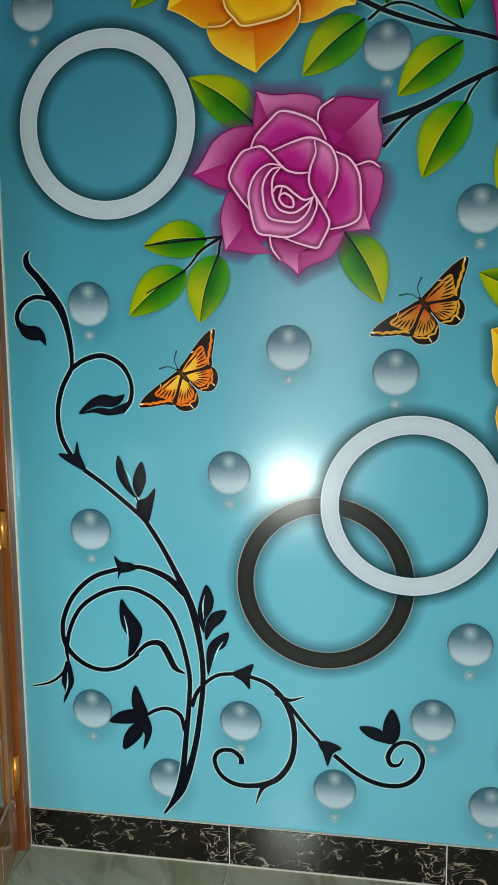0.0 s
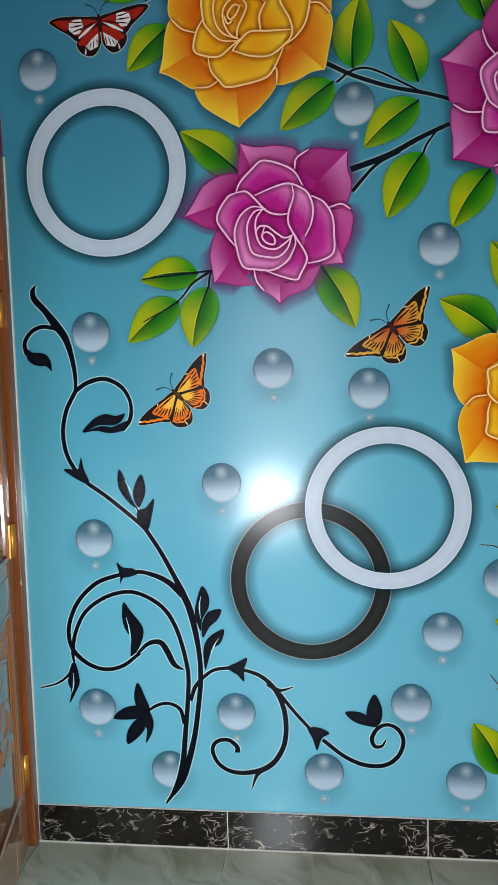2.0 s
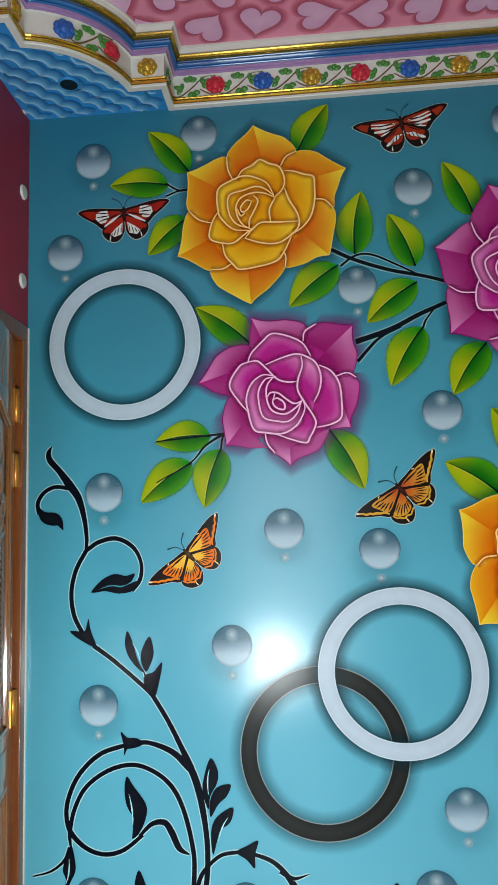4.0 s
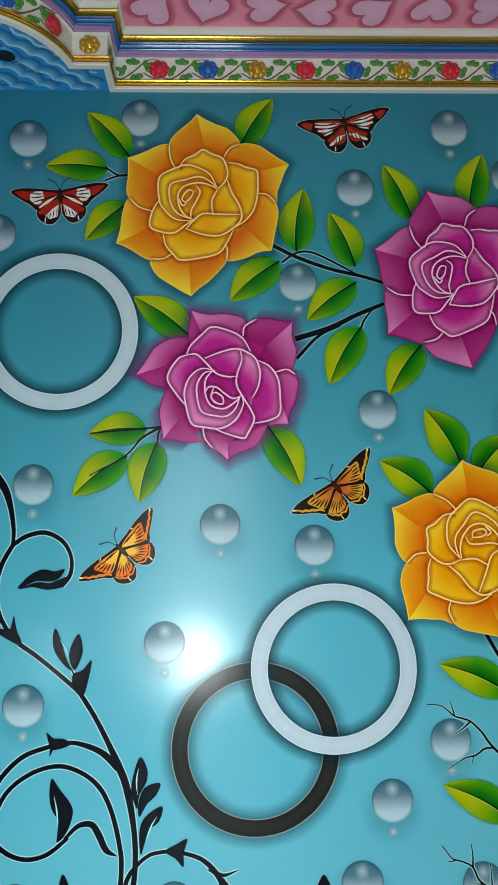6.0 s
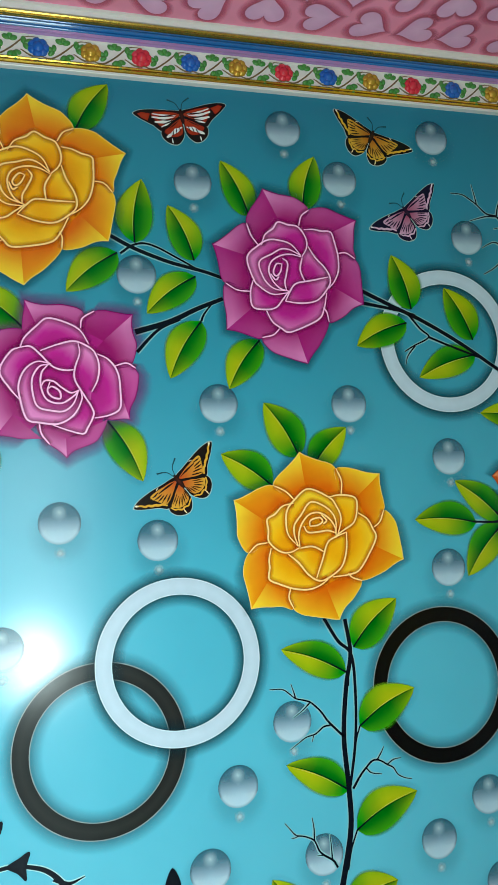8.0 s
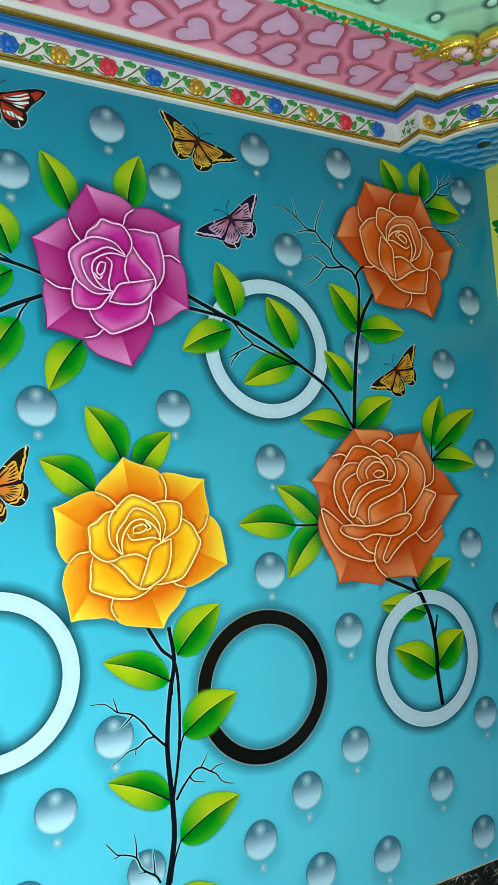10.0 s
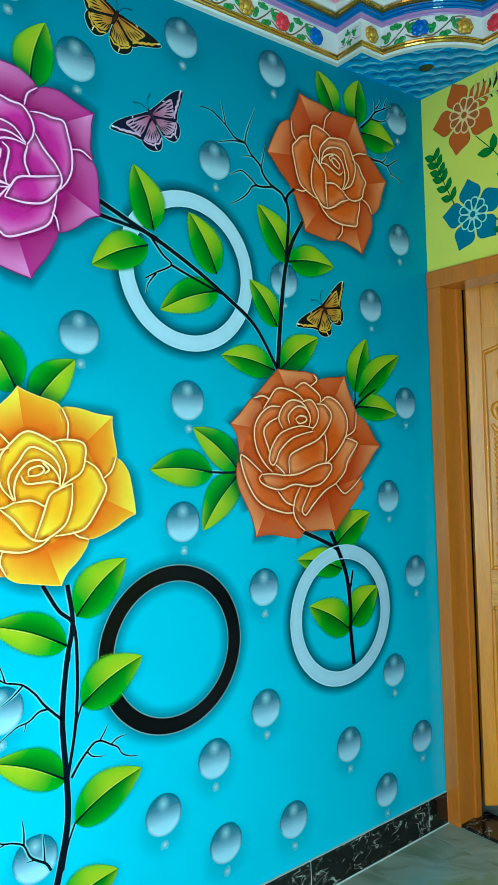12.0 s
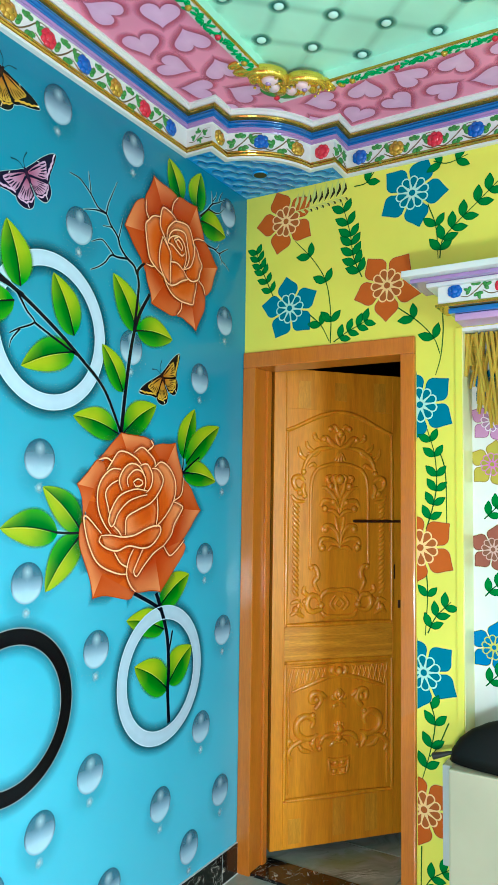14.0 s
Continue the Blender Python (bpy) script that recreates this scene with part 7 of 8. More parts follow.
# glass drops
for at in ((0.120, 2.338), (0.208, 0.439), (0.210, 2.635), (0.223, 0.967), (0.241, 1.584), (0.431, 0.246), (0.549, 2.701), (0.617, 1.132), (0.640, 0.433), (0.778, 1.462), (0.901, 0.252), (1.019, 2.182), (1.050, 1.398), (1.160, 0.472), (1.201, 2.478)):
    glass_drop(NORTH, at)
for at in ((1.248, 1.792), (1.251, 0.687), (1.317, 0.237), (1.423, 0.846), (1.498, 0.460), (1.500, 2.671), (1.665, 1.785), (1.682, 2.516), (1.869, 0.446), (1.968, 1.257), (1.999, 1.609), (2.023, 2.682), (2.049, 0.551), (2.079, 0.292), (2.128, 2.341)):
    glass_drop(NORTH, at)
for at in ((2.250, 0.651), (2.260, 1.026), (2.347, 0.271), (2.374, 2.692), (2.390, 2.006), (2.608, 0.439), (2.787, 0.228), (2.799, 1.960), (2.850, 0.641), (2.855, 1.271), (2.968, 1.610), (2.968, 2.222), (2.980, 2.678), (2.990, 0.981), (2.991, 0.365)):
    glass_drop(NORTH, at)

# ---- flowers on the yellow wall ----
for at, radius, turn in (((0.734, 2.669), 0.139, 65), ((0.214, 2.286), 0.134, 97), ((0.761, 1.857), 0.140, 40), ((0.772, 0.888), 0.135, 42)):
    wall_flower(EAST, at, radius, turn, BLUE_FLOWER, "flat blue five-petalled flower with a pale outlined centre")
for at, radius, turn in (((0.634, 2.324), 0.140, -92), ((0.193, 2.657), 0.140, -107), ((0.761, 1.333), 0.140, 40), ((0.771, 0.412), 0.135, 42)):
    wall_flower(EAST, at, radius, turn, RUST_FLOWER, "flat orange five-petalled flower with a pale outlined centre")
for pairs, size, pts in (
    (7, 0.085, ((0.531, 2.372), (0.496, 2.456), (0.480, 2.560), (0.445, 2.688))),
    (6, 0.068, ((0.136, 2.344), (0.082, 2.464), (0.048, 2.560))),
    (3, 0.085, ((0.397, 2.123), (0.399, 2.237), (0.378, 2.372), (0.321, 2.471), (0.238, 2.564))),
    (4, 0.072, ((0.412, 2.126), (0.466, 2.159), (0.518, 2.182), (0.559, 2.203))),
    (1, 0.080, ((0.305, 2.249), (0.357, 2.198), (0.392, 2.132))),
    (2, 0.085, ((0.677, 2.232), (0.753, 2.172), (0.813, 2.104), (0.837, 2.041))),
    (0, 0.050, ((0.846, 2.221), (0.849, 2.127), (0.840, 2.034), (0.820, 1.963))),
    (1, 0.080, ((0.498, 2.743), (0.550, 2.749), (0.594, 2.803))),
    (1, 0.080, ((0.794, 2.612), (0.824, 2.522), (0.832, 2.398))),
    (6, 0.085, ((0.838, 2.399), (0.849, 2.465), (0.903, 2.523), (0.981, 2.589), (1.049, 2.648))),
    (2, 0.080, ((0.817, 2.774), (0.871, 2.755), (0.944, 2.772))),
    (6, 0.074, ((0.783, 1.400), (0.809, 1.487), (0.822, 1.566), (0.815, 1.671), (0.788, 1.765))),
    (0, 0.050, ((0.828, 1.697), (0.854, 1.605), (0.858, 1.423))),
    (1, 0.070, ((0.784, 1.236), (0.787, 1.158), (0.778, 1.020))),
    (3, 0.074, ((0.787, 1.028), (0.817, 1.089), (0.872, 1.146))),
    (4, 0.080, ((0.792, 0.796), (0.812, 0.717), (0.793, 0.611), (0.761, 0.502))),
    (0, 0.050, ((0.861, 0.725), (0.825, 0.643), (0.793, 0.598))),
    (0, 0.050, ((0.762, 0.285), (0.759, 0.120))),
    (3, 0.075, ((0.763, 0.121), (0.795, 0.181), (0.864, 0.232))),
):
    sprig(EAST, pts, pairs, size)


# ---- painted and moulded work of the ceiling ----
def UNDER(z):
    def put(x, y, h):
        return Vector((x, y, z - h))
    return put


# rows of clouds on the corner soffits
def cloud_rows(put, plan, cx, cy, sx, sy):
    def inside(a, b):
        # within the bracket, in distances from the corner
        if a < 0.0 or b < 0.0 or a > 0.45 or b > 0.45:
            return False
        if a > 0.352 and b > 0.112 or b > 0.352 and a > 0.112:
            return False
        return a + b < 0.535
    rng = random.Random(11)
    tris = []
    for r in range(11):
        base = 0.02 + 0.055 * r
        wave = [rng.uniform(0, 6) for _ in range(3)]
        cells = 90
        for i in range(cells):
            e0, e1 = (i / cells - 0.5) * 0.9, ((i + 1) / cells - 0.5) * 0.9

            def top(e):
                return base + 0.017 * abs(math.sin(e * 52 + wave[0])) ** 0.8 + 0.006 * math.sin(e * 13 + wave[1])
            for lo, hi, c0, c1 in ((0.0, 0.012, (0.50, 0.74, 0.92, 0.95), (0.20, 0.52, 0.86, 0.8)), (0.012, 0.046, (0.20, 0.52, 0.86, 0.8), (0.01, 0.13, 0.40, 0.5))):
                quad = []
                ok = True
                for e, off, c in ((e0, lo, c0), (e1, lo, c0), (e1, hi, c1), (e0, hi, c1)):
                    dd = top(e) + off
                    a, b = (dd + e) * 0.7071 + 0.0, (dd - e) * 0.7071
                    ok = ok and inside(a, b)
                    quad.append((put(cx + sx * a, cy + sy * b, 0.001), c))
                if ok:
                    tris.append(quad)
    return painted("clouds", tris)


for soffit, plan, cx, cy, sx, sy in zip([o for o in bpy.data.objects if o.name.startswith("corner_soffit")][:2], (NE, NW), (W, 0.0), (0.0, 0.0), (-1, 1), (-1, -1)):
    cloud_rows(UNDER(SOFFIT), plan, cx, cy, sx, sy).parent = soffit


# hearts
def heart(put, x, y, size, turn):
    c, s = math.cos(radians(turn)) * size, math.sin(radians(turn)) * size
    pts = []
    for k in range(36):
        t = k * math.tau / 36
        u = 0.5 * math.sin(t) ** 3
        v = (13 * math.cos(t) - 5 * math.cos(2 * t) - 2 * math.cos(3 * t) - math.cos(4 * t)) / 30
        pts.append((x + c * u - s * v, y + s * u + c * v))
    thing = tagged(empty("painted_heart"), "lilac heart airbrushed on the pink ceiling", "painted heart", "hearts of the ceiling")
    painted("face", fan(put, (x, y), (0.80, 0.50, 0.74), pts, [(0.72, 0.42, 0.66)] * 36, 0.0012), thing)
    painted("airbrush_shade", soft_edge(put, pts, (x, y), 0.028, (0.50, 0.03, 0.10), 0.70, 0.0006, 0.012), thing)
    return thing


rng = random.Random(5)
under = UNDER(PANEL)
for row, (d, shift) in enumerate(((0.132, 0.0), (0.268, 0.085))):
    for i in range(19):
        heart(under, 0.10 + shift + 0.165 * i + rng.uniform(-0.012, 0.012), -d + rng.uniform(-0.008, 0.008), 0.122, rng.uniform(0, 360))
    for i in range(11):
        for x in (d, W - d):
            heart(under, x + rng.uniform(-0.008, 0.008), -0.40 - shift - 0.165 * i, 0.122, rng.uniform(0, 360))

# tufting of the mint field: soft diagonal folds and buttons
field = [o for o in bpy.data.objects if o.name == "ceiling_field"][0]
mint = UNDER(PANEL + 0.030)
TEAL = (0.06, 0.24, 0.19)
x0, x1, y0, y1 = F, W - F, -2.4, -F
step = 0.235
for i in range(-9, 16):
    for sgn in (1, -1):
        pts = []
        for k in range(80):
            y = y1 - (y1 - y0) * k / 79
            x = 2.585 + (y + 0.576) * sgn * 0.92 + i * step
            if x0 + 0.01 < x < x1 - 0.01:
                pts.append((x, y))
        if len(pts) > 3:
            painted("fold", flat_line(mint, pts[::3] + [pts[-1]], [0.05, 0.05], (*TEAL, 0.18), 0.0008, 1, (*TEAL, 0.0)), field)
BUTTON = plain_paint("button_mint", (0.62, 0.80, 0.72), 0.25)
for i in range(-12, 6):
    for j in range(-3, 16):
        x, y = 2.585 + i * step / 2, -0.576 - j * step * 0.5435
        if (i + j) % 2 == 0 and x0 + 0.03 < x < x1 - 0.03 and y0 < y < y1 - 0.03:
            rim = [(x + 0.017 * math.cos(t * 0.3927), y + 0.017 * math.sin(t * 0.3927)) for t in range(16)]
            painted("button_shade", soft_edge(mint, rim, (x, y), 0.020, (0.01, 0.13, 0.10), 0.95, 0.0014, 0.010), field)
            bm = bmesh.new()
            bmesh.ops.create_uvsphere(bm, u_segments=14, v_segments=8, radius=0.016)
            for v in bm.verts:
                v.co = Vector((x + v.co.x, y + v.co.y, PANEL + 0.028 + v.co.z * 0.4))
            smooth(part("button", bm, BUTTON, field))


# relief roses and leaves of the cornice band
RELIEF = {
    "red": plain_paint("red_enamel", (0.55, 0.020, 0.045), 0.2),
    "blue": plain_paint("blue_enamel", (0.020, 0.11, 0.46), 0.2),
    "gold": material("gold_enamel", (0.50, 0.32, 0.03), 0.25, 0.4),
    "green": plain_paint("leaf_green_enamel", (0.075, 0.25, 0.045), 0.25),
    "stalk": plain_paint("brown_stalk", (0.14, 0.09, 0.03), 0.4),
}


def petal_lobe(bm, cx, cz, rx, rz, turn, lift):
    """A plump relief lobe in the band's plane (x along, z up, -y out)."""
    made = bmesh.ops.create_uvsphere(bm, u_segments=8, v_segments=5, radius=1.0)["verts"]
    c, s = math.cos(turn), math.sin(turn)
    for v in made:
        x, z = v.co.x * rx, v.co.z * rz
        v.co = Vector((cx + c * x - s * z, v.co.y * lift, cz + s * x + c * z))


def relief_rose(colour):
    rose = tagged(empty("relief_rose"), f"small {colour} relief rose on the cornice band", "relief rose", "roses of the cornice")
    for k in range(7):
        a = k * math.tau / 7
        bm = bmesh.new()
        petal_lobe(bm, 0.017 * math.cos(a), 0.015 * math.sin(a), 0.012, 0.0095, a + 1.57, 0.008)
        smooth(part("petal", bm, RELIEF[colour], rose))
    bm = bmesh.new()
    petal_lobe(bm, 0, 0, 0.016, 0.015, 0, 0.013)
    smooth(part("heart", bm, RELIEF[colour], rose))
    return rose


def relief_spray():
    spray = tagged(empty("relief_spray"), "green relief leaves with a curled stalk on the cornice", "relief leaves", "leaves of the cornice")
    for x, z, a, size in ((-0.024, -0.006, 2.7, 0.9), (-0.004, 0.014, 1.5, 1.0), (0.004, -0.015, -1.3, 0.95), (0.026, 0.006, 0.4, 1.0)):
        bm = bmesh.new()
        for off, reach in ((0.0, 1.15), (1.15, 0.85), (-1.15, 0.85)):
            c, q = math.cos(a + off), math.sin(a + off)
            petal_lobe(bm, x + c * 0.0105 * size * reach, z + q * 0.0105 * size * reach, 0.0120 * size * reach, 0.0066 * size, a + off, 0.005)
        smooth(part("leaf", bm, RELIEF["green"], spray))

    def put(x, z, out):
        return Vector((x, -out, z))
    for pts in (((-0.055, -0.020), (-0.030, -0.024), (0.0, -0.004), (0.030, 0.022), (0.060, 0.024)), ((0.02, -0.008), (0.045, -0.022), (0.070, -0.020))):
        smooth(part("stalk", relief(put, pts, 0.0020, 5, 4), RELIEF["stalk"], spray))
    return spray


kinds = [relief_rose("red"), relief_rose("blue"), relief_rose("gold")]
spray = relief_spray()
line = offset_plan(PLAN, 0.012)
n = len(line)
k0 = 3 * len(CORNER)                                       # the plan from the far west bracket along the mural to the yellow wall
route = [Vector((0.0, -1.25))] + line[k0:] + line[:len(CORNER)] + [Vector((W - 0.012, -2.1))]
route[0].x = 0.012
length, marks = 0.0, []
for a, b in zip(route, route[1:]):
    marks.append((length, a, b))
    length += (b - a).length


sharp = [-1.0]
for (s0, a, b), (s1, c, d) in zip(marks, marks[1:]):
    if (b - a).angle(d - c) > 0.5:
        sharp.append(s1)


def along(s):
    for start, a, b in reversed(marks):
        if s >= start:
            t = b - a
            p = a + t.normalized() * (s - start)
            return p, math.degrees(math.atan2(t.y, t.x)), min(abs(s - c) for c in sharp)
    return marks[0][1], 0.0, 0.0


start_north = [s for s, a, b in marks if (a - line[-1]).length < 1e-6 or abs(a.y - line[-1].y) < 1e-6 and abs(a.x - line[-1].x) < 1e-6]
s_north = start_north[0] if start_north else 1.8
first = s_north + (0.607 - line[-1].x)
s_east = [s for s, a, b in marks if a.x > W - 0.03 and a.y < -0.40][0] - 0.08
for i in range(-14, 36):
    s = first + 0.1505 * i
    s += 0.045 if s > s_east else 0.0
    if not 0.05 < s < length - 0.05:
        continue
    p, turn, clear = along(s)
    on_return = any(s0 < s < s0 + (b - a).length and 0.07 < (b - a).length < 0.14 for s0, a, b in marks)
    if clear > 0.026 and not on_return:
        copy_thing(kinds[i % 3 if i >= 0 else (0, 2, 1)[i % 3]], pose(p.x, p.y, 2.852, 0, 0, turn) @ Matrix.Scale(1.22, 4))
    p, turn, clear = along(s + 0.075)
    if clear > 0.045 and s + 0.1 < length:
        copy_thing(spray, pose(p.x, p.y, 2.852, 0, 0, turn) @ Matrix.Scale(1.28, 4))
# roses on the short returns of the brackets
for s0, a, b in marks:
    if 0.107 < (b - a).length < 0.14:
        p, turn, clear = along(s0 + (b - a).length / 2)
        copy_thing(spray, pose(p.x, p.y, 2.852, 0, 0, turn) @ Matrix.Scale(0.8, 4))
    if 0.07 < (b - a).length < 0.107:
        p, turn, clear = along(s0 + (b - a).length / 2)
        copy_thing(kinds[0 if p.x > W - 0.3 else 2], pose(p.x, p.y, 2.852, 0, 0, turn) @ Matrix.Scale(1.2, 4))
for ob in kinds + [spray]:
    for c in list(ob.children_recursive):
        bpy.data.objects.remove(c)
    bpy.data.objects.remove(ob)

# leaves and berries of the band round the mint field
rng = random.Random(3)
for corner_from, corner_to in (((W - F - 0.2, -F + 0.022), (F, -F + 0.022)), ((W - F + 0.022, -F - 0.2), (W - F + 0.022, -2.2))):
    a, b = Vector(corner_from), Vector(corner_to)
    t = (b - a).normalized()
    q = Vector((-t.y, t.x))
    middle, reach = (a + b) / 2, abs(t.x) * (b - a).length / 2
    ground = box(middle.x - max(reach, 0.021), middle.x + max(reach, 0.021), middle.y - max(abs(t.y) * (b - a).length / 2, 0.021), middle.y + max(abs(t.y) * (b - a).length / 2, 0.021), PANEL - 0.0125, PANEL - 0.011)
    part("garland_ground", ground, CORNICE_WHITE, field_trim)
    bm = bmesh.new()
    for i in range(int((b - a).length / 0.0062)):
        p = a + t * 0.0062 * i + q * rng.uniform(-0.014, 0.014)
        made = bmesh.ops.create_uvsphere(bm, u_segments=6, v_segments=4, radius=1.0)["verts"]
        ang = math.atan2(t.y, t.x) + rng.choice((0.5, -0.5, 0.9, -0.9, 2.6, -2.6)) + rng.uniform(-0.3, 0.3)
        c, s = math.cos(ang), math.sin(ang)
        long = rng.uniform(0.010, 0.017)
        for v in made:
            x, y = v.co.x * long, v.co.y * long * 0.40
            v.co = Vector((p.x + c * x - s * y, p.y + s * x + c * y, PANEL - 0.014 - 0.004 * v.co.z))
    tagged(smooth(part("leaves", bm, plain_paint("bright_leaf_green", (0.03, 0.34, 0.08), 0.3), field_trim)), kind="stuff")
    for i in range(int((b - a).length / 0.16)):
        p = a + t * (0.05 + 0.16 * i)
        bm = bmesh.new()
        bmesh.ops.create_uvsphere(bm, u_segments=10, v_segments=6, radius=0.011, matrix=Matrix.Translation((p.x, p.y, PANEL - 0.017)))
        smooth(part("berry", bm, RELIEF["red" if i % 2 else "gold"], field_trim))


# gilded corner ornament of the ceiling field
def gilded_ornament(x, y, turn):
    orn = tagged(empty("gilded_ornament", (x, y, PANEL - 0.007)), "gilded corner ornament with pink flowers and a green leaf", "ceiling ornament", "ornaments of the ceiling")
    orn.rotation_euler = (0, 0, radians(turn))
    blush = plain_paint("blush_relief", (0.78, 0.56, 0.60), 0.3)
    gilt = material("bright_gilt", (0.80, 0.55, 0.06), 0.12, 0.75)

    def lobe(name, u, v, ru, rv, a, depth, mat, z=0.0):
        bm = bmesh.new()
        bmesh.ops.create_uvsphere(bm, u_segments=14, v_segments=8, radius=1.0)
        c, s = math.cos(a), math.sin(a)
        for w in bm.verts:
            p, q = w.co.x * ru, w.co.y * rv
            w.co = Vector((u + c * p - s * q, v + s * p + c * q, z + w.co.z * depth))
        return smooth(part(name, bm, mat, orn))
    # u runs across the corner, v towards it
    for s in (1, -1):
        # a domed shell over each flower, its rim a fat roll
        for i in range(22):
            t = math.pi * i / 21
            lobe("shell_rim", s * 0.070 + 0.062 * math.cos(t), -0.012 - 0.040 * math.sin(t), 0.017, 0.012, -t - 1.57, 0.020, gilt, -0.006)
        lobe("shell", s * 0.070, -0.014, 0.060, 0.040, 0, 0.014, gilt)
        lobe("scroll", s * 0.145, -0.012, 0.050, 0.024, s * 0.55, 0.016, gilt)
        lobe("scroll", s * 0.190, -0.035, 0.030, 0.016, s * 0.8, 0.012, gilt)
        lobe("scroll", s * 0.055, 0.045, 0.046, 0.030, -s * 0.7, 0.020, gilt)
        lobe("flower", s * 0.060, -0.006, 0.030, 0.022, s * 0.3, 0.014, blush, -0.016)
        lobe("flower", s * 0.032, 0.036, 0.020, 0.024, 0, 0.012, blush, -0.015)
        lobe("seed", s * 0.066, -0.006, 0.010, 0.008, 0, 0.008, PURPLE, -0.028)
        lobe("scroll", s * 0.105, 0.022, 0.026, 0.018, s * 1.0, 0.014, gilt, -0.004)
        lobe("leaf", s * 0.034, 0.092, 0.040, 0.018, -s * 0.35, 0.010, RELIEF["green"])
    lobe("stem", 0.0, 0.060, 0.030, 0.045, 0, 0.016, gilt)
    rng = random.Random(21)
    for i in range(44):
        lobe("gilt_bead", rng.gauss(0, 0.075), rng.gauss(0.004, 0.024), 0.0055, 0.0045, 0, 0.005, gilt, -0.018)
    lobe("bud", 0.0, 0.112, 0.012, 0.012, 0, 0.010, RELIEF["red"], -0.004)
    return orn


gilded_ornament(W - 0.475, -0.440, -45)
gilded_ornament(0.475, -0.440, 45)


# ---- the showcase recess in the yellow wall and what stands before it ----
recess = tagged(empty("showcase_recess"), "white recess lined with painted coloured flowers", "showcase", kind="structure")
part("edge_trim", box(W - 0.006, W + 0.002, -OPEN_S0 - 0.012, -OPEN_S0 + 0.012, OPEN_Z0, OPEN_Z1, 0.002), YELLOW_WALL, recess)
part("back_panel", box(W + 0.130, W + 0.150, -OPEN_S1, -OPEN_S0, OPEN_Z0, OPEN_Z1), WHITE_PAINT, recess)
part("side_lining", box(W + 0.002, W + 0.130, -OPEN_S0 - 0.014, -OPEN_S0 - 0.001, OPEN_Z0, OPEN_Z1), plain_paint("pale_lemon_enamel", (0.80, 0.78, 0.38), 0.35), recess)
part("head_lining", box(W + 0.002, W + 0.130, -OPEN_S1, -OPEN_S0 - 0.014, OPEN_Z1 - 0.014, OPEN_Z1 - 0.001), WHITE_PAINT, recess)


def BACK(s, v, h):
    return Vector((W + 0.130 - h, -s, v))


for at, r, pal in (((0.990, 1.93), 0.075, ((0.02, 0.20, 0.42), (0.01, 0.1, 0.2), (0.5, 0.7, 0.8))), ((0.990, 1.80), 0.085, ((0.55, 0.28, 0.50), (0.3, 0.1, 0.3), (0.8, 0.7, 0.8))),
                   ((0.990, 1.64), 0.090, ((0.50, 0.42, 0.06), (0.3, 0.25, 0.03), (0.6, 0.2, 0.5))), ((0.990, 1.33), 0.090, ((0.30, 0.10, 0.07), (0.15, 0.05, 0.04), (0.6, 0.4, 0.35))),
                   ((0.990, 0.98), 0.095, ((0.03, 0.20, 0.48), (0.01, 0.1, 0.25), (0.6, 0.6, 0.1)))):
    wall_flower(BACK, at, r, 80, pal, "coloured flower painted on the white recess")
for pts in ([(0.96, 1.44), (1.00, 1.48), (1.06, 1.55)], [(0.96, 1.16), (1.00, 1.20), (1.06, 1.23)], [(0.96, 0.84), (1.00, 0.88), (1.06, 0.92)]):
    thing = sprig(BACK, pts, 3, 0.07)
# gold fringed pelmet under the hood
FRINGE_GOLD = material("gold_thread", (0.66, 0.48, 0.06), 0.28, 0.45)
fringe = tagged(empty("fringed_pelmet"), "gold fringed cloth hanging under the hood", "pelmet")
rng = random.Random(9)
for i in range(210):
    s = 0.922 + rng.random() * 0.62
    drop = 0.07 + 0.24 * min(1.0, (s - 0.915) / 0.07) + rng.uniform(-0.05, 0.05)
    bm = bmesh.new()
    tilt = Matrix.Rotation(rng.uniform(-0.22, 0.22), 4, "X") @ Matrix.Rotation(rng.uniform(-0.12, 0.12), 4, "Y")
    bmesh.ops.create_cone(bm, cap_ends=True, segments=6, radius1=rng.uniform(0.003, 0.007), radius2=rng.uniform(0.005, 0.009), depth=drop, matrix=Matrix.Translation((W + 0.055 + rng.uniform(-0.03, 0.03), -s, OPEN_Z1 - 0.018 - drop / 2)) @ tilt)
    part("strand", bm, FRINGE_GOLD, fringe)

hood = tagged(empty("window_hood"), "white stepped hood with blue and pink bands over the recess", "hood", kind="structure")
part("top_slab", box(W - 0.220, W, -2.50, -0.764, 2.277, 2.300, 0.004), CORNICE_WHITE, hood)
part("slab_lip", box(W - 0.185, W, -2.49, -0.785, 2.262, 2.276, 0.003), PURPLE, hood)
part("cove", box(W - 0.160, W, -2.485, -0.835, 2.246, 2.261, 0.003), CORNICE_WHITE, hood)
part("flower_band", box(W - 0.140, W, -2.48, -0.870, 2.188, 2.266, 0.003), CORNICE_WHITE, hood)
part("gold_bead", box(W - 0.146, W, -2.48, -0.862, 2.176, 2.187, 0.004), GOLD, hood)
part("blue_roll", box(W - 0.120, W, -2.46, -0.900, 2.156, 2.175, 0.006), BLUE, hood)
part("pink_fillet", box(W - 0.105, W, -2.44, -0.920, 2.131, 2.155, 0.003), plain_paint("lilac_enamel", (0.50, 0.30, 0.52), 0.3), hood)
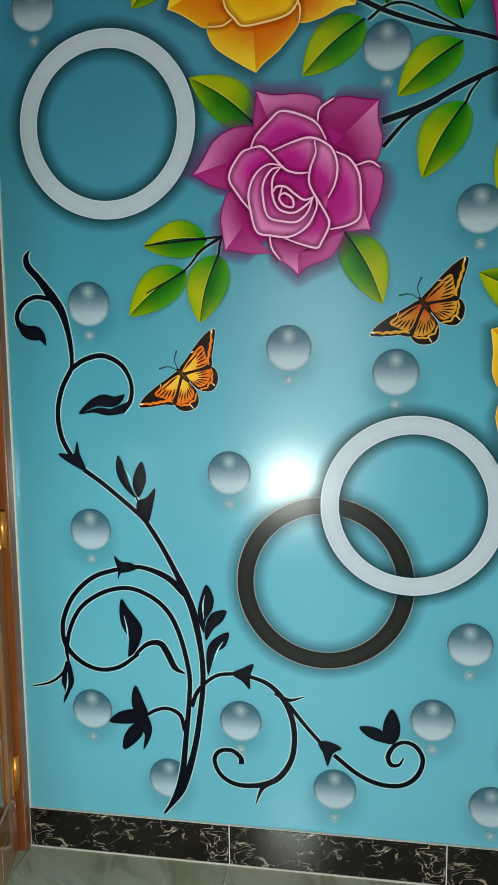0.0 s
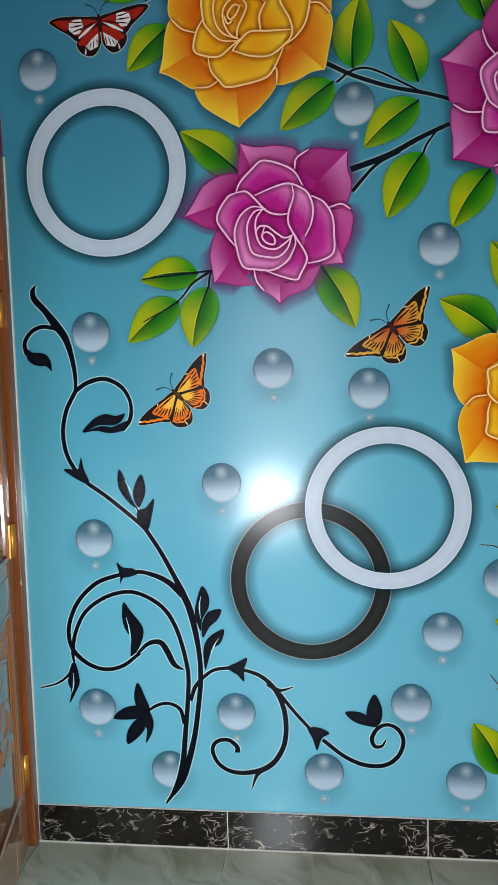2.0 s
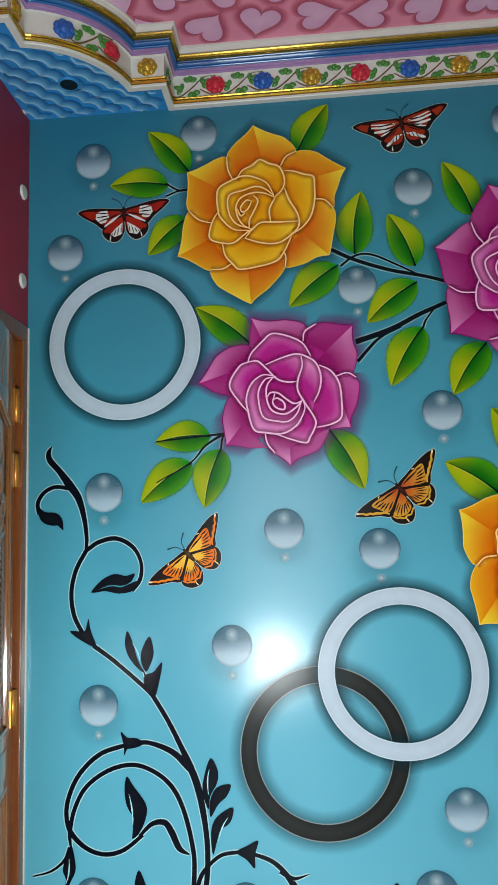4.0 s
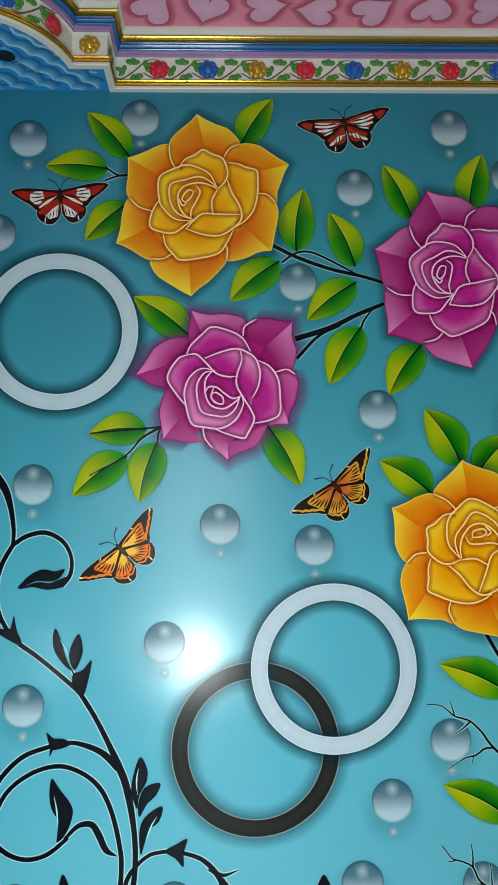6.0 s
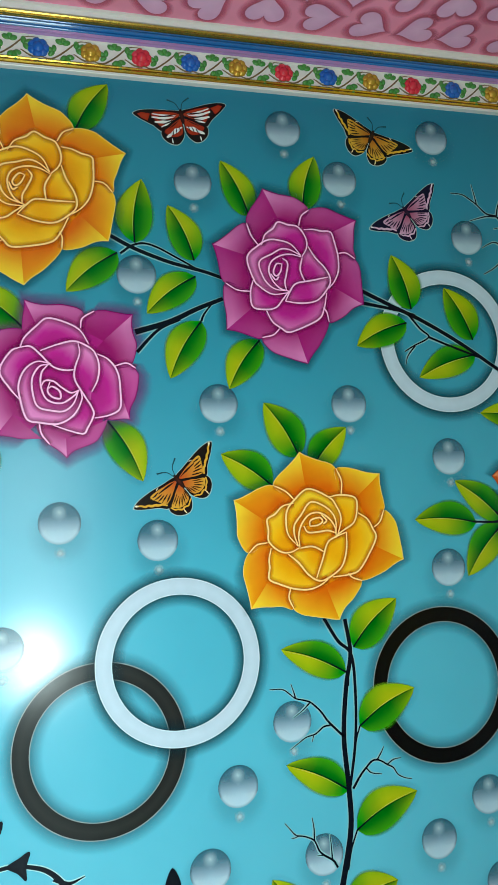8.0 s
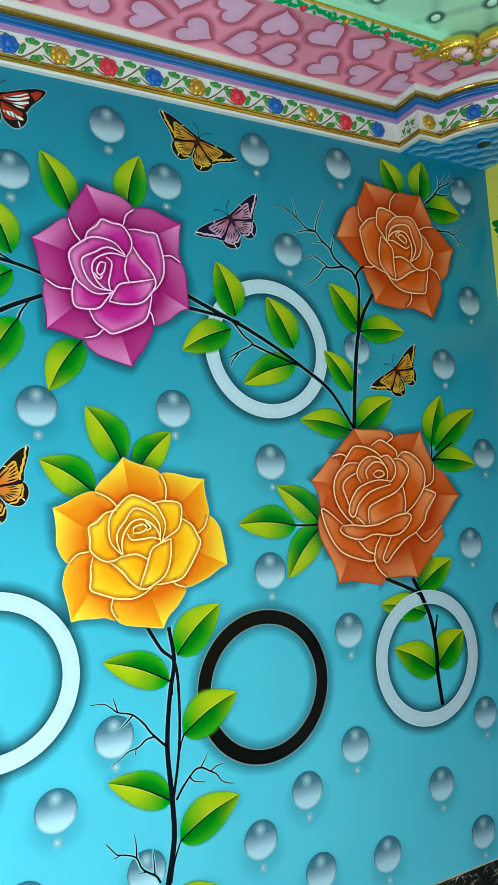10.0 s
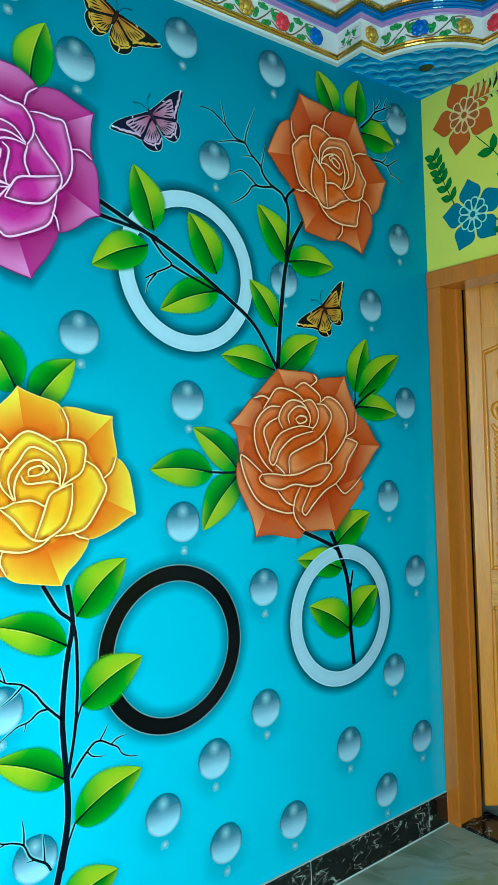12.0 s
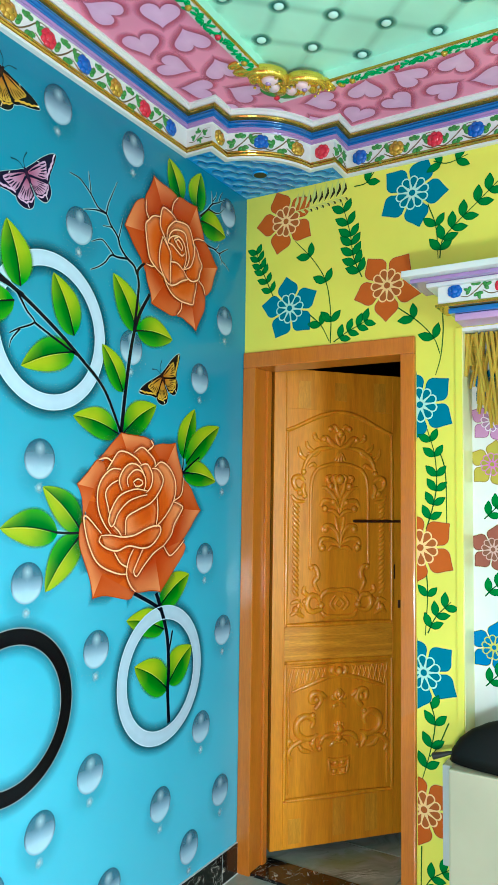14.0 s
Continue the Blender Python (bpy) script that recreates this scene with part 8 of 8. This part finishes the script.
for i, colour in enumerate(("blue", "red", "gold", "blue", "red", "gold")):
    rose = relief_rose(colour)
    rose.matrix_world = pose(W - 0.140, -0.930 - 0.16 * i, 2.227, 0, 0, -90)
    leaf = relief_spray()
    leaf.matrix_world = pose(W - 0.140, -1.005 - 0.16 * i, 2.227, 0, 0, -90)

# pale cabinet with a black bag on it
cabinet = tagged(empty("low_cabinet"), "pale grey cabinet wrapped in clear plastic beside the door", "cabinet")
GREY_PANEL = plain_paint("pale_grey_laminate", (0.46, 0.42, 0.28), 0.45, 0.08)
part("plinth", box(2.965, W - 0.012, -1.70, -0.930, 0.0, 0.236, 0.006), WHITE_PAINT, cabinet)
part("drawer_box", box(2.955, W - 0.012, -1.72, -0.906, 0.238, 0.630, 0.008), GREY_PANEL, cabinet)
part("side_panel", box(3.040, W - 0.012, -0.904, -0.862, 0.282, 0.612, 0.006), plain_paint("wrapped_panel", (0.50, 0.50, 0.46), 0.2, 0.1), cabinet)
bag = tagged(empty("black_bag"), "black bag lying on the pale cabinet", "bag")
bm = bmesh.new()
bmesh.ops.create_uvsphere(bm, u_segments=24, v_segments=14, radius=1.0)
for v in bm.verts:
    z = v.co.z
    v.co = Vector((3.035 + v.co.x * 0.075, -1.235 + v.co.y * 0.345, 0.630 + max(0.0, z) * 0.190 + (0.004 if z <= 0 else 0.0)))
smooth(part("body", bm, material("black_rexine", (0.006, 0.006, 0.005), 0.6, 0.0, 0.2), bag))
bm = bmesh.new()
bmesh.ops.create_cone(bm, cap_ends=True, segments=10, radius1=0.012, radius2=0.003, depth=0.10, matrix=pose(3.035, -0.880, 0.652, 70, 0, 0))
part("corner", bm, material("black_rexine_edge", (0.02, 0.018, 0.015), 0.5), bag)
# dots on the maroon wall
DOT = plain_paint("dot_white", (0.70, 0.68, 0.66), 0.4)
for i in range(5):
    for j in range(3):
        bm = bmesh.new()
        bmesh.ops.create_cone(bm, cap_ends=True, segments=16, radius1=0.024, radius2=0.020, depth=0.006, matrix=Matrix.Translation((0, 0, 0)) @ Matrix.Rotation(radians(90), 4, "Y"))
        ob = part("painted_dot", bm, DOT)
        ob.location = (0.003, -0.048 - 0.21 * i, 2.239 + 0.285 * j)
        tagged(ob, "white button dot on the maroon wall", "dot", "dots of the maroon wall")


# a cream leaf spray with dark shading, painted under the soffit
ghost = tagged(empty("painted_sprig"), "cream leafy spray shaded with dark strokes under the soffit", "painted sprig", "sprigs of the yellow wall")
CREAM_LEAF, DARK_STROKE = (0.66, 0.66, 0.17), (0.030, 0.030, 0.012)


def stroke(name, a, b, breadth, colour, h):
    painted(name, flat_line(EAST, [a, ((a[0] + b[0]) / 2 + 0.004, (a[1] + b[1]) / 2), b], [0.001, breadth, 0.001], colour, h, 4), ghost)


painted("stem", flat_line(EAST, [(0.222, 2.690), (0.330, 2.698), (0.462, 2.714)], [0.004, 0.003, 0.002], CREAM_LEAF, 0.0016), ghost)
for i in range(9):
    x, z = 0.228 + 0.026 * i, 2.691 + 0.0027 * i
    up = 0.075 + 0.012 * (i % 2)
    stroke("dark_stroke", (x + 0.010, z + 0.006), (x + 0.026, z + up * 0.72), 0.018, DARK_STROKE, 0.0007)
    stroke("leaf", (x, z), (x + 0.022, z + up), 0.015, CREAM_LEAF, 0.0012)
    stroke("dark_stroke", (x + 0.012, z - 0.006), (x + 0.034, z - 0.020), 0.014, DARK_STROKE, 0.0008)
    stroke("leaf", (x, z), (x + 0.030, z - 0.020), 0.010, CREAM_LEAF, 0.0013)
